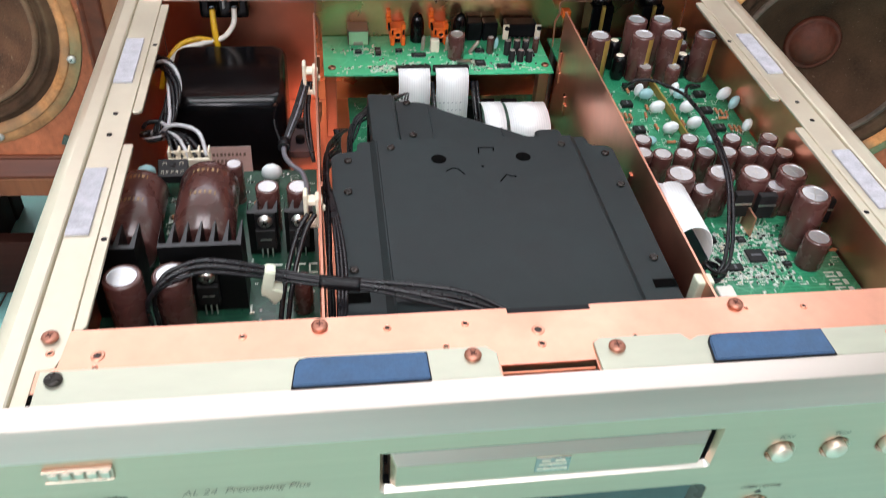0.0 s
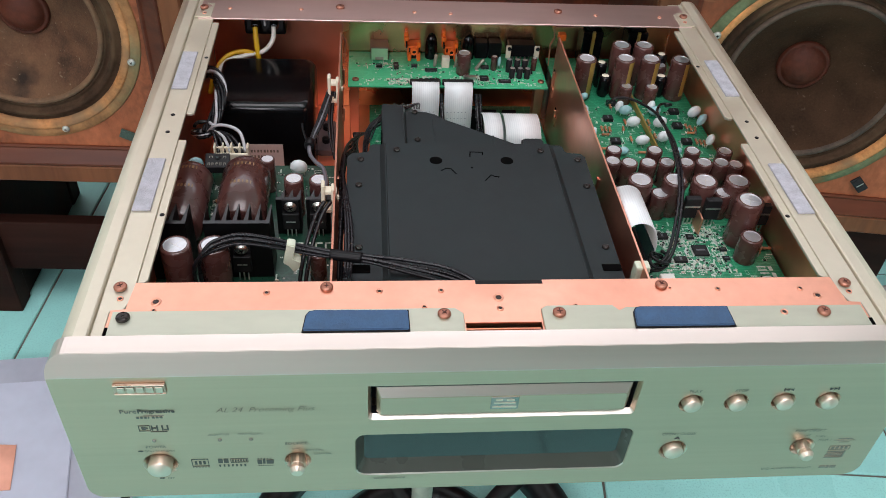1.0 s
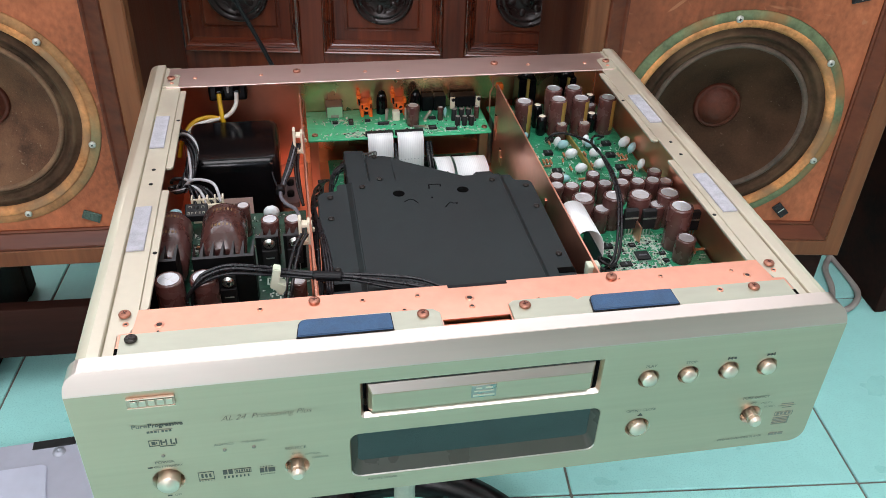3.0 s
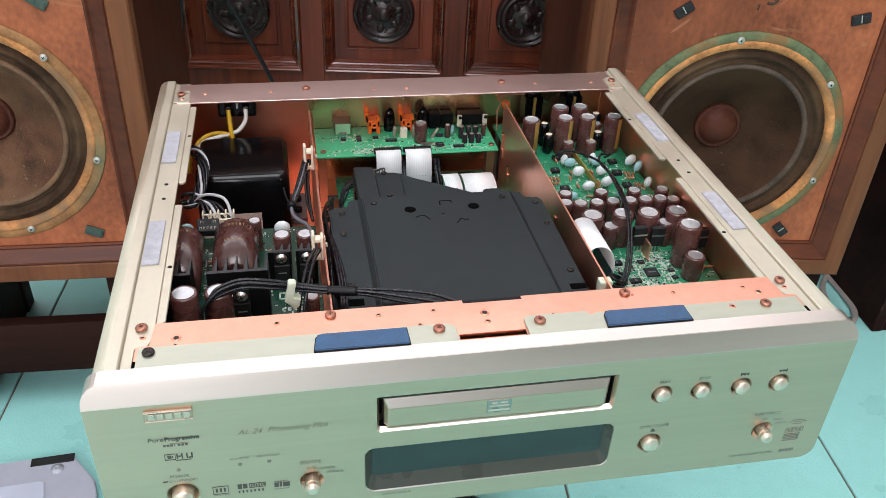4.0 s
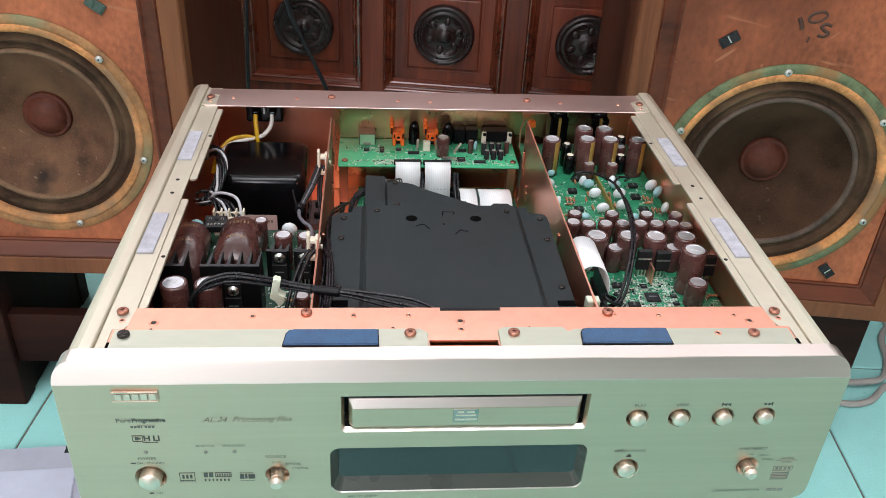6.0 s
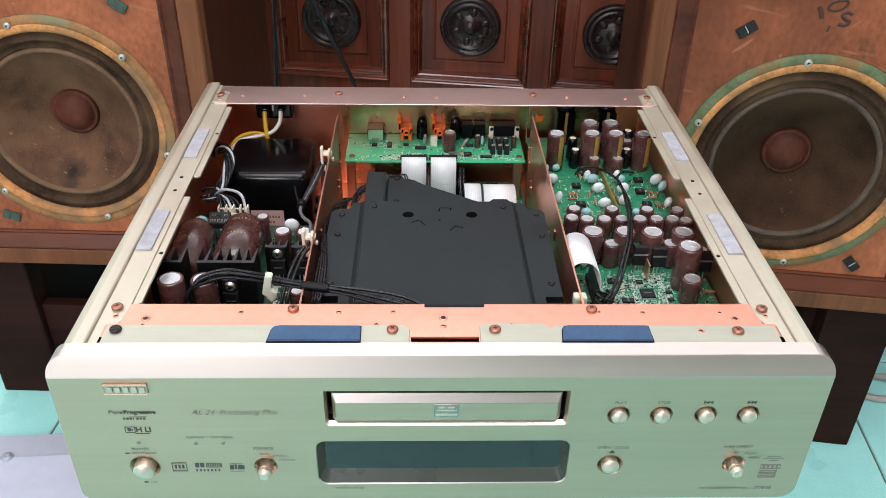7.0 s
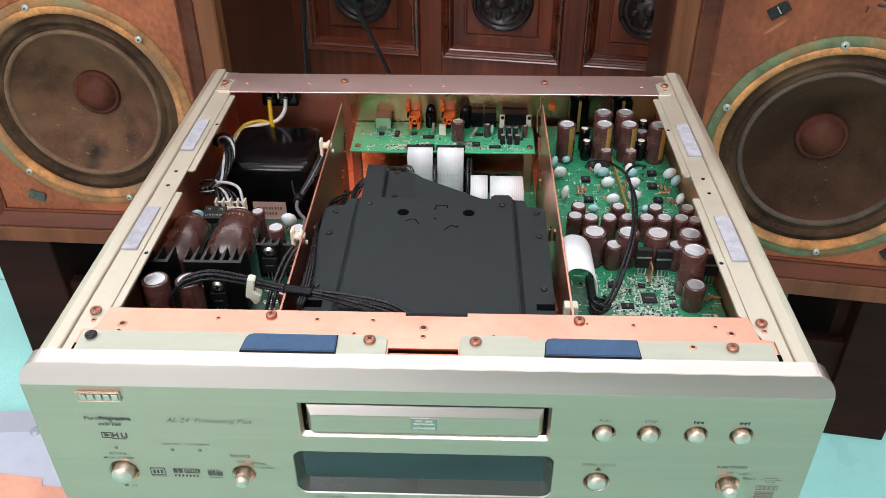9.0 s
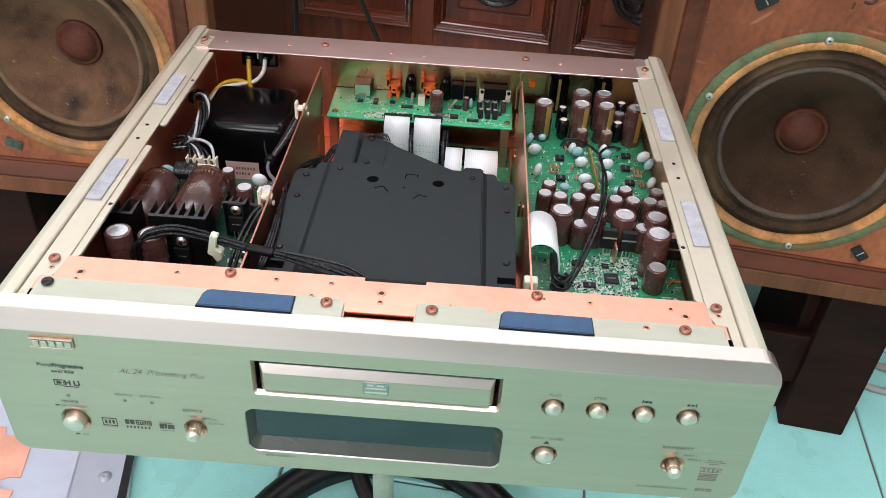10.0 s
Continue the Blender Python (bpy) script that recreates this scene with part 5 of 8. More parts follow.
def can_mesh(r, h, stripe=False):
    key = ("can", round(r, 5), round(h, 5), stripe)
    if key not in SHARED:
        bm = bmesh.new()
        lathe(bm, [(0, 0), (r * 0.96, 0), (r, r * 0.08), (r, r * 0.35), (r * 0.965, r * 0.47), (r, r * 0.6), (r, h - r * 0.14), (r * 0.955, h - r * 0.03), (r * 0.86, h), (r * 0.76, h), (r * 0.74, h - r * 0.05), (0, h - r * 0.05)], 28, None, [0, 0, 0, 0, 0, 0, 0, 0, 0, 1, 1])
        for a in (0, 90):
            box(bm, -r * 0.6, r * 0.6, -r * 0.025, r * 0.025, h - r * 0.06, h - r * 0.035, 0, 1, Matrix.Rotation(radians(a), 4, "Z"), 2)
        if stripe:
            for f in bm.faces:
                c = f.calc_center_median()
                if f.material_index == 0 and r * 0.6 < c.z < h - r * 0.1 and -82 < math.degrees(math.atan2(c.y, c.x)) < -42:
                    f.material_index = 3
        for f in bm.faces:
            f.smooth = f.material_index in (0, 3)
        SHARED[key] = mesh_of("capacitor", bm, [M_SLEEVE, M_CANTOP, M_TIN, M_GOLD])
    return SHARED[key]


def can(parent, x, y, ztop, r, zbase, stripe=False, turn=0.0):
    h = ztop - zbase
    rot = 0.0 if stripe else random.uniform(0, 3)
    part("capacitor", can_mesh(r, round(h, 4), stripe), None, parent, at=Matrix.Translation((x, y, zl(zbase))) @ Matrix.Rotation(rot, 4, "Z"))


def chip_mesh(w, d, h, pins, quad):
    key = ("chip", w, d, h, pins, quad)
    if key not in SHARED:
        bm = bmesh.new()
        box(bm, -w / 2, w / 2, -d / 2, d / 2, 0.0003, h, 0.0002, 1)
        for s in (-1, 1):
            for k in range(pins):
                t = (k + 0.5) / pins - 0.5
                box(bm, t * w * 0.94 - w * 0.25 / pins, t * w * 0.94 + w * 0.25 / pins, s * d / 2, s * (d / 2 + 0.0011), 0.0, 0.0005, 0, 1, None, 1)
                if quad:
                    box(bm, s * w / 2, s * (w / 2 + 0.0011), t * d * 0.94 - d * 0.25 / pins, t * d * 0.94 + d * 0.25 / pins, 0.0, 0.0005, 0, 1, None, 1)
        box(bm, -w * 0.3, w * 0.3, -d * 0.08, d * 0.08, h, h + 0.00004, 0, 1, None, 2)
        SHARED[key] = mesh_of("chip", bm, [M_IC, M_TIN, M_WIREGRY])
    return SHARED[key]


def chip(parent, x, y, z, w, d, h=0.0018, pins=6, quad=False, rot=0.0):
    part("chip", chip_mesh(w, d, h, pins, quad), None, parent, at=Matrix.Translation((x, y, zl(z))) @ Matrix.Rotation(radians(rot), 4, "Z"))


def film(parent, x, y, zbase, w, h, th, mt, rot):
    key = ("film", w, h, th, mt.name)
    if key not in SHARED:
        bm = bmesh.new()
        bmesh.ops.create_icosphere(bm, subdivisions=2, radius=0.5, matrix=Matrix.Diagonal((w, th, h, 1)))
        for v in bm.verts:
            v.co.z = max(v.co.z * 1.12, -h * 0.45)
            v.co.x *= 1.06
        for f in bm.faces:
            f.smooth = True
        for s in (-1, 1):
            tube(bm, [(s * w * 0.28, 0, -h * 0.4), (s * w * 0.28, 0, -h * 0.8)], 0.0003, 5, 1, 1)
        SHARED[key] = mesh_of("film_capacitor", bm, [mt, M_TIN])
    part("film_capacitor", SHARED[key], None, parent, at=Matrix.Translation((x, y, zl(zbase) + h * 0.75)) @ Matrix.Rotation(radians(rot), 4, "Z") @ Matrix.Rotation(radians(12), 4, "X"))


def resistor(parent, x, y, z, rot):
    if "resistor" not in SHARED:
        bm = bmesh.new()
        lathe(bm, [(0, -0.003), (0.0009, -0.0029), (0.0012, -0.0022), (0.0009, -0.0014), (0.0009, 0.0014), (0.0012, 0.0022), (0.0009, 0.0029), (0, 0.003)], 10, Matrix.Rotation(radians(90), 4, "Y"))
        tube(bm, [(-0.0029, 0, 0), (-0.0045, 0, 0), (-0.0046, 0, -0.0018)], 0.0003, 5, 2, 1)
        tube(bm, [(0.0029, 0, 0), (0.0045, 0, 0), (0.0046, 0, -0.0018)], 0.0003, 5, 2, 1)
        SHARED["resistor"] = mesh_of("resistor", bm, [M_RESIST, M_TIN])
    part("resistor", SHARED["resistor"], None, parent, at=Matrix.Translation((x, y, zl(z))) @ Matrix.Rotation(radians(rot), 4, "Z"))


def small_parts(parent, rects, z, count, seed, avoid=()):
    """The many tiny soldered pieces and printed outlines of a board, too small to pick apart."""
    rnd = random.Random(seed)
    bm = bmesh.new()
    for _ in range(count):
        x0, x1, y0, y1 = rnd.choice(rects)
        x, y = rnd.uniform(x0, x1), rnd.uniform(y0, y1)
        if any(abs(x - ax) < ar and abs(y - ay) < ar for ax, ay, ar in avoid):
            continue
        k = rnd.random()
        rot = rnd.choice((0, 90))
        m = Matrix.Translation((x, y, zl(z))) @ Matrix.Rotation(radians(rot), 4, "Z")
        if k < 0.40:
            w = rnd.choice((0.0016, 0.002, 0.0012))
            box(bm, -w / 2, w / 2, -w / 4, w / 4, 0, 0.0006, 0, 1, m, rnd.choice((0, 0, 4, 3)))
            for s in (-1, 1):
                box(bm, s * w / 2, s * (w / 2 + 0.0005), -w / 4, w / 4, 0, 0.0006, 0, 1, m, 2)
        elif k < 0.52:
            w, d = rnd.uniform(0.002, 0.005), rnd.uniform(0.0015, 0.003)
            t = 0.00016
            for a, b, c, e in ((-w / 2, w / 2, -d / 2, -d / 2 + t), (-w / 2, w / 2, d / 2 - t, d / 2), (-w / 2, -w / 2 + t, -d / 2, d / 2), (w / 2 - t, w / 2, -d / 2, d / 2)):
                box(bm, a, b, c, e, 0, 0.00012, 0, 1, m, 3)
        elif k < 0.85:
            n = rnd.randint(2, 5)
            for i in range(n):
                box(bm, i * 0.0011, i * 0.0011 + 0.0007, 0, 0.0010, 0, 0.00012, 0, 1, m, 3)
        else:
            lathe(bm, [(0.0009, 0), (0.0008, 0.00025), (0, 0.0004)], 8, m, [2, 2])
    ob = part("board_detail", bm, [M_IC, M_RESIST, M_TIN, M_SILK, M_CREAM], parent)
    return tagged(ob, "many tiny soldered parts and printed outlines", kind="stuff")


def wire(name, pts, r, mt, parent, label=""):
    bm = bmesh.new()
    tube(bm, [(x, y, zl(z)) for x, y, z in pts], r, 8, 8)
    return part(name, bm, mt, parent, label)


def power_section(pl):
    z = -0.056
    bm = bmesh.new()
    box(bm, -0.1960, -0.0890, 0.0060, 0.1840, zl(z - 0.0016), zl(z))
    bd = part("power_board", bm, M_PCB_DARK, pl, "dark green power supply board")
    for x, y in ((-0.190, 0.012), (-0.095, 0.012), (-0.190, 0.178), (-0.095, 0.178)):
        bm = bmesh.new()
        lathe(bm, [(0.003, -0.1055), (0.003, z - 0.0016)], 10, Matrix.Translation((x, y, ZT)))
        part("standoff", bm, M_TIN, bd)
    can(bd, -0.1755, 0.0465, -0.0120, 0.0087, z)
    can(bd, -0.1550, 0.0490, -0.0140, 0.0086, z)
    can(bd, -0.1150, 0.1285, -0.0260, 0.0064, z)
    can(bd, -0.0985, 0.1275, -0.0260, 0.0064, z)
    can(bd, -0.0972, 0.0640, -0.0345, 0.0052, z)
    can(bd, -0.1345, 0.1560, -0.0300, 0.0050, z)
    # two large capacitors lying on the board
    for x, r, y0, y1 in ((-0.1480, 0.0163, 0.092, 0.154), (-0.1850, 0.0140, 0.094, 0.154)):
        bm = bmesh.new()
        m = Matrix.Translation((x, y0, zl(z + r))) @ Matrix.Rotation(radians(-90), 4, "X")
        L = y1 - y0
        lathe(bm, [(0, 0), (r * 0.85, 0), (r, 0.001), (r, L - 0.009), (r * 0.955, L - 0.0075), (r * 0.985, L - 0.006), (r * 0.95, L - 0.003), (r * 0.8, L - 0.0005), (0, L)], 40, m)
        for row in (0.030, 0.050):
            for k in range(6):
                a = radians(90 + (k - 2.5) * 9)
                mm = m @ Matrix.Rotation(-a, 4, "Z") @ Matrix.Translation((r + 0.00008, 0, row))
                if k in (1, 3, 4):
                    box(bm, 0, 0.0001, -0.0007, 0.0007, -0.0014, 0.0014, 0, 1, mm, 1)
                else:
                    box(bm, 0, 0.0001, -0.0004, 0.0003, -0.0016, 0.0016, 0, 1, mm, 1)
        part("large_capacitor", bm, [M_SLEEVE, M_GOLDPRINT], bd, "large brown electrolytic capacitor lying down")
    # heatsinks: a comb seen from above
    for x0, x1, y0, fin, zt in ((-0.1630, -0.1245, 0.0662, 0.0185, -0.0130), (-0.1960, -0.1728, 0.0650, 0.0185, -0.0120), (-0.1252, -0.1095, 0.1075, 0.010, -0.0275), (-0.1060, -0.0910, 0.1075, 0.010, -0.0275)):
        bm = bmesh.new()
        pts = [(x0, y0), (x1, y0)]
        n = max(3, int((x1 - x0) / 0.0060))
        step = (x1 - x0) / n
        x = x1
        for k in range(n):
            pts += [(x, y0 + fin), (x - 0.0006, y0 + fin), (x - 0.0024, y0 + 0.0028), (x - step + 0.0002, y0 + 0.0028)]
            x -= step
        pts += [(x0 + 0.0001, y0 + fin), (x0, y0 + fin)]
        fs = prism(bm, pts, zl(z), zl(zt))
        # top of the comb in a lighter grey than its flanks
        fs[0].material_index = 1
        part("heatsink", bm, [M_FIN, M_FINEDGE], bd, "black finned heatsink")
    for x, y, zc in ((-0.1425, 0.0662, -0.0325), (-0.1160, 0.1075, -0.0330), (-0.0985, 0.1075, -0.0330)):
        bm = bmesh.new()
        box(bm, x - 0.0052, x + 0.0052, y - 0.0042, y - 0.0002, zl(zc - 0.016), zl(zc - 0.0035), 0.0003, 1)
        box(bm, x - 0.0052, x + 0.0052, y - 0.0018, y - 0.0002, zl(zc - 0.0035), zl(zc + 0.0065), 0.0003, 1, None, 0)
        box(bm, x - 0.0030, x + 0.0030, y - 0.0044, y - 0.0041, zl(zc - 0.010), zl(zc - 0.0092), 0, 1, None, 1)
        part("transistor", bm, [M_IC, M_TIN], bd, "power transistor screwed to its heatsink")
        for k in (-1, 0, 1):
            bm = bmesh.new()
            box(bm, x + k * 0.0027 - 0.0004, x + k * 0.0027 + 0.0004, y - 0.0026, y - 0.0020, zl(z), zl(zc - 0.016))
            part("transistor_leg", bm, M_TIN, bd)
        bm = bmesh.new()
        sm = Matrix.Translation((x, y - 0.0018, zl(zc + 0.001))) @ Matrix.Rotation(radians(90), 4, "X")
        lathe(bm, [(0.0040, 0), (0.0040, 0.0004), (0.0031, 0.0005), (0.0031, 0.0014), (0.0021, 0.0020), (0.0009, 0.0021), (0.0005, 0.0014), (0, 0.0014)], 16, sm, [0, 0, 0, 0, 0, 1, 1])
        for a in (25, 115):
            box(bm, -0.0019, 0.0019, -0.00035, 0.00035, 0.0018, 0.0022, 0, 1, sm @ Matrix.Rotation(radians(a), 4, "Z"), 1)
        part("screw", bm, [M_STEEL, M_IC], bd, "bright steel screw")
    # rectifier and connectors
    bm = bmesh.new()
    rm = Matrix.Translation((-0.1680, 0.1572, zl(-0.0318))) @ Matrix.Rotation(radians(5), 4, "Z") @ Matrix.Rotation(radians(9), 4, "X") @ Matrix.Rotation(radians(4), 4, "Y")
    box(bm, -0.0082, 0.0082, -0.0075, 0.0065, -0.0060, 0.0, 0.0008, 2, rm)
    for k in range(5):
        for dx, dy0, dy1, w in ((0, -0.0056, -0.0032, 0.0003), (0.0012 - 0.0004 * (k % 2), -0.0056 + 0.0008 * (k % 3), -0.0032, 0.0003), (0, -0.0036, -0.0032, 0.0013)):
            box(bm, -0.0064 + k * 0.0026 + dx, -0.0064 + k * 0.0026 + dx + w, dy0, dy1, 0.0, 0.0001, 0, 1, rm, 1)
    for k in (-1, 1):
        for dx in (-0.0010, 0.0008):
            box(bm, k * 0.0045 + dx, k * 0.0045 + dx + 0.0003, 0.0012, 0.0034, 0.0, 0.0001, 0, 1, rm, 1)
        box(bm, k * 0.0045 - 0.0010, k * 0.0045 + 0.0011, 0.0031, 0.0034, 0.0, 0.0001, 0, 1, rm, 1)
    lathe(bm, [(0.0019, 0.0001), (0.0017, -0.0002), (0, -0.0002)], 14, rm @ Matrix.Translation((0, 0.0016, 0.0003)))
    for sx in (-1, 1):
        for sy in (-1, 1):
            tube(bm, [rm @ Vector((sx * 0.006, sy * 0.005, -0.005)), Vector((-0.1680 + sx * 0.006, 0.1572 + sy * 0.005, zl(z)))], 0.0005, 6, 1, 2)
    part("bridge_rectifier", bm, [M_IC, M_CHOKE, M_TIN], bd, "black bridge rectifier block")
    bm = bmesh.new()
    box(bm, -0.1742, -0.1502, 0.1745, 0.1765, zl(z), zl(-0.0395), 0.0004, 1)
    box(bm, -0.1742, -0.1502, 0.1765, 0.1830, zl(z), zl(-0.0425), 0.0004, 1)
    for k in range(5):
        box(bm, -0.1742 + k * 0.0057, -0.1730 + k * 0.0057, 0.1765, 0.1830, zl(-0.0425), zl(-0.0352), 0.0003, 1)
    box(bm, -0.1742, -0.1502, 0.1815, 0.1830, zl(-0.0425), zl(-0.0385), 0.0003, 1)
    part("connector", bm, M_CREAM, bd, "cream comb-shaped plug socket")
    film(bd, -0.1150, 0.1700, z, 0.0120, 0.0120, 0.007, M_FILM_W, 0)
    film(bd, -0.1850, 0.1640, z + 0.006, 0.0110, 0.0120, 0.007, M_FILM_B, 20)
    for x, y, r in ((-0.168, 0.118, 90), (-0.166, 0.128, 90), (-0.167, 0.140, 0), (-0.128, 0.095, 90), (-0.108, 0.085, 0), (-0.122, 0.150, 0)):
        resistor(bd, x, y, z + 0.002, r)
    small_parts(bd, [(-0.172, -0.165, 0.10, 0.16), (-0.130, -0.092, 0.02, 0.10), (-0.130, -0.092, 0.13, 0.18)], z, 130, 4)
    # white printing: plain bars
    bm = bmesh.new()
    prints = [(-0.1170 + 0.0062 * k, 0.0945, 0.0046, 0.0080) for k in range(5)] + [(-0.1165 + 0.0040 * k, 0.0790, 0.0024, 0.0036) for k in range(4)] + [(-0.1120 + 0.0036 * k, 0.0700, 0.0022, 0.0034) for k in range(3)]
    for x, y, w, h in prints:
        box(bm, x - w / 2, x + w / 2, y - h / 2, y - h / 2 + 0.0012, zl(z), zl(z + 0.0001), 0, 1)
        box(bm, x - w / 2, x - w / 2 + 0.0011, y - h / 2, y + h / 2, zl(z), zl(z + 0.0001), 0, 1)
        box(bm, x - w / 2, x + w / 2, y + h / 2 - 0.0012, y + h / 2, zl(z), zl(z + 0.0001), 0, 1)
    part("board_print", bm, M_SILK, bd)
    # transformer in its black can
    bm = bmesh.new()
    pts = rounded(0.0760, 0.0760, 0.008, 5, -0.1455, 0.2700)
    loops = []
    for d, zz in ((0, -0.1050), (0, -0.0420), (0.0008, -0.0390), (0.0024, -0.0362), (0.0050, -0.0350)):
        loops.append([bm.verts.new((-0.1455 + (x + 0.1455) * (1 - d / 0.038), 0.2700 + (y - 0.2700) * (1 - d / 0.038), zl(zz))) for x, y in pts])
    n = len(pts)
    for a, b in zip(loops, loops[1:]):
        for k in range(n):
            bm.faces.new((a[k], a[(k + 1) % n], b[(k + 1) % n], b[k])).smooth = True
    bm.faces.new(loops[-1])
    tr = part("transformer", bm, M_GLOSSBLACK, pl, "transformer in a gloss black rounded can")
    bm = bmesh.new()
    box(bm, -0.1605, -0.1320, 0.2315, 0.2319, zl(-0.0930), zl(-0.0700))
    for row, count in ((-0.0762, 9), (-0.0815, 7)):
        for k in range(count):
            box(bm, -0.1572 + k * 0.0025, -0.1556 + k * 0.0025 - 0.0004 * (k % 2), 0.2313, 0.2316, zl(row - 0.0012), zl(row + 0.0012), 0, 1, None, 1)
    part("stamped_label", bm, [M_PAPER, M_INKBROWN], tr, "pale pink stamped paper label")
    bm = bmesh.new()
    prism(bm, rounded(0.0150, 0.0460, 0.003, 3, -0.1010, 0.2900), zl(-0.1052), zl(-0.1000))
    for y in (0.2800, 0.3000):
        lathe(bm, [(0.0034, 0), (0.0034, 0.0040), (0.0026, 0.0046), (0, 0.0046)], 12, Matrix.Translation((-0.1010, y, zl(-0.1000))), [1, 1, 1])
    part("transformer_foot", bm, [M_FOOTPLATE, M_BLACK], tr, "dull mauve steel foot with two dark bolts")
    # mains inlet on the back
    bm = bmesh.new()
    box(bm, -0.1665, -0.1330, 0.3290, 0.3469, zl(-0.0270), zl(-0.0065), 0.002, 2)
    for x in (-0.1565, -0.1415):
        lathe(bm, [(0.0036, 0), (0.0036, 0.009), (0.0026, 0.011), (0, 0.011)], 14, Matrix.Translation((x, 0.329, zl(-0.0120))) @ Matrix.Rotation(radians(110), 4, "X"))
    box(bm, -0.1500, -0.1480, 0.3220, 0.3290, zl(-0.0160), zl(-0.0100), 0.0003, 1, None, 1)
    part("mains_inlet", bm, [M_GLOSSBLACK, M_TIN], pl, "black mains inlet")
    for x in (-0.1565, -0.1415):
        bm = bmesh.new()
        lathe(bm, [(0.0026, 0), (0.0026, 0.007), (0.0022, 0.008), (0, 0.008)], 12, Matrix.Translation((x, 0.3190, zl(-0.0150))) @ Matrix.Rotation(radians(-68), 4, "X"))
        part("crimp_sleeve", bm, M_SLEEVEBLUE, pl, "pale blue crimp sleeve")
    wire("yellow_wire", [(-0.1565, 0.3190, -0.0150), (-0.1562, 0.3150, -0.0230), (-0.1555, 0.3120, -0.0330), (-0.1545, 0.3110, -0.0430)], 0.0021, M_WIREYEL, pl)
    wire("white_wire", [(-0.1415, 0.3180, -0.0140), (-0.1428, 0.3130, -0.0235), (-0.1510, 0.3120, -0.0330), (-0.1660, 0.3125, -0.0375), (-0.1800, 0.3050, -0.0390), (-0.1890, 0.2930, -0.0460)], 0.0019, M_WIREWHT, pl)
    wire("yellow_wire", [(-0.1560, 0.3120, -0.0360), (-0.1680, 0.3150, -0.0350), (-0.1810, 0.3100, -0.0375), (-0.1900, 0.3000, -0.0470), (-0.1950, 0.2950, -0.0630)], 0.0019, M_WIREYEL, pl)
    # wound bundle from the transformer to the board
    course = [(-0.1960, 0.2700, zl(-0.0330)), (-0.1880, 0.2640, zl(-0.0250)), (-0.1790, 0.2520, zl(-0.0230)), (-0.1745, 0.2330, zl(-0.0260)), (-0.1770, 0.2130, zl(-0.0340)), (-0.1830, 0.2000, zl(-0.0400))]
    for k, strand in enumerate(twisted(course, 8, 0.0036, 1.5)):
        bm = bmesh.new()
        tube(bm, strand, 0.00115, 8, 1)
        nm, mt = ("pale_grey_wire", M_WIREPALE) if k in (1, 5) else ("black_wire", M_WIREBLK)
        part(nm, bm, mt, pl)
    for k in range(5):
        pale = k == 2
        wire("pale_grey_wire" if pale else "black_wire", [(-0.1810, 0.2000, -0.0400), (-0.1780 + k * 0.001, 0.1950, -0.0340), (-0.1745 + k * 0.003, 0.1890, -0.0345), (-0.1712 + k * 0.0042, 0.1800, -0.0420)], 0.0012, M_WIREPALE if pale else M_WIREBLK, pl)
    wire("pale_grey_wire", [(-0.1820, 0.1990, -0.0390), (-0.1740, 0.1960, -0.0300), (-0.1640, 0.1930, -0.0285), (-0.1560, 0.1880, -0.0310), (-0.1525, 0.1800, -0.0410)], 0.0012, M_WIREPALE, pl)
    # the knot where the bundle is tied
    for k, (turn, mt) in enumerate(((0.0, M_WIREBLK), (1.1, M_WIREPALE), (2.3, M_WIREBLK), (3.4, M_WIREBLK))):
        bm = bmesh.new()
        tube(bm, [(-0.1835 + (0.0085 - 0.0008 * k) * math.cos(a * 0.9 + turn), 0.2000 + (0.0055 + 0.0006 * k) * math.sin(a * 0.9 + turn), zl(-0.0420 + 0.0011 * a + 0.0008 * k)) for a in range(8)], 0.0013, 8, 6)
        part("wire_loop", bm, mt, pl)
    return bd


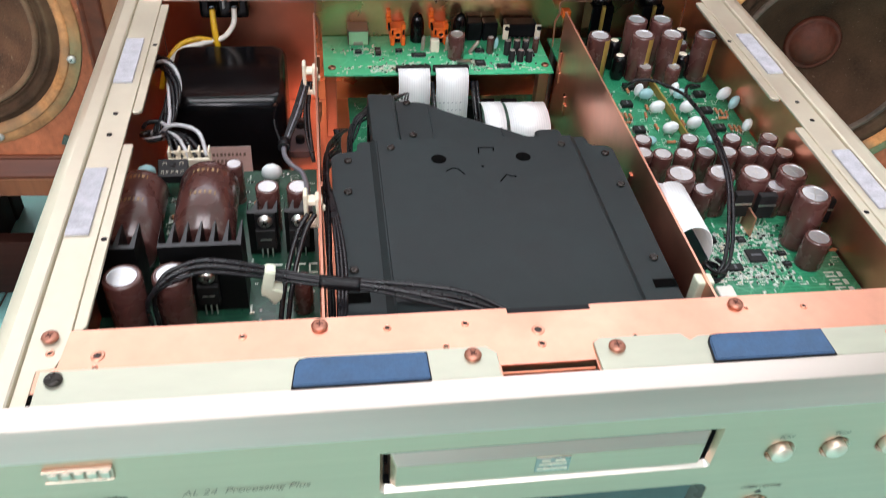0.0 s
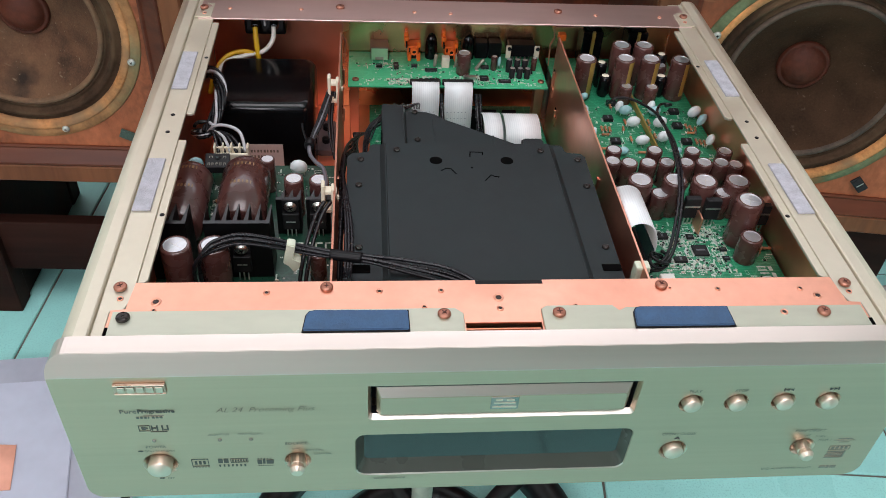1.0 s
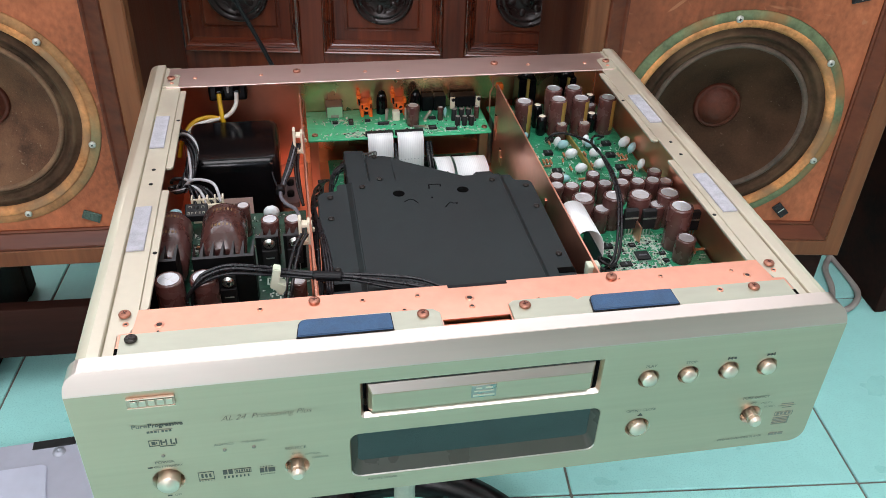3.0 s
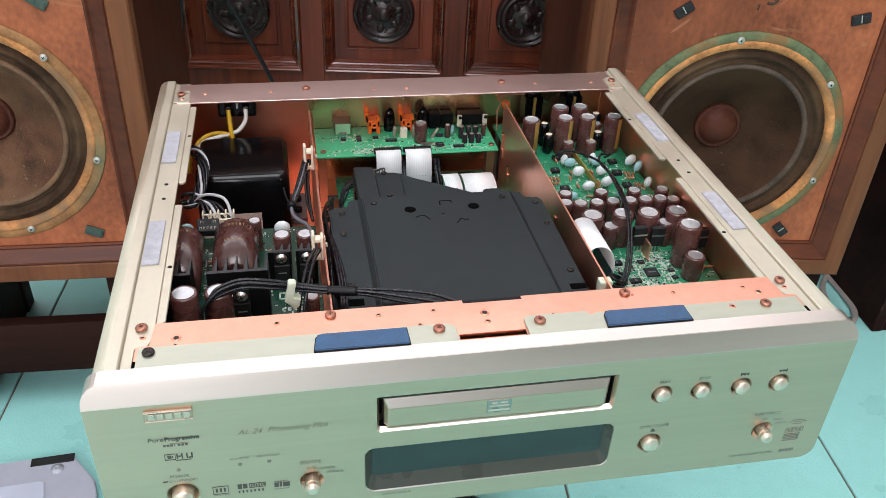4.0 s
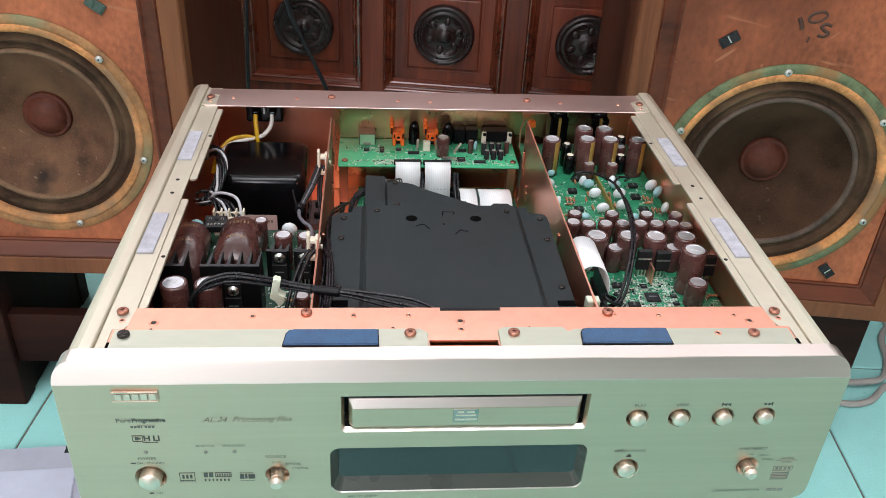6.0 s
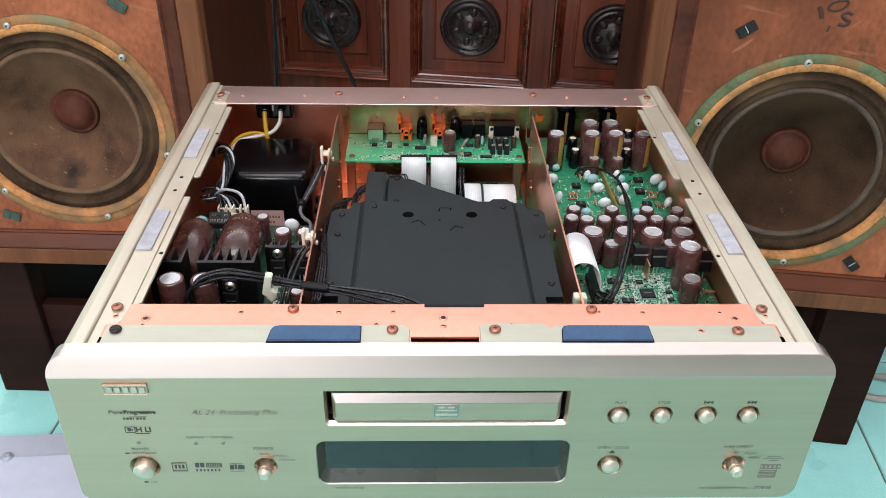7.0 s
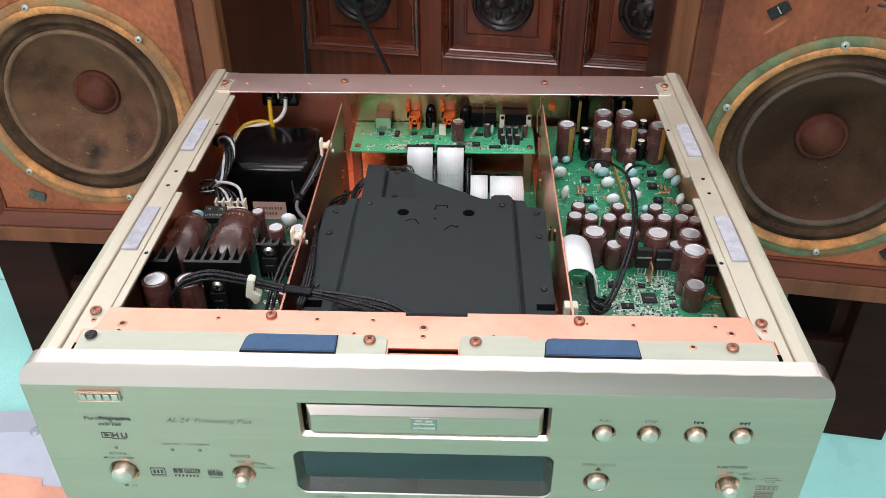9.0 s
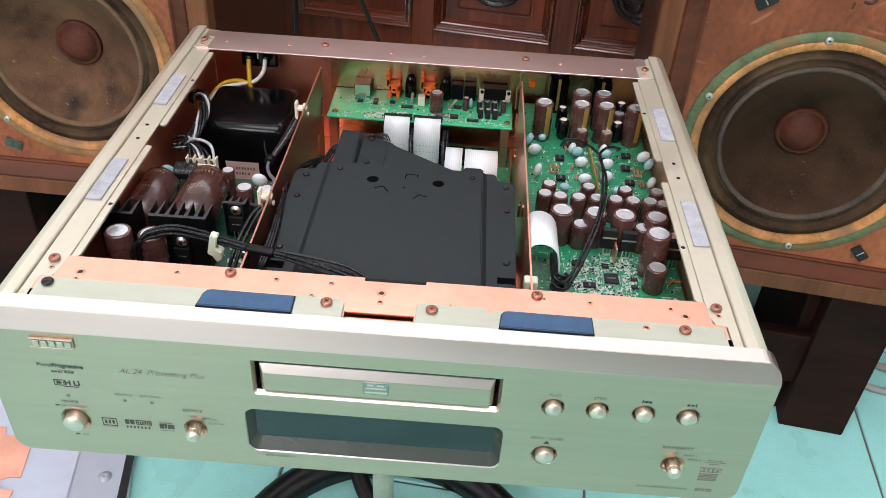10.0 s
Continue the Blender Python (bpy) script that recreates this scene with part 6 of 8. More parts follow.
def dividers(pl):
    for s, x in ((-1, -0.0868), (1, 0.0892)):
        bm = bmesh.new()
        box(bm, x - 0.0006, x + 0.0006, 0.0030, 0.2960, zl(-0.1050), zl(-0.0070))
        # left wall: left face red copper, the rest with painted shade
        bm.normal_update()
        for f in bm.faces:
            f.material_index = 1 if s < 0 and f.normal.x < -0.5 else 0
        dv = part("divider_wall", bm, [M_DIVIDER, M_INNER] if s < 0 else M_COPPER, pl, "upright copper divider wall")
        bm = bmesh.new()
        bend = [(0.022, 0), (0.0, 0), (-0.0012, 0.002), (-0.0006, 0.010), (-0.0022, 0.016), (-0.0016, 0.036), (-0.0011, 0.036), (-0.0016, 0.017), (0.0000, 0.0105), (-0.0004, 0.0022), (0.0003, 0.0009), (0.022, 0.0009)]
        prism(bm, [(s * (u if u > 0.01 else u * 1.6), v) for u, v in bend],
              -0.0008, 0.0008, Matrix.Translation((x, 0.3090, zl(-0.0045))) @ Matrix(((1, 0, 0, 0), (0, 0, 1, 0), (0, -1, 0, 0), (0, 0, 0, 1))))
        part("bent_edge", bm, M_COPPER, dv)
        for yy, zz, w, h in ((0.2875, -0.0450, 0.0040, 0.0110), (0.2640, -0.0650, 0.0040, 0.0090), (0.1520, -0.0480, 0.0040, 0.0080)):
            bm = bmesh.new()
            box(bm, x - s * 0.0010, x - s * 0.0005, yy, yy + w, zl(zz), zl(zz + h))
            part("slot", bm, M_VOID, dv)
            bm = bmesh.new()
            box(bm, x - s * 0.0026, x - s * 0.0008, yy - 0.0014, yy - 0.0002, zl(zz - 0.003), zl(zz + h), 0.0002, 1)
            part("bent_lug", bm, M_COPPER, dv)
        for k, (yy, zz) in enumerate(((0.2850, -0.0580), (0.2605, -0.0710), (0.1250, -0.0330))):
            bm = bmesh.new()
            box(bm, x - s * 0.0006 - 0.0012, x - s * 0.0006 + 0.0012, yy, yy + 0.0035, zl(zz), zl(zz + 0.009), 0.0003, 1)
            part("bent_lug", bm, M_COPPER, dv)
    # cream clips on the left wall
    for y, zz in ((0.0930, -0.0075), (0.2220, -0.0075)):
        x = -0.0866
        bm = bmesh.new()
        box(bm, x - 0.0064, x + 0.0010, y - 0.0030, y + 0.0030, zl(zz - 0.0030), zl(zz), 0.0006, 1)
        box(bm, x - 0.0084, x - 0.0062, y - 0.0034, y + 0.0034, zl(zz - 0.0130), zl(zz + 0.0042), 0.0006, 1)
        box(bm, x - 0.0024, x - 0.0004, y - 0.0038, y + 0.0032, zl(zz - 0.0170), zl(zz + 0.0020), 0.0006, 1)
        box(bm, x - 0.0064, x - 0.0022, y - 0.0032, y + 0.0026, zl(zz - 0.0170), zl(zz - 0.0138), 0.0006, 1)
        box(bm, x - 0.0064, x - 0.0044, y - 0.0030, y + 0.0026, zl(zz - 0.0170), zl(zz - 0.0120), 0.0005, 1)
        box(bm, x + 0.0006, x + 0.0024, y - 0.0014, y + 0.0014, zl(zz - 0.0080), zl(zz - 0.0052), 0.0005, 1)
        part("wire_clip", bm, M_CREAM, pl, "cream nylon wire clip")
    # milky clip at the front of the right wall and the tie on the bundle
    bm = bmesh.new()
    box(bm, 0.0850, 0.0935, 0.0200, 0.0270, zl(-0.0300), zl(-0.0085), 0.001, 2)
    box(bm, 0.0880, 0.0960, 0.0190, 0.0280, zl(-0.0300), zl(-0.0220), 0.001, 2)
    part("wire_clip", bm, M_TIE, pl, "milky nylon wire clip")
    m = Matrix.Translation((-0.1095, 0.0370, zl(-0.0110))) @ Matrix.Rotation(radians(12), 4, "Y")
    bm = bmesh.new()
    prism(bm, [(-0.0038, -0.0062), (-0.0010, -0.0068), (0.0030, -0.0112), (0.0056, -0.0078), (0.0056, -0.0024), (0.0012, -0.0012), (0.0008, 0.0086), (-0.0038, 0.0086)], -0.0032, 0.0032, m @ Matrix.Rotation(radians(90), 4, "X"))
    bmesh.ops.bevel(bm, geom=list(bm.edges), offset=0.0006, segments=2, affect="EDGES")
    part("cable_tie", bm, M_TIE, pl, "milky nylon tie holding the wires")
    # long bundle from the power board across to the front of the drive
    for k in range(4):
        oy, oz = (k % 2) * 0.0026 - 0.0013, (k // 2) * 0.0026 - 0.0013
        mt = M_WIREBLK
        wire("black_wire", [(-0.1640 + oy, 0.0420, -0.0500), (-0.1640 + oy, 0.0400 + oy, -0.0240), (-0.1590 + oz, 0.0420 + oy * 1.5, -0.0140 + oz * 1.6), (-0.1500, 0.0455 + oy * 1.5, -0.0105 + oz * 1.4), (-0.1380, 0.0475 + oy * 1.4, -0.0090 + oz * 1.4), (-0.1190, 0.0430 + oy * 1.3, -0.0085 + oz * 1.2), (-0.1060, 0.0370 + oy, -0.0070 + oz), (-0.0860, 0.0315 + oy, -0.0070 + oz * 0.8), (-0.0655, 0.0280 + oy, -0.0075 + oz * 0.9),
                        (-0.0450, 0.0235 + oy * 2.2, -0.0090 + oz * 1.5), (-0.0200, 0.0165 + oy * 3.0, -0.0110 + oz * 1.5), (0.0060, 0.0060 + oy, -0.0170)], 0.00112, mt, pl)
    bm = bmesh.new()
    tube(bm, [(-0.0880, 0.0318, zl(-0.0070)), (-0.0790, 0.0302, zl(-0.0071)), (-0.0700, 0.0288, zl(-0.0074))], 0.0032, 10, 4)
    part("shrink_sleeve", bm, M_BLACK, pl)
    # pairs that run down from the clips
    for k in range(2):
        o = k * 0.0036
        mt, nm = M_WIREBLK, "black_wire"
        wire(nm, [(-0.0930 + o, 0.0880, -0.0140), (-0.0980 + o, 0.0800, -0.0180), (-0.1030 + o, 0.0640, -0.0260), (-0.1060 + o, 0.0520, -0.0350), (-0.1090 + o, 0.0400, -0.0520)], 0.0013, mt, pl)
    for k in range(5):
        o = k * 0.0016
        pale = k == 2
        wire("grey_wire" if pale else "black_wire", [(-0.0945 + o * 0.4, 0.2230, -0.0150 - o * 0.5), (-0.0975 + o * 0.6, 0.2120, -0.0190 - o * 0.3), (-0.1020 + o * 0.7, 0.1960, -0.0250), (-0.1058 + o * 0.5, 0.1820, -0.0290), (-0.1070 + o * 0.3, 0.1720, -0.0310)], 0.0009, M_WIREGRY if pale else M_WIREBLK, pl)
    for k in range(2):
        wire("black_wire", [(-0.0920 + k * 0.002, 0.2230, -0.0170), (-0.0945 + k * 0.002, 0.2160, -0.0330), (-0.0940 + k * 0.002, 0.2080, -0.0480), (-0.0905, 0.2000, -0.0620)], 0.0012, M_WIREBLK, pl)
    wire("grey_wire", [(-0.1070, 0.1740, -0.0305), (-0.1062, 0.1640, -0.0315), (-0.1020, 0.1540, -0.0310), (-0.0965, 0.1440, -0.0290), (-0.0940, 0.1280, -0.0260), (-0.0936, 0.1100, -0.0220), (-0.0930, 0.0950, -0.0170)], 0.0014, M_WIREGRY, pl)
    bm = bmesh.new()
    tube(bm, [(-0.1066, 0.1775, zl(-0.0300)), (-0.1070, 0.1715, zl(-0.0309))], 0.0036, 10, 2)
    tube(bm, [(-0.1085, 0.1745, zl(-0.0290)), (-0.1110, 0.1790, zl(-0.0230)), (-0.1120, 0.1830, zl(-0.0190))], 0.0008, 6, 3)
    part("cable_tie", bm, M_BLACK, pl, "black cable tie with its tail left on")


def disc_drive(pl):
    zs, zc = -0.0180, -0.0150
    bm = bmesh.new()
    outline = [(-0.0800, 0.0040), (0.0810, 0.0040), (0.0818, 0.1440), (0.0795, 0.1472), (0.0705, 0.1485), (0.0690, 0.1505), (0.0682, 0.1562), (0.0660, 0.1575), (-0.0632, 0.1575), (-0.0650, 0.1560), (-0.0656, 0.1500), (-0.0672, 0.1482), (-0.0770, 0.1470), (-0.0800, 0.1430)]
    prism(bm, outline, zl(-0.0880), zl(zs))
    bmesh.ops.bevel(bm, geom=[e for e in bm.edges if all(v.co.z > zl(zs) - 0.0001 for v in e.verts)], offset=0.0012, segments=2, affect="EDGES")
    dr = part("disc_drive", bm, M_BLACKCOVER, pl, "matt black painted disc drive cover")
    bm = bmesh.new()
    base = [bm.verts.new((x, y, zl(zs - 0.0005))) for x, y in ((-0.0592, 0.0050), (0.0628, 0.0050), (0.0616, 0.1556), (-0.0588, 0.1556))]
    lid = [bm.verts.new((x, y, zl(zc))) for x, y in ((-0.0550, 0.0050), (0.0588, 0.0050), (0.0576, 0.1540), (-0.0546, 0.1540))]
    bm.faces.new(lid)
    bm.faces.new(base[::-1])
    for k in range(4):
        bm.faces.new((base[k], base[(k + 1) % 4], lid[(k + 1) % 4], lid[k]))
    bmesh.ops.bevel(bm, geom=[e for e in bm.edges if abs(e.verts[0].co.z - e.verts[1].co.z) < 0.0001], offset=0.0006, segments=2, affect="EDGES")
    cutters = []
    for x, y in ((-0.0215, 0.1335), (0.0260, 0.1335)):
        c = bmesh.new()
        lathe(c, [(0, -0.03), (0.0042, -0.03), (0.0042, 0.03), (0, 0.03)], 24, Matrix.Translation((x, y, zl(zc))))
        bmesh.ops.recalc_face_normals(c, faces=c.faces)
        cutters.append(c)
    part("raised_middle", cut(bm, cutters), M_BLACKCOVER, dr)
    for x, y in ((-0.0215, 0.1335), (0.0260, 0.1335)):
        bm = bmesh.new()
        lathe(bm, [(0.0043, 0.00005), (0.0041, 0.0001), (0, 0.0001)], 24, Matrix.Translation((x, y, zl(zc))))
        part("hole", bm, M_VOID, dr)
    # pressed marks: two angles and a bracket
    for pts in ([(-0.0187, 0.1222), (-0.0152, 0.1248), (-0.0122, 0.1242), (-0.0092, 0.1188)], [(0.0092, 0.1115), (0.0136, 0.1175), (0.0160, 0.1158), (0.0184, 0.1160), (0.0180, 0.1148)], [(0.0015, 0.1378), (0.0022, 0.1435), (0.0106, 0.1432), (0.0103, 0.1400)]):
        bm = bmesh.new()
        for (ax, ay), (bx, by) in zip(pts, pts[1:]):
            d = Vector((bx - ax, by - ay, 0))
            m = Matrix.Translation(((ax + bx) / 2, (ay + by) / 2, zl(zc))) @ Matrix.Rotation(math.atan2(d.y, d.x), 4, "Z")
            box(bm, -d.length / 2 - 0.0003, d.length / 2 + 0.0003, -0.00045, 0.00045, -0.0003, 0.00006, 0, 1, m)
        part("pressed_mark", bm, M_VOID, dr)
    bm = bmesh.new()
    lathe(bm, [(0.0009, -0.0002), (0.0009, 0.00006), (0, 0.00006)], 10, Matrix.Translation((0.0018, 0.1256, zl(zc))))
    part("pin_hole", bm, M_VOID, dr)
    for x, y, zz in ((-0.0710, 0.1380, zs), (0.0754, 0.1385, zs), (-0.0720, 0.0495, zs), (0.0750, 0.0490, zs), (-0.0470, 0.1450, zc), (0.0505, 0.1445, zc), (-0.0722, 0.1100, zs), (0.0758, 0.1090, zs)):
        screw_at(dr, x, y, zl(zz), M_SCREW_DARK, 0.0021)
    bm = bmesh.new()
    box(bm, 0.0692, 0.0806, 0.0280, 0.0338, zl(zs), zl(zs + 0.0005), 0.0002, 1)
    part("corner_slot", bm, M_VOID, dr)
    bm = bmesh.new()
    box(bm, -0.0778, -0.0655, 0.0277, 0.0346, zl(zs), zl(zs + 0.0005), 0.0002, 1)
    part("corner_slot", bm, M_VOID, dr)
    # lower rear plate: a sloping tail behind the top, with a ribbed left edge and a tab
    zr = -0.0258
    bm = bmesh.new()
    prism(bm, [(-0.0560, 0.1400), (0.0590, 0.1400), (0.0590, 0.1755), (0.0570, 0.1775), (0.0450, 0.1775), (0.0432, 0.1755), (0.0425, 0.1685), (0.0372, 0.1712), (-0.0095, 0.2015), (-0.0160, 0.2080), (-0.0230, 0.2112), (-0.0560, 0.2150)], zl(-0.0900), zl(zr))
    bmesh.ops.bevel(bm, geom=[e for e in bm.edges if all(v.co.z > zl(zr - 0.0001) for v in e.verts)], offset=0.0014, segments=2, affect="EDGES")
    part("rear_plate", bm, M_BLACKCOVER, dr)
    bm = bmesh.new()
    lo = [bm.verts.new((x, y, zl(zr - 0.0004))) for x, y in ((-0.0558, 0.142), (-0.0383, 0.142), (-0.0383, 0.2130), (-0.0558, 0.2145))]
    hi = [bm.verts.new((x, y, zl(zr + 0.0050))) for x, y in ((-0.0558, 0.142), (-0.0405, 0.142), (-0.0405, 0.2120), (-0.0558, 0.2135))]
    bm.faces.new(hi)
    for k in range(4):
        bm.faces.new((lo[k], lo[(k + 1) % 4], hi[(k + 1) % 4], hi[k]))
    bmesh.ops.recalc_face_normals(bm, faces=bm.faces)
    bmesh.ops.bevel(bm, geom=list(bm.edges), offset=0.0007, segments=2, affect="EDGES")
    part("raised_edge", bm, M_BLACKCOVER, dr)
    # pressed crease across the tail
    for outline in ([(-0.0192, 0.1500), (-0.0184, 0.1500), (-0.0176, 0.2050), (-0.0190, 0.2056)], [(0.0225, 0.1500), (0.0232, 0.1500), (0.0236, 0.1785), (0.0226, 0.1788)]):
        bm = bmesh.new()
        prism(bm, outline, zl(zr), zl(zr + 0.0007))
        part("pressed_crease", bm, M_BLACKCOVER, dr)
    # slots in the left flank of the tail
    for y0 in (0.160, 0.183):
        bm = bmesh.new()
        box(bm, -0.0567, -0.0558, y0, y0 + 0.014, zl(-0.0400), zl(-0.0330), 0.0002, 1)
        part("flank_slot", bm, M_VOID, dr)
    for x, y in ((-0.0316, 0.2090), (-0.0312, 0.1735)):
        screw_at(dr, x, y, zl(zr), M_SCREW_DARK, 0.0022)
    # board beneath, with two white ribbon loops and a bunch of thin black wires
    bm = bmesh.new()
    box(bm, -0.0640, 0.0870, 0.1600, 0.3300, zl(-0.0956), zl(-0.0940))
    lb = part("lower_board", bm, M_PCB, pl, "green circuit board under the drive")
    small_parts(lb, [(0.02, 0.085, 0.20, 0.32), (-0.06, -0.03, 0.26, 0.32)], -0.0940, 90, 9)
    for x0, x1, y in ((0.0272, 0.0420, 0.2570), (0.0442, 0.0727, 0.2560)):
        bm = bmesh.new()
        sheet(bm, [(y - 0.022, zl(-0.0790)), (y - 0.021, zl(-0.0670)), (y - 0.015, zl(-0.0612)), (y - 0.004, zl(-0.0590)), (y + 0.006, zl(-0.0600)), (y + 0.014, zl(-0.0650)), (y + 0.018, zl(-0.0760)), (y + 0.018, zl(-0.0930))], x0, x1, 0.0005, 0, True)
        part("ribbon_cable", bm, M_FFC, pl, "looped white ribbon cable")
    for x0, x1 in ((0.0180, 0.0450), (0.0500, 0.0620)):
        bm = bmesh.new()
        box(bm, x0, x1, 0.2900, 0.2990, zl(-0.0940), zl(-0.0780), 0.0005, 1)
        part("connector", bm, M_BLACK, lb)
    rnd = random.Random(3)
    for k in range(16):
        o, q = rnd.uniform(-0.003, 0.003), rnd.uniform(-0.002, 0.002)
        wire("thin_black_wire", [(-0.0520 + k * 0.0019, 0.2750 + o, -0.0640), (-0.0530 + k * 0.0017 + q, 0.2520 + q * 2, -0.0475 + o), (-0.0545 + k * 0.0012, 0.2310 + q, -0.0385 + o), (-0.0590 + k * 0.0006, 0.2180 + o, -0.0365 + q), (-0.0650 + q, 0.2030 + o, -0.0390 + o),
                               (-0.0690 + o * 0.6, 0.1850, -0.0470 + o), (-0.0705 + q, 0.1650, -0.0520 + o)], 0.0007, M_WIREBLK, pl)
    for k in range(6):
        wire("black_wire", [(-0.0690 - k * 0.0015, 0.2150, -0.0480), (-0.0780 + k * 0.0008, 0.1900, -0.0380 - k * 0.003), (-0.0822 - 0.0012 * (k % 2), 0.1600, -0.0290 - k * 0.0024), (-0.0826 - 0.0014 * (k % 2), 0.1000, -0.0225 - k * 0.003), (-0.0824 - 0.0014 * ((k + 1) % 2), 0.0400, -0.0270 - k * 0.0026), (-0.0830, 0.0080, -0.0400)], 0.0011, M_WIREBLK, pl)
    for k in range(3):
        wire("black_wire", [(-0.0828, 0.1300, -0.0200 - k * 0.002), (-0.0815 + k * 0.0008, 0.1000, -0.0165), (-0.0800 + k * 0.0016, 0.0700, -0.0150), (-0.0795 + k * 0.0018, 0.0450, -0.0152), (-0.0800 + k * 0.0014, 0.0220, -0.0158), (-0.0805, 0.0060, -0.0200)], 0.0010, M_WIREBLK, pl)
    for x, r in ((-0.0048, 0.0016), (0.0245, 0.0018), (0.0275, 0.0014)):
        wire("black_cable", [(x, 0.2860, -0.0560), (x, 0.2720, -0.0640), (x + 0.001, 0.2600, -0.0760), (x + 0.002, 0.2480, -0.0930)], r, M_WIREBLK, pl)
    return dr


def video_section(pl):
    z = -0.0500
    bm = bmesh.new()
    box(bm, -0.0818, 0.0848, 0.2880, 0.3460, zl(z - 0.0016), zl(z), 0.0002, 1)
    bd = part("video_board", bm, M_PCB_LIGHT, pl, "light green video output board")
    for x, y in ((-0.0757, 0.2975), (0.0801, 0.2975)):
        screw_at(bd, x, y, zl(z), M_SCREW, 0.0026)
    for x in (-0.0770, 0.0790):
        bm = bmesh.new()
        box(bm, x - 0.004, x + 0.004, 0.2930, 0.3020, zl(-0.1050), zl(z - 0.0016), 0.0005, 1)
        part("bracket", bm, M_COPPER, bd)
    # ribbons with their sockets
    for x0, x1 in ((-0.0300, -0.0064), (-0.0032, 0.0212)):
        bm = bmesh.new()
        box(bm, x0 - 0.0008, x1 + 0.0008, 0.2895, 0.2940, zl(z), zl(z + 0.0040), 0.0004, 1)
        part("ribbon_socket", bm, M_IC, bd)
        bm = bmesh.new()
        sheet(bm, [(0.2905, zl(z + 0.0030)), (0.2875, zl(z + 0.0036)), (0.2835, zl(z + 0.0020)), (0.2805, zl(z - 0.003)), (0.2785, zl(z - 0.011)), (0.2772, zl(z - 0.022)), (0.2765, zl(-0.0940))], x0 + 0.0005, x1 - 0.0005, 0.0004, 0, True)
        for k in range(6):
            for j in range(4):
                box(bm, x0 + 0.003 + k * 0.003, x0 + 0.004 + k * 0.003, 0.2761 + 0.0003 * j, 0.2782 + 0.0003 * j - 0.0005, zl(z - 0.036 + 0.006 * j), zl(z - 0.0355 + 0.006 * j), 0, 1, None, 1)
        part("ribbon_cable", bm, [M_FFC, M_FFCINK], pl, "white flat ribbon cable from the video board")
    can(bd, 0.0150, 0.3110, -0.0308, 0.0061, z)
    for x, y, h in ((0.0560, 0.3045, 0.0092), (0.0625, 0.3045, 0.0092), (0.0690, 0.3040, 0.0092), (0.0545, 0.3150, 0.0115), (0.0615, 0.3150, 0.0115), (0.0680, 0.3145, 0.0115)):
        key = ("blackcan", h)
        if key not in SHARED:
            bm = bmesh.new()
            lathe(bm, [(0.0025, 0), (0.0025, h - 0.0007), (0.0021, h), (0.0016, h - 0.0002), (0, h - 0.0002)], 14, None, [0, 0, 1, 1])
            for a in (-62, -118):
                box(bm, 0.00245, 0.00258, -0.00045, 0.00045, 0.0006, h - 0.0010, 0, 1, Matrix.Rotation(radians(a), 4, "Z"), 2)
            SHARED[key] = mesh_of("small_capacitor", bm, [M_IC, M_CANTOP, M_WIREPALE])
        part("small_capacitor", SHARED[key], None, bd, at=Matrix.Translation((x, y, zl(z))) @ Matrix.Rotation(x * 30, 4, "Z"))
    can(bd, 0.0420, 0.3180, -0.0375, 0.0027, z)
    can(bd, 0.0765, 0.3180, -0.0385, 0.0024, z)
    film(bd, 0.0465, 0.3180, z, 0.003, 0.010, 0.003, M_FILM_B, 0)
    # square digital socket
    bm = bmesh.new()
    box(bm, -0.0630, -0.0477, 0.3310, 0.3469, zl(z), zl(z + 0.0118), 0.0006, 1)
    box(bm, -0.0575, -0.0532, 0.3306, 0.3311, zl(z + 0.0008), zl(z + 0.0030), 0, 1, None, 1)
    sq = part("square_socket", bm, [M_GREENBOX, M_BLACK], bd, "dull metal square socket")
    bm = bmesh.new()
    box(bm, -0.0624, -0.0483, 0.3304, 0.3309, zl(z + 0.0006), zl(z + 0.0112), 0.0002, 1)
    box(bm, -0.0590, -0.0520, 0.3299, 0.3304, zl(z + 0.0006), zl(z + 0.0034), 0.0002, 1, None, 1)
    part("socket_face", bm, [M_GREENFACE, M_CHOKE], sq, "pale green socket face")
    # orange and black phono sockets
    for x in (-0.0262, 0.0060):
        bm = bmesh.new()
        box(bm, x - 0.0052, x + 0.0060, 0.3340, 0.3460, zl(z), zl(z + 0.0120), 0.0008, 2)
        box(bm, x - 0.0075, x - 0.0045, 0.3400, 0.3460, zl(z + 0.0080), zl(z + 0.0230), 0.0008, 2)
        box(bm, x - 0.0080, x - 0.0040, 0.3370, 0.3460, zl(z + 0.0150), zl(z + 0.0185), 0.0006, 1)
        box(bm, x + 0.0030, x + 0.0062, 0.3330, 0.3400, zl(z + 0.0110), zl(z + 0.0155), 0.0006, 1)
        box(bm, x - 0.0050, x - 0.0022, 0.3295, 0.3345, zl(z), zl(z + 0.0070), 0.0005, 1)
        box(bm, x + 0.0028, x + 0.0058, 0.3295, 0.3345, zl(z), zl(z + 0.0070), 0.0005, 1)
        lathe(bm, [(0.0030, 0), (0.0030, 0.004), (0.0018, 0.0045), (0.0016, 0.003), (0, 0.003)], 16, Matrix.Translation((x + 0.0004, 0.3340, zl(z + 0.0085))) @ Matrix.Rotation(radians(90), 4, "X"), [0, 0, 0, 1])
        box(bm, x - 0.0016, x + 0.0022, 0.3332, 0.3342, zl(z + 0.001), zl(z + 0.004), 0, 1, None, 1)
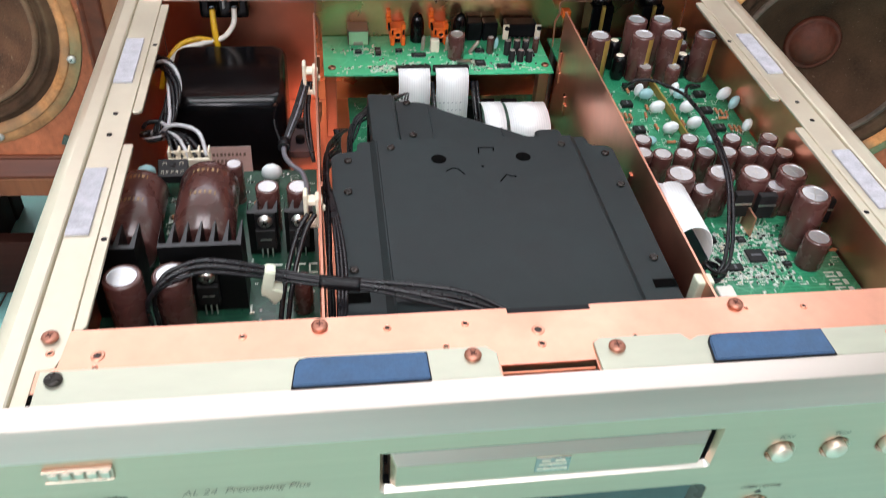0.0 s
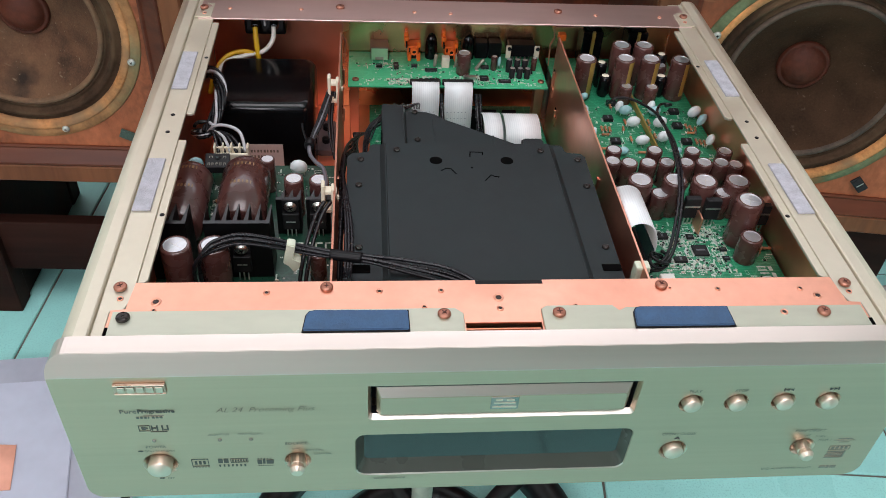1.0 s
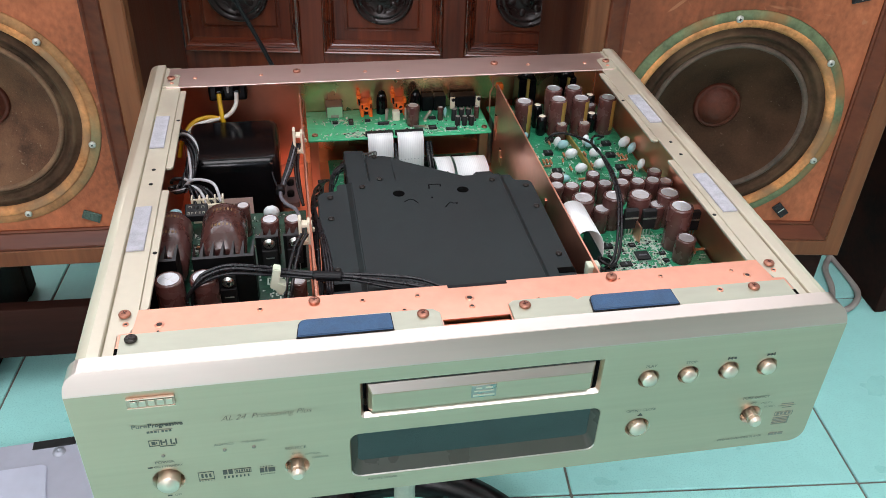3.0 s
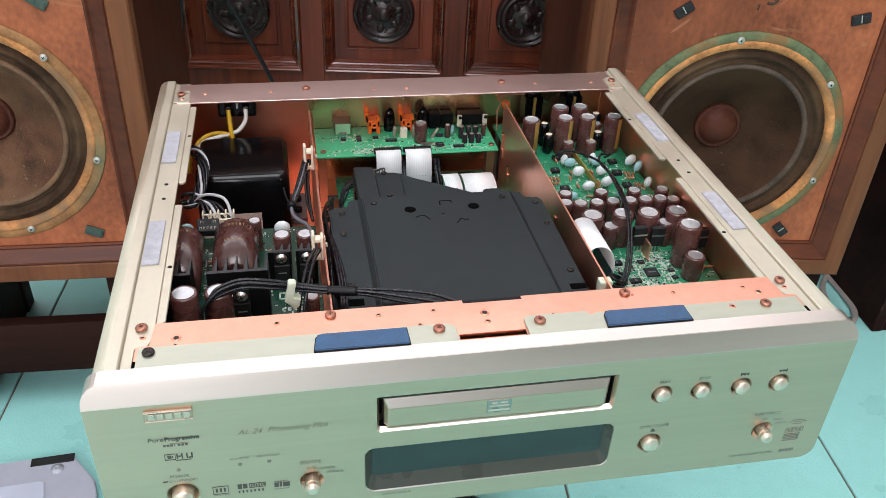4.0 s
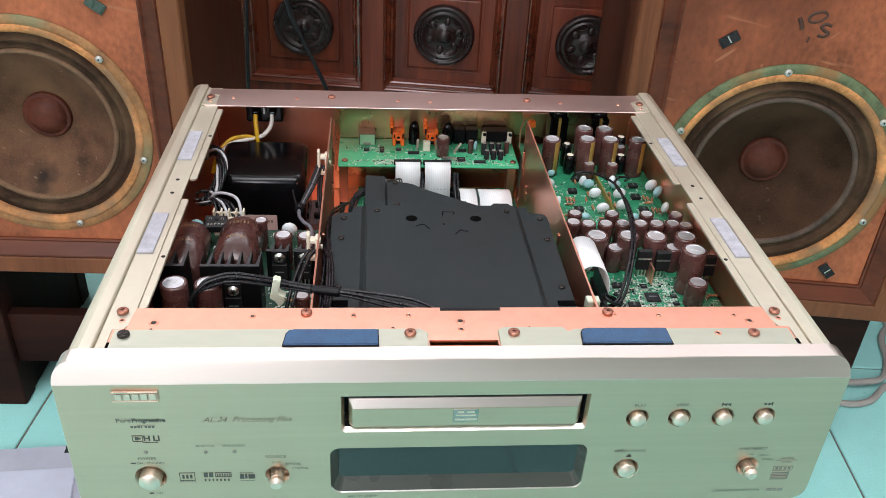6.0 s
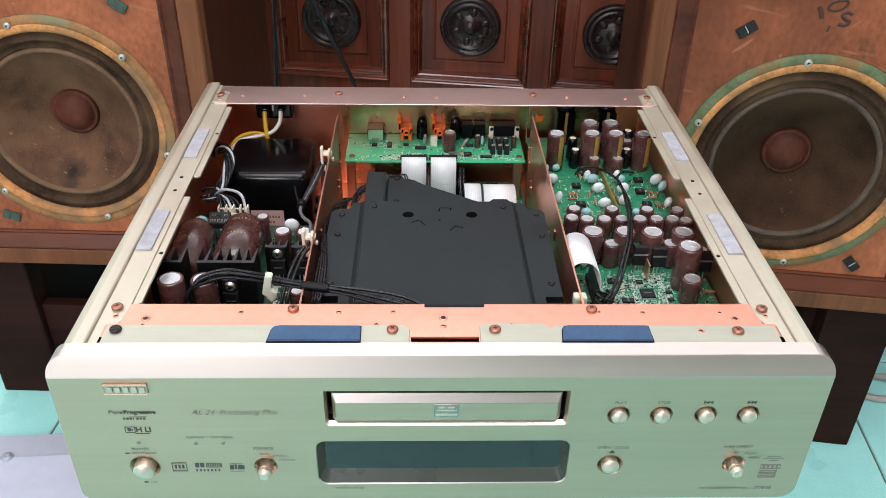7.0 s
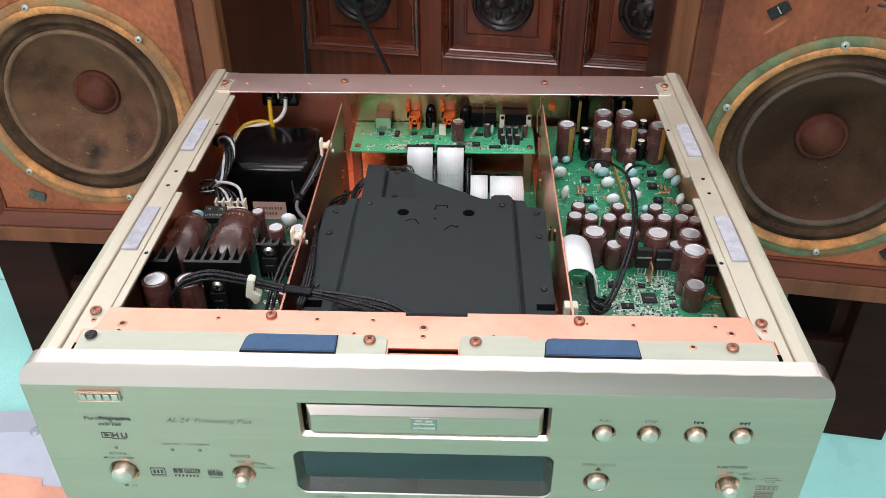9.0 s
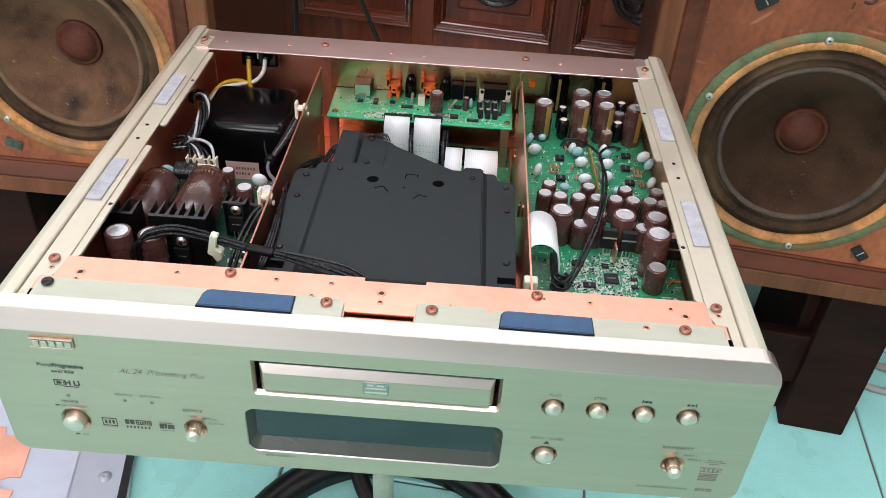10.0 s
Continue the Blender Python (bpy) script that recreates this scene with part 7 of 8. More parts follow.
        for u, v0, v1 in ((-0.0040, 0.0030, 0.0105), (0.0042, 0.0050, 0.0112), (-0.0066, 0.0105, 0.0140)):
            box(bm, x + u, x + u + 0.0012, 0.3335, 0.3342 if u > -0.005 else 0.3402, zl(z + v0), zl(z + v1), 0, 1, None, 1)
        part("orange_socket", bm, [M_ORANGE, M_BLACK], bd, "orange plastic phono socket")
        bm = bmesh.new()
        lathe(bm, [(0.0058, 0), (0.0058, 0.0120), (0.0050, 0.0180), (0.0030, 0.0225), (0, 0.0240)], 18, Matrix.Translation((x + 0.0155, 0.3380, zl(z))) @ Matrix.Diagonal((0.9, 0.8, 0.96, 1)))
        part("black_socket", bm, M_GLOSSBLACK, bd, "rounded black optical socket")
    for x in (0.0330, 0.0450):
        bm = bmesh.new()
        box(bm, x - 0.0055, x + 0.0055, 0.3360, 0.3460, zl(z), zl(z + 0.0150), 0.0008, 1)
        part("black_socket", bm, M_BLACK, bd)
    bm = bmesh.new()
    box(bm, 0.0560, 0.0800, 0.3330, 0.3450, zl(z + 0.004), zl(z + 0.0150), 0.0008, 1)
    for x in (0.0535, 0.0782):
        box(bm, x, x + 0.0045, 0.3300, 0.3315, zl(z + 0.004), zl(z + 0.0160), 0.0004, 1, None, 1)
        lathe(bm, [(0.0016, 0), (0.0016, 0.0012), (0, 0.0012)], 10, Matrix.Translation((x + 0.0025, 0.3290, zl(z + 0.014))) @ Matrix.Rotation(radians(90), 4, "X"), [0, 0])
    for k in range(5):
        box(bm, 0.0590 + k * 0.0036, 0.0600 + k * 0.0036, 0.3270, 0.3310, zl(z), zl(z + 0.0060), 0, 1, None, 2)
    part("serial_socket", bm, [M_BLACK, M_CREAM, M_TIN], bd, "black socket block between two pale brackets")
    bm = bmesh.new()
    box(bm, -0.0025, 0.0040, 0.3190, 0.3245, zl(z), zl(z + 0.0095), 0.0005, 1)
    part("white_socket", bm, M_CREAM, bd)
    for x, y, rot in ((-0.0085, 0.3220, 5), (0.0265, 0.3180, 35), (0.0098, 0.3225, 3)):
        bm = bmesh.new()
        lathe(bm, [(0, 0), (0.0013, 0), (0.0015, 0.001), (0.0015, 0.0105), (0.0009, 0.0115), (0, 0.0115)], 12, Matrix.Translation((x, y, zl(z))) @ Matrix.Rotation(radians(rot), 4, "Y"))
        part("choke", bm, M_CHOKE, bd)
    bm = bmesh.new()
    prism(bm, rounded(0.0110, 0.0042, 0.002, 4, 0.0195, 0.3000), zl(z), zl(z + 0.0034))
    part("crystal", bm, M_TIN, bd)
    for x, y, w, d, pins, quad in ((-0.0560, 0.3200, 0.0048, 0.0048, 5, True), (-0.0415, 0.3200, 0.0042, 0.0105, 3, False), (-0.0120, 0.3140, 0.0105, 0.0042, 8, False), (0.0320, 0.3010, 0.0072, 0.0072, 8, True), (0.0490, 0.2965, 0.0105, 0.0040, 8, False), (0.0345, 0.3200, 0.0070, 0.0045, 6, False), (-0.0260, 0.3210, 0.0050, 0.0040, 4, False), (0.0720, 0.3120, 0.0060, 0.0040, 4, False)):
        chip(bd, x, y, z, w, d, 0.0018, pins, quad)
    small_parts(bd, [(-0.066, 0.083, 0.2960, 0.3280), (-0.040, 0.050, 0.296, 0.325), (0.022, 0.078, 0.2900, 0.308), (-0.046, -0.030, 0.291, 0.300)], z, 190, 5, [(-0.0757, 0.2975, 0.006), (0.0801, 0.2975, 0.006), (0.015, 0.311, 0.008)])
    small_parts(bd, [(-0.078, -0.030, 0.2900, 0.3000), (-0.075, -0.040, 0.3130, 0.3290), (0.024, 0.083, 0.2900, 0.3000), (-0.038, 0.022, 0.2955, 0.3040)], z, 150, 15, [(-0.0757, 0.2975, 0.006), (0.0801, 0.2975, 0.006)])
    bm = bmesh.new()
    for k in range(4):
        box(bm, -0.0230 + k * 0.0046, -0.0198 + k * 0.0046, 0.2975, 0.2995, zl(z), zl(z + 0.0015), 0.0002, 1)
    part("resistor_row", bm, M_IC, bd)
    return bd


def audio_section(pl):
    z = -0.0485
    bm = bmesh.new()
    box(bm, 0.0905, 0.1995, 0.0060, 0.3370, zl(z - 0.0016), zl(z))
    bd = part("audio_board", bm, M_PCB, pl, "green audio board crowded with brown capacitors")
    for x, y in ((0.095, 0.012), (0.195, 0.012), (0.095, 0.330), (0.195, 0.330)):
        bm = bmesh.new()
        lathe(bm, [(0.003, -0.1055), (0.003, z - 0.0016)], 10, Matrix.Translation((x, y, ZT)))
        part("standoff", bm, M_TIN, bd)
    for x, y, zt, r in ((0.1060, 0.1545, -0.029, 0.0053), (0.1175, 0.1525, -0.029, 0.0053), (0.1312, 0.1525, -0.029, 0.0053), (0.1450, 0.1530, -0.029, 0.0053), (0.1590, 0.1530, -0.029, 0.0053), (0.1722, 0.1530, -0.029, 0.0053), (0.1848, 0.1530, -0.029, 0.0053), (0.1945, 0.1505, -0.029, 0.0050),
                        (0.1100, 0.1685, -0.029, 0.0050), (0.1400, 0.1680, -0.029, 0.0050), (0.1680, 0.1675, -0.029, 0.0050), (0.1920, 0.1670, -0.029, 0.0050),
                        (0.1300, 0.1170, -0.029, 0.0055), (0.1745, 0.1175, -0.029, 0.0055), (0.1780, 0.0715, -0.029, 0.0063),
                        (0.1160, 0.1215, -0.021, 0.0074), (0.1400, 0.1215, -0.021, 0.0070), (0.1605, 0.1205, -0.021, 0.0074), (0.1835, 0.1205, -0.021, 0.0072), (0.1787, 0.0893, -0.0134, 0.0078), (0.1960, 0.1120, -0.031, 0.0050), (0.1030, 0.1180, -0.028, 0.0052)):
        can(bd, x, y, zt, round(r * 1.16, 4), z)
    for x, y in ((0.1090, 0.2735), (0.1410, 0.2745), (0.1620, 0.2745), (0.1870, 0.2735)):
        can(bd, x, y, -0.0135, 0.0079, z, True)
    for x, y in ((0.1430, 0.2970), (0.1620, 0.2970)):
        can(bd, x, y, -0.0135, 0.0079, z)
    for x, y in ((0.1430, 0.2640), (0.1640, 0.2635)):
        can(bd, x, y, -0.0330, 0.0054, z)
    can(bd, 0.1770, 0.2900, -0.0280, 0.0055, z)
    # black round relays and small cans among them
    for x, y, zt, r in ((0.1275, 0.2750, -0.030, 0.0050), (0.1270, 0.2900, -0.026, 0.0048), (0.1745, 0.2760, -0.030, 0.0052), (0.1790, 0.2980, -0.022, 0.0050)):
        bm = bmesh.new()
        lathe(bm, [(0, 0), (r * 0.7, 0), (r, 0.003), (r, zt - z - 0.004), (r * 0.9, zt - z - 0.001), (r * 0.6, zt - z), (0, zt - z)], 20, Matrix.Translation((x, y, zl(z))), [0, 0, 0, 0, 0, 1])
        part("black_capacitor", bm, [M_GLOSSBLACK, M_CREAM], bd)
    # phono sockets on the back wall
    for x in (0.1250, 0.1640):
        bm = bmesh.new()
        lathe(bm, [(0.0085, 0), (0.0085, 0.0100), (0.0060, 0.0110), (0.0060, 0.0180), (0, 0.0180)], 20, Matrix.Translation((x, 0.3395, zl(-0.0130))) @ Matrix.Rotation(radians(90), 4, "X"))
        box(bm, x - 0.0085, x + 0.0085, 0.3200, 0.3390, zl(z), zl(-0.0150), 0.0008, 1)
        box(bm, x - 0.0012, x + 0.0012, 0.3180, 0.3205, zl(z + 0.004), zl(-0.0140), 0, 1, None, 1)
        part("phono_socket", bm, [M_GLOSSBLACK, M_GOLD], bd, "black phono socket with gilt contact")
    bm = bmesh.new()
    box(bm, 0.0985, 0.1050, 0.3320, 0.3390, zl(-0.0300), zl(-0.0240), 0.0006, 1)
    part("red_lug", bm, M_ORANGE, bd)
    for x, y, w, h, mt, rot in ((0.1020, 0.2380, 0.0110, 0.0105, M_FILM_W, 10), (0.1035, 0.2050, 0.0060, 0.0110, M_FILM_W, 80), (0.1385, 0.2420, 0.0100, 0.0085, M_FILM_B, 0), (0.1345, 0.2470, 0.0070, 0.0090, M_FILM_W, 60), (0.1405, 0.2240, 0.0105, 0.0095, M_FILM_W, 0), (0.1245, 0.1880, 0.0080, 0.0060, M_FILM_B, 0),
                                (0.1415, 0.1990, 0.0105, 0.0090, M_FILM_W, 0), (0.1630, 0.2420, 0.0090, 0.0080, M_FILM_B, 0), (0.1610, 0.2480, 0.0070, 0.0090, M_FILM_W, 50), (0.1615, 0.2230, 0.0105, 0.0100, M_FILM_W, 0), (0.1590, 0.2030, 0.0100, 0.0100, M_FILM_W, 0), (0.1935, 0.2380, 0.0110, 0.0105, M_FILM_W, 15), (0.1965, 0.2270, 0.0100, 0.0100, M_FILM_B, 40), (0.1950, 0.2000, 0.0080, 0.0090, M_FILM_W, 60),
                                (0.1100, 0.2660, 0.0070, 0.0060, M_FILM_B, 30), (0.0985, 0.2560, 0.0090, 0.0100, M_FILM_B, 70), (0.1870, 0.2870, 0.0100, 0.0120, M_FILM_B, 20), (0.1660, 0.1880, 0.0070, 0.0060, M_FILM_B, 10), (0.1100, 0.1100, 0.0055, 0.0110, M_FILM_W, 90)):
        film(bd, x, y, z, w, h, 0.0062, mt, rot)
    for x, y, rot in ((0.1240, 0.2370, 0), (0.1320, 0.2600, 0), (0.1230, 0.2050, 0), (0.1780, 0.2270, 0), (0.1810, 0.2480, 0), (0.1790, 0.2050, 0)):
        chip(bd, x, y, z, 0.0062, 0.0075, 0.0032, 4, False, rot + 90)
    chip(bd, 0.1510, 0.0790, z, 0.0100, 0.0100, 0.0016, 11, True)
    chip(bd, 0.1480, 0.0930, z, 0.0048, 0.0048, 0.0014, 5, True)
    chip(bd, 0.1285, 0.0930, z, 0.0050, 0.0080, 0.0024, 8, False, 90)
    chip(bd, 0.1668, 0.0800, z, 0.0046, 0.0036, 0.0014, 4, False)
    chip(bd, 0.1662, 0.0715, z, 0.0046, 0.0036, 0.0014, 4, False)
    chip(bd, 0.1350, 0.0700, z, 0.0050, 0.0085, 0.0020, 8, False, 90)
    for k, (x, y, rot) in enumerate(((0.116, 0.222, 90), (0.119, 0.222, 90), (0.122, 0.221, 90), (0.117, 0.214, 0), (0.137, 0.232, 90), (0.133, 0.222, 80), (0.136, 0.208, 90), (0.140, 0.190, 0), (0.156, 0.232, 90), (0.154, 0.222, 90), (0.156, 0.212, 90), (0.185, 0.226, 90), (0.188, 0.224, 90), (0.191, 0.222, 80), (0.186, 0.217, 0), (0.187, 0.205, 90), (0.190, 0.204, 90), (0.193, 0.203, 90),
                                     (0.148, 0.180, 0), (0.112, 0.195, 0), (0.191, 0.078, 60), (0.196, 0.080, 0), (0.130, 0.255, 90), (0.166, 0.255, 90))):
        resistor(bd, x, y, z + 0.0018, rot)
    # upright regulators between the capacitors
    for x, y in ((0.1500, 0.1080), (0.1635, 0.1060), (0.1960, 0.1000)):
        bm = bmesh.new()
        box(bm, x - 0.0052, x + 0.0052, y - 0.0022, y + 0.0022, zl(-0.0420), zl(-0.0260), 0.0003, 1)
        box(bm, x - 0.0052, x + 0.0052, y - 0.0026, y - 0.0021, zl(-0.0330), zl(-0.0318), 0, 1, None, 1)
        for k in (-1, 0, 1):
            box(bm, x + k * 0.0026 - 0.0004, x + k * 0.0026 + 0.0004, y - 0.0012, y - 0.0004, zl(z), zl(-0.0420), 0, 1, None, 1)
        part("regulator", bm, [M_IC, M_TIN], bd)
    # long gilt bus bar down the middle of the board
    bm = bmesh.new()
    box(bm, 0.1497, 0.1512, 0.1850, 0.2700, zl(z + 0.0004), zl(z + 0.0060), 0.0002, 1, Matrix.Translation((0.15, 0.23, 0)) @ Matrix.Rotation(radians(1.5), 4, "Z") @ Matrix.Translation((-0.15, -0.23, 0)))
    part("bus_bar", bm, M_GOLD, bd, "thin gilt bus bar standing on edge")
    bm = bmesh.new()
    box(bm, 0.1540, 0.1552, 0.0960, 0.1080, zl(z), zl(-0.0350), 0, 1)
    part("bus_bar", bm, M_COPPER, bd)
    small_parts(bd, [(0.094, 0.196, 0.018, 0.105), (0.125, 0.172, 0.06, 0.105), (0.125, 0.165, 0.062, 0.100), (0.118, 0.172, 0.055, 0.108), (0.10, 0.197, 0.175, 0.262)], z, 900, 6, [(0.151, 0.079, 0.0075), (0.1787, 0.0893, 0.009), (0.1765, 0.0715, 0.008)])
    # white printing near the front corner: plain bars
    bm = bmesh.new()
    for k, (x, y) in enumerate(((0.184, 0.0600), (0.1845, 0.0540), (0.185, 0.0480))):
        box(bm, x, x + 0.006, y, y + 0.0011, zl(z), zl(z + 0.0001), 0, 1)
        box(bm, x, x + 0.006, y + 0.0032, y + 0.0043, zl(z), zl(z + 0.0001), 0, 1)
        box(bm, x + 0.0075, x + 0.010, y, y + 0.0040, zl(z), zl(z + 0.0001), 0, 1)
    part("board_print", bm, M_SILK, bd)
    # curved white ribbon over the dividing wall, with the dark stiffener at its plug
    bm = bmesh.new()
    prof = [(0.0898, -0.0150), (0.0902, -0.0095), (0.0930, -0.0068), (0.0985, -0.0068), (0.1040, -0.0095), (0.1080, -0.0145), (0.1102, -0.0205), (0.1112, -0.0270), (0.1112, -0.0310)]
    sheet(bm, [(x, zl(zz)) for x, zz in prof], 0, 1, 0.0005, 0, True)
    for v in bm.verts:
        t, u, w = v.co.x, v.co.y, v.co.z
        v.co = (u, 0.0560 + t * 0.0380 + (u - 0.09) * 0.16, w)
    part("ribbon_cable", bm, M_FFC, pl, "white ribbon cable curling over the divider")
    bm = bmesh.new()
    box(bm, 0.1104, 0.1114, 0.0600, 0.0970, zl(-0.0440), zl(-0.0302), 0.0002, 1)
    part("ribbon_stiffener", bm, M_STIFF, pl, "dark blue stiffened end of the ribbon")
    bm = bmesh.new()
    box(bm, 0.1090, 0.1132, 0.0585, 0.0985, zl(z), zl(-0.0430), 0.0004, 1)
    part("ribbon_socket", bm, M_IC, bd)
    # two black leads that arch over the board into a coil
    for pts in ([(0.1250, 0.2500, -0.0420), (0.1262, 0.2420, -0.0330), (0.1310, 0.2420, -0.0310), (0.1400, 0.2330, -0.0275), (0.1500, 0.2050, -0.0225), (0.1495, 0.1700, -0.0205), (0.1425, 0.1220, -0.0205), (0.1300, 0.0830, -0.0245), (0.1180, 0.0560, -0.0310), (0.1100, 0.0530, -0.0370)],
                [(0.1730, 0.2480, -0.0420), (0.1715, 0.2340, -0.0320), (0.1650, 0.2330, -0.0305), (0.1580, 0.2250, -0.0280), (0.1505, 0.2030, -0.0230), (0.1520, 0.1680, -0.0215), (0.1450, 0.1230, -0.0210), (0.1330, 0.0840, -0.0250), (0.1215, 0.0570, -0.0310), (0.1130, 0.0530, -0.0370)]):
        wire("black_wire", pts, 0.00112, M_WIREBLK, pl)
    for k in range(3):
        bm = bmesh.new()
        tube(bm, [(0.1135 + 0.0062 * math.cos(a * 0.8 + k), 0.0555 + 0.0045 * math.sin(a * 0.8 + k), zl(-0.0380 + 0.003 * k + 0.0022 * math.sin(a))) for a in range(8)], 0.00115, 8, 6)
        part("wire_loop", bm, M_WIREBLK, pl)
    bm = bmesh.new()
    box(bm, 0.1140, 0.1230, 0.0420, 0.0500, zl(z), zl(z + 0.0080), 0.0005, 1)
    part("connector", bm, M_WHITE, bd)
    return bd


power_section(PLAYER)
dividers(PLAYER)
disc_drive(PLAYER)
video_section(PLAYER)
audio_section(PLAYER)

# ---- what stands and lies about ----
M_CASTIRON = mat("black_painted_cast_base", (0.010, 0.010, 0.011), 0.35, 0.2, 0.3, 25, 0.1, 200)
M_POLE = mat("cream_enamel_pole", (0.62, 0.58, 0.48), 0.4, 0.0, 0.25, 25, 0.1, 300)
M_LID = mat("blue_grey_painted_steel", (0.56, 0.58, 0.70), 0.42, 0.0, 0.12, 7, 0.06, 900)
M_LIDEDGE = mat("scratched_blue_grey_edge", (0.46, 0.47, 0.56), 0.45, 0.0, 0.07, 12, 0.1, 600)
M_LIDSCREW = mat("painted_screw_head", (0.44, 0.46, 0.53), 0.42, 0.2, 0.15, 60)
M_TAPE = mat("black_cloth_tape", (0.012, 0.012, 0.013), 0.7, 0, 0.3, 200, 0.3, 900)
M_CORDGREY = mat("grey_pvc_cord", (0.36, 0.33, 0.30), 0.5, 0, 0.15, 40, 0.05, 200)
M_CORDBLK = mat("black_pvc_cord", (0.012, 0.012, 0.014), 0.45, 0, 0.2, 60)


def stool():
    cx, cy = -0.013, 0.150
    st = thing("round_stool", (cx, cy, 0), "stool with cream pole and round black base under the player", "stool")
    bm = bmesh.new()
    lathe(bm, [(0, 0.460), (0.150, 0.460), (0.156, 0.465), (0.156, 0.4715), (0.150, 0.476), (0, 0.476)], 48, Matrix.Translation((cx, cy, 0)))
    part("seat", bm, M_BLACK, st)
    bm = bmesh.new()
    lathe(bm, [(0.0105, 0.02), (0.0105, 0.25), (0.0125, 0.25), (0.0125, 0.46), (0, 0.46)], 24, Matrix.Translation((cx, cy, 0)))
    part("pole", bm, M_POLE, st, "cream enamelled steel pole")
    bm = bmesh.new()
    lathe(bm, [(0.203, 0.0), (0.203, 0.012), (0.196, 0.026), (0.182, 0.032), (0.170, 0.028), (0.163, 0.016), (0.163, 0.0), (0.203, 0.0)], 64, Matrix.Translation((cx, cy + 0.015, 0)))
    part("base_ring", bm, M_CASTIRON, st, "black cast ring base")
    bm = bmesh.new()
    lathe(bm, [(0.110, 0.0), (0.110, 0.010), (0.100, 0.020), (0.085, 0.022), (0.075, 0.014), (0.075, 0.0), (0.110, 0.0)], 48, Matrix.Translation((cx, cy + 0.015, 0)))
    part("inner_ring", bm, M_CASTIRON, st)
    bm = bmesh.new()
    lathe(bm, [(0, 0.0), (0.035, 0.0), (0.034, 0.020), (0.022, 0.045), (0.0135, 0.070), (0, 0.070)], 32, Matrix.Translation((cx, cy, 0)))
    part("hub", bm, M_CASTIRON, st)
    for k in range(5):
        a = radians(72 * k + 30)
        bm = bmesh.new()
        m = Matrix.Translation((cx, cy + 0.015, 0)) @ Matrix.Rotation(a, 4, "Z")
        pts = [(0.025, -0.018, 0.012), (0.08, -0.004, 0.016), (0.13, 0.012, 0.018), (0.175, 0.020, 0.018)]
        tube(bm, [m @ Vector(p) for p in pts], 0.0115, 10, 5)
        part("spoke", bm, M_CASTIRON, st)
    return st


def cover_plate():
    """The player's cover lying on the tiles, and a copper sheet on it."""
    m = Matrix.Translation((-0.392, 0.487, 0)) @ Matrix.Rotation(radians(3.5), 4, "Z")
    cv = thing("top_cover", (-0.5, 0.3, 0), "blue-grey steel player cover lying flat on the tiles", "cover")
    bm = bmesh.new()
    prism(bm, [(-0.42, 0.0), (-0.035, 0.0), (0.0, -0.055), (0.055, -0.36), (0.055, -0.44), (-0.42, -0.44)], 0.004, 0.012, m)
    bmesh.ops.bevel(bm, geom=list(bm.edges), offset=0.0015, segments=2, affect="EDGES")
    part("sheet", bm, M_LIDEDGE, cv)
    bm = bmesh.new()
    prism(bm, [(-0.42, -0.045), (-0.068, -0.045), (-0.062, -0.05), (-0.018, -0.44), (-0.42, -0.44)], 0.012, 0.0145, m)
    bmesh.ops.bevel(bm, geom=list(bm.edges), offset=0.001, segments=2, affect="EDGES")
    part("raised_field", bm, M_LID, cv)
    for x, y in ((-0.050, -0.026), (-0.198, -0.045), (-0.005, -0.205)):
        bm = bmesh.new()
        lathe(bm, [(0.0085, 0.0), (0.0085, 0.0012), (0.0060, 0.0016), (0.0055, 0.0026), (0.0038, 0.0032), (0.0016, 0.0033), (0.0012, 0.0024), (0, 0.0024)], 18, m @ Matrix.Translation((x, y, 0.0120 if y > -0.04 or x > -0.1 else 0.0145)))
        part("screw", bm, [M_LIDSCREW, M_STEEL], cv)
    bm = bmesh.new()
    box(bm, -0.085, -0.030, -0.016, -0.002, 0.012, 0.0136, 0.0004, 1, m)
    part("black_tape", bm, M_TAPE, cv)
    bm = bmesh.new()
    prism(bm, [(0.0040, -0.100), (0.0140, -0.100), (0.0500, -0.40), (0.0390, -0.40)], 0.012, 0.0138, m)
    part("black_tape", bm, M_TAPE, cv)
    for x in (-0.40, -0.06):
        bm = bmesh.new()
        box(bm, x, x + 0.01, -0.43, -0.01, 0.0, 0.004, 0, 1, m)
        part("folded_edge", bm, M_LIDEDGE, cv)
    bm = bmesh.new()
    mm = Matrix.Translation((-0.4985, 0.330, 0)) @ Matrix.Rotation(radians(-6), 4, "Z")
    prism(bm, [(-0.25, 0.012), (-0.060, 0.012), (-0.045, 0.012), (-0.038, 0.0), (0.0, 0.002), (0.018, -0.060), (0.004, -0.062), (-0.004, -0.068), (-0.004, -0.074), (0.004, -0.080), (0.020, -0.080), (0.036, -0.26), (-0.25, -0.26)], 0.0149, 0.0162, mm)
    tagged(new("copper_sheet", mesh_of("copper_sheet", bm, M_COPPER)), "loose copper-plated sheet lying on the blue-grey cover", "metal sheet")


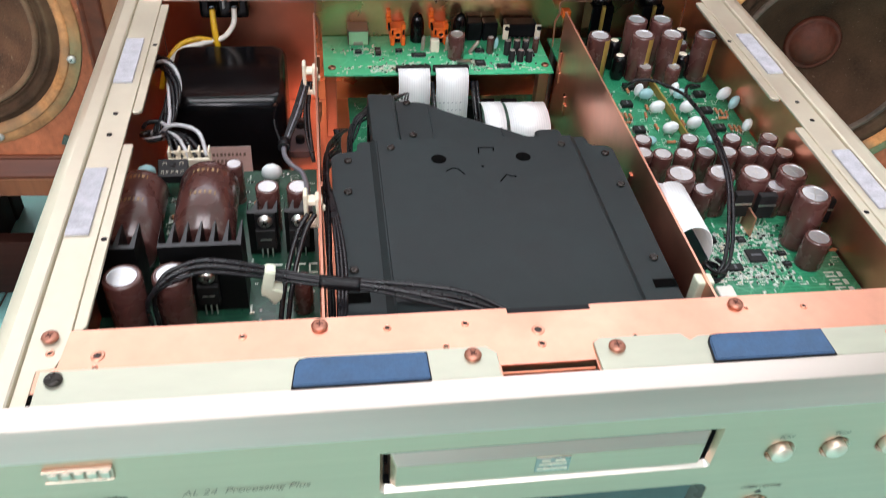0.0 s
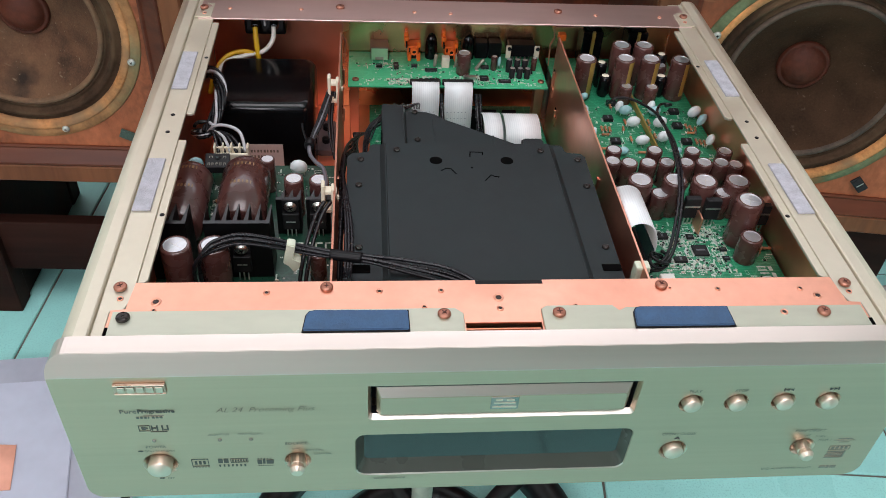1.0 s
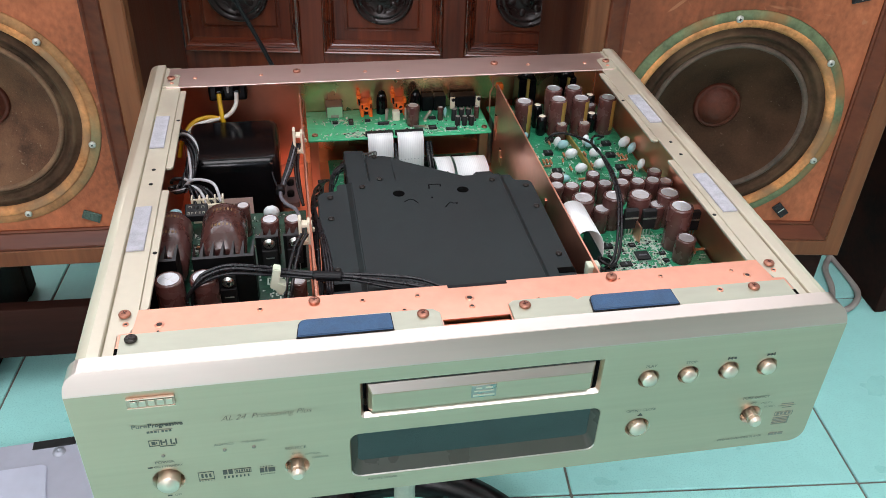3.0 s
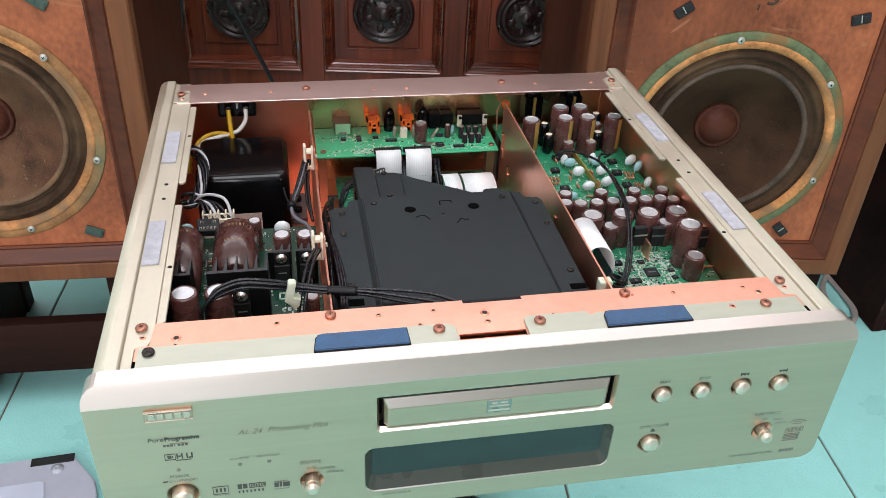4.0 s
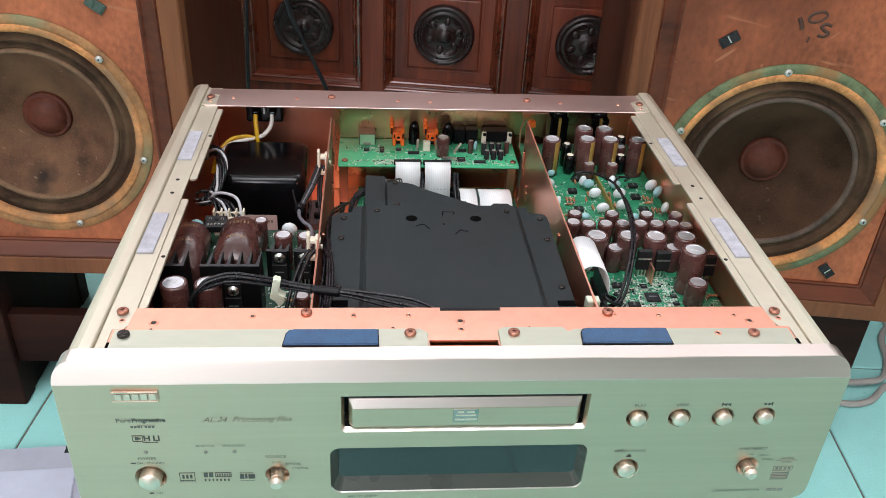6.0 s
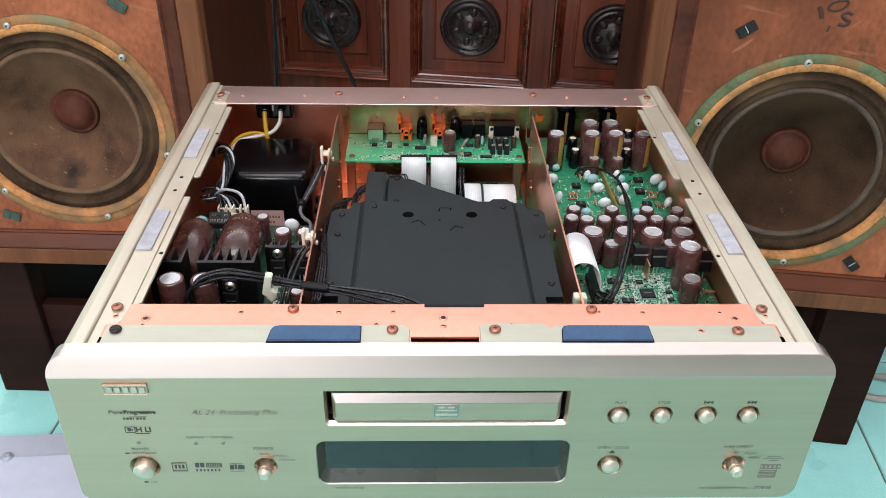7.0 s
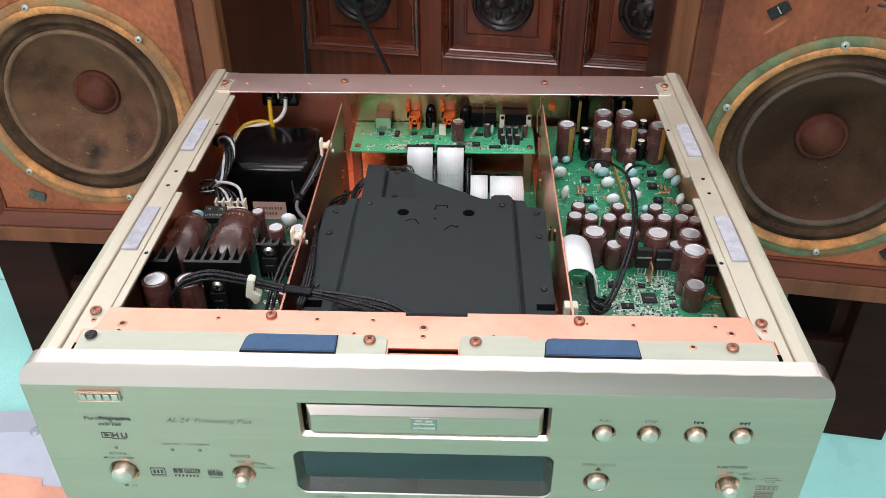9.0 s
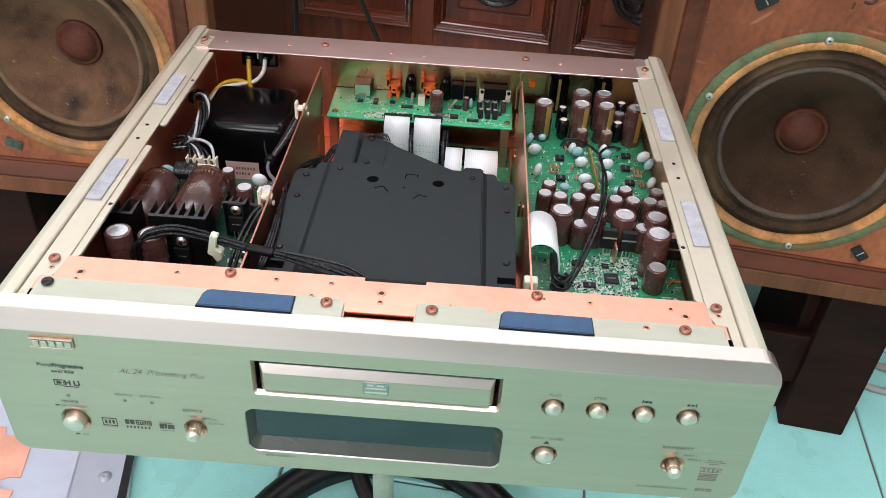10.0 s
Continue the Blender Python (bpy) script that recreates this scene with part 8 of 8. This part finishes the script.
def cords():
    bm = bmesh.new()
    tube(bm, [(0.640, 0.640, 0.006), (0.665, 0.580, 0.006), (0.700, 0.552, 0.006), (0.745, 0.556, 0.006), (0.790, 0.590, 0.006), (0.830, 0.600, 0.012), (0.868, 0.640, 0.007), (0.880, 0.700, 0.006), (0.885, 0.765, 0.006), (0.920, 0.85, 0.006), (1.0, 0.95, 0.006)], 0.0055, 10, 8)
    solid("grey_cord", bm, M_CORDGREY, "thick grey cord lying in a loop on the tiles", "cable")
    bm = bmesh.new()
    tube(bm, [(0.725, 0.690, 0.006), (0.712, 0.640, 0.006), (0.722, 0.605, 0.006), (0.760, 0.590, 0.018), (0.800, 0.615, 0.006), (0.83, 0.66, 0.006), (0.86, 0.73, 0.006), (0.95, 0.80, 0.006), (1.1, 0.86, 0.006)], 0.0055, 10, 8)
    solid("grey_cord", bm, M_CORDGREY, "thick grey cord lying in a loop on the tiles", "cable")


def hanging_cable():
    for pts, r in (([(-0.210, 1.06, ZT + 0.05), (-0.206, 1.05, ZT - 0.06), (-0.196, 1.05, ZT - 0.130), (-0.178, 1.05, ZT - 0.178), (-0.132, 1.05, ZT - 0.285), (-0.090, 1.05, ZT - 0.40), (-0.060, 1.04, 0.012), (-0.03, 1.0, 0.006)], 0.0038),
                   ([(-0.262, 1.09, ZT + 0.05), (-0.268, 1.085, ZT - 0.10), (-0.274, 1.085, ZT - 0.20), (-0.279, 1.085, ZT - 0.30), (-0.284, 1.085, 0.02), (-0.26, 1.06, 0.006)], 0.0035)):
        bm = bmesh.new()
        tube(bm, pts, r, 8, 8)
        solid("black_cable", bm, M_CORDBLK, "thin black cable hanging in front of the carved cabinet", "cable", "hanging cables")


def dark_furniture():
    m = Matrix.Translation((0.872, 0.592, 0)) @ Matrix.Rotation(radians(-4), 4, "Z")
    cb = thing("dark_side_cabinet", (0.872, 0.592, 0), "very dark brown wooden side cabinet standing on the tiles", "cabinet")
    for nm, b in (("side_panel", (0.0, 0.02, 0.0, 0.5, 0.0, 0.83)), ("side_panel", (0.48, 0.5, 0.0, 0.5, 0.0, 0.83)), ("front_panel", (0.0203, 0.4797, 0.002, 0.02, 0.0, 0.83)), ("back_panel", (0.0203, 0.4797, 0.48, 0.498, 0.0, 0.83)), ("top_board", (-0.002, 0.502, -0.002, 0.502, 0.8302, 0.85))):
        bm = bmesh.new()
        box(bm, *b, 0.003, 2, m)
        part(nm, bm, M_STAND, cb)


stool()
cover_plate()
cords()
hanging_cable()
dark_furniture()

build_tiles()
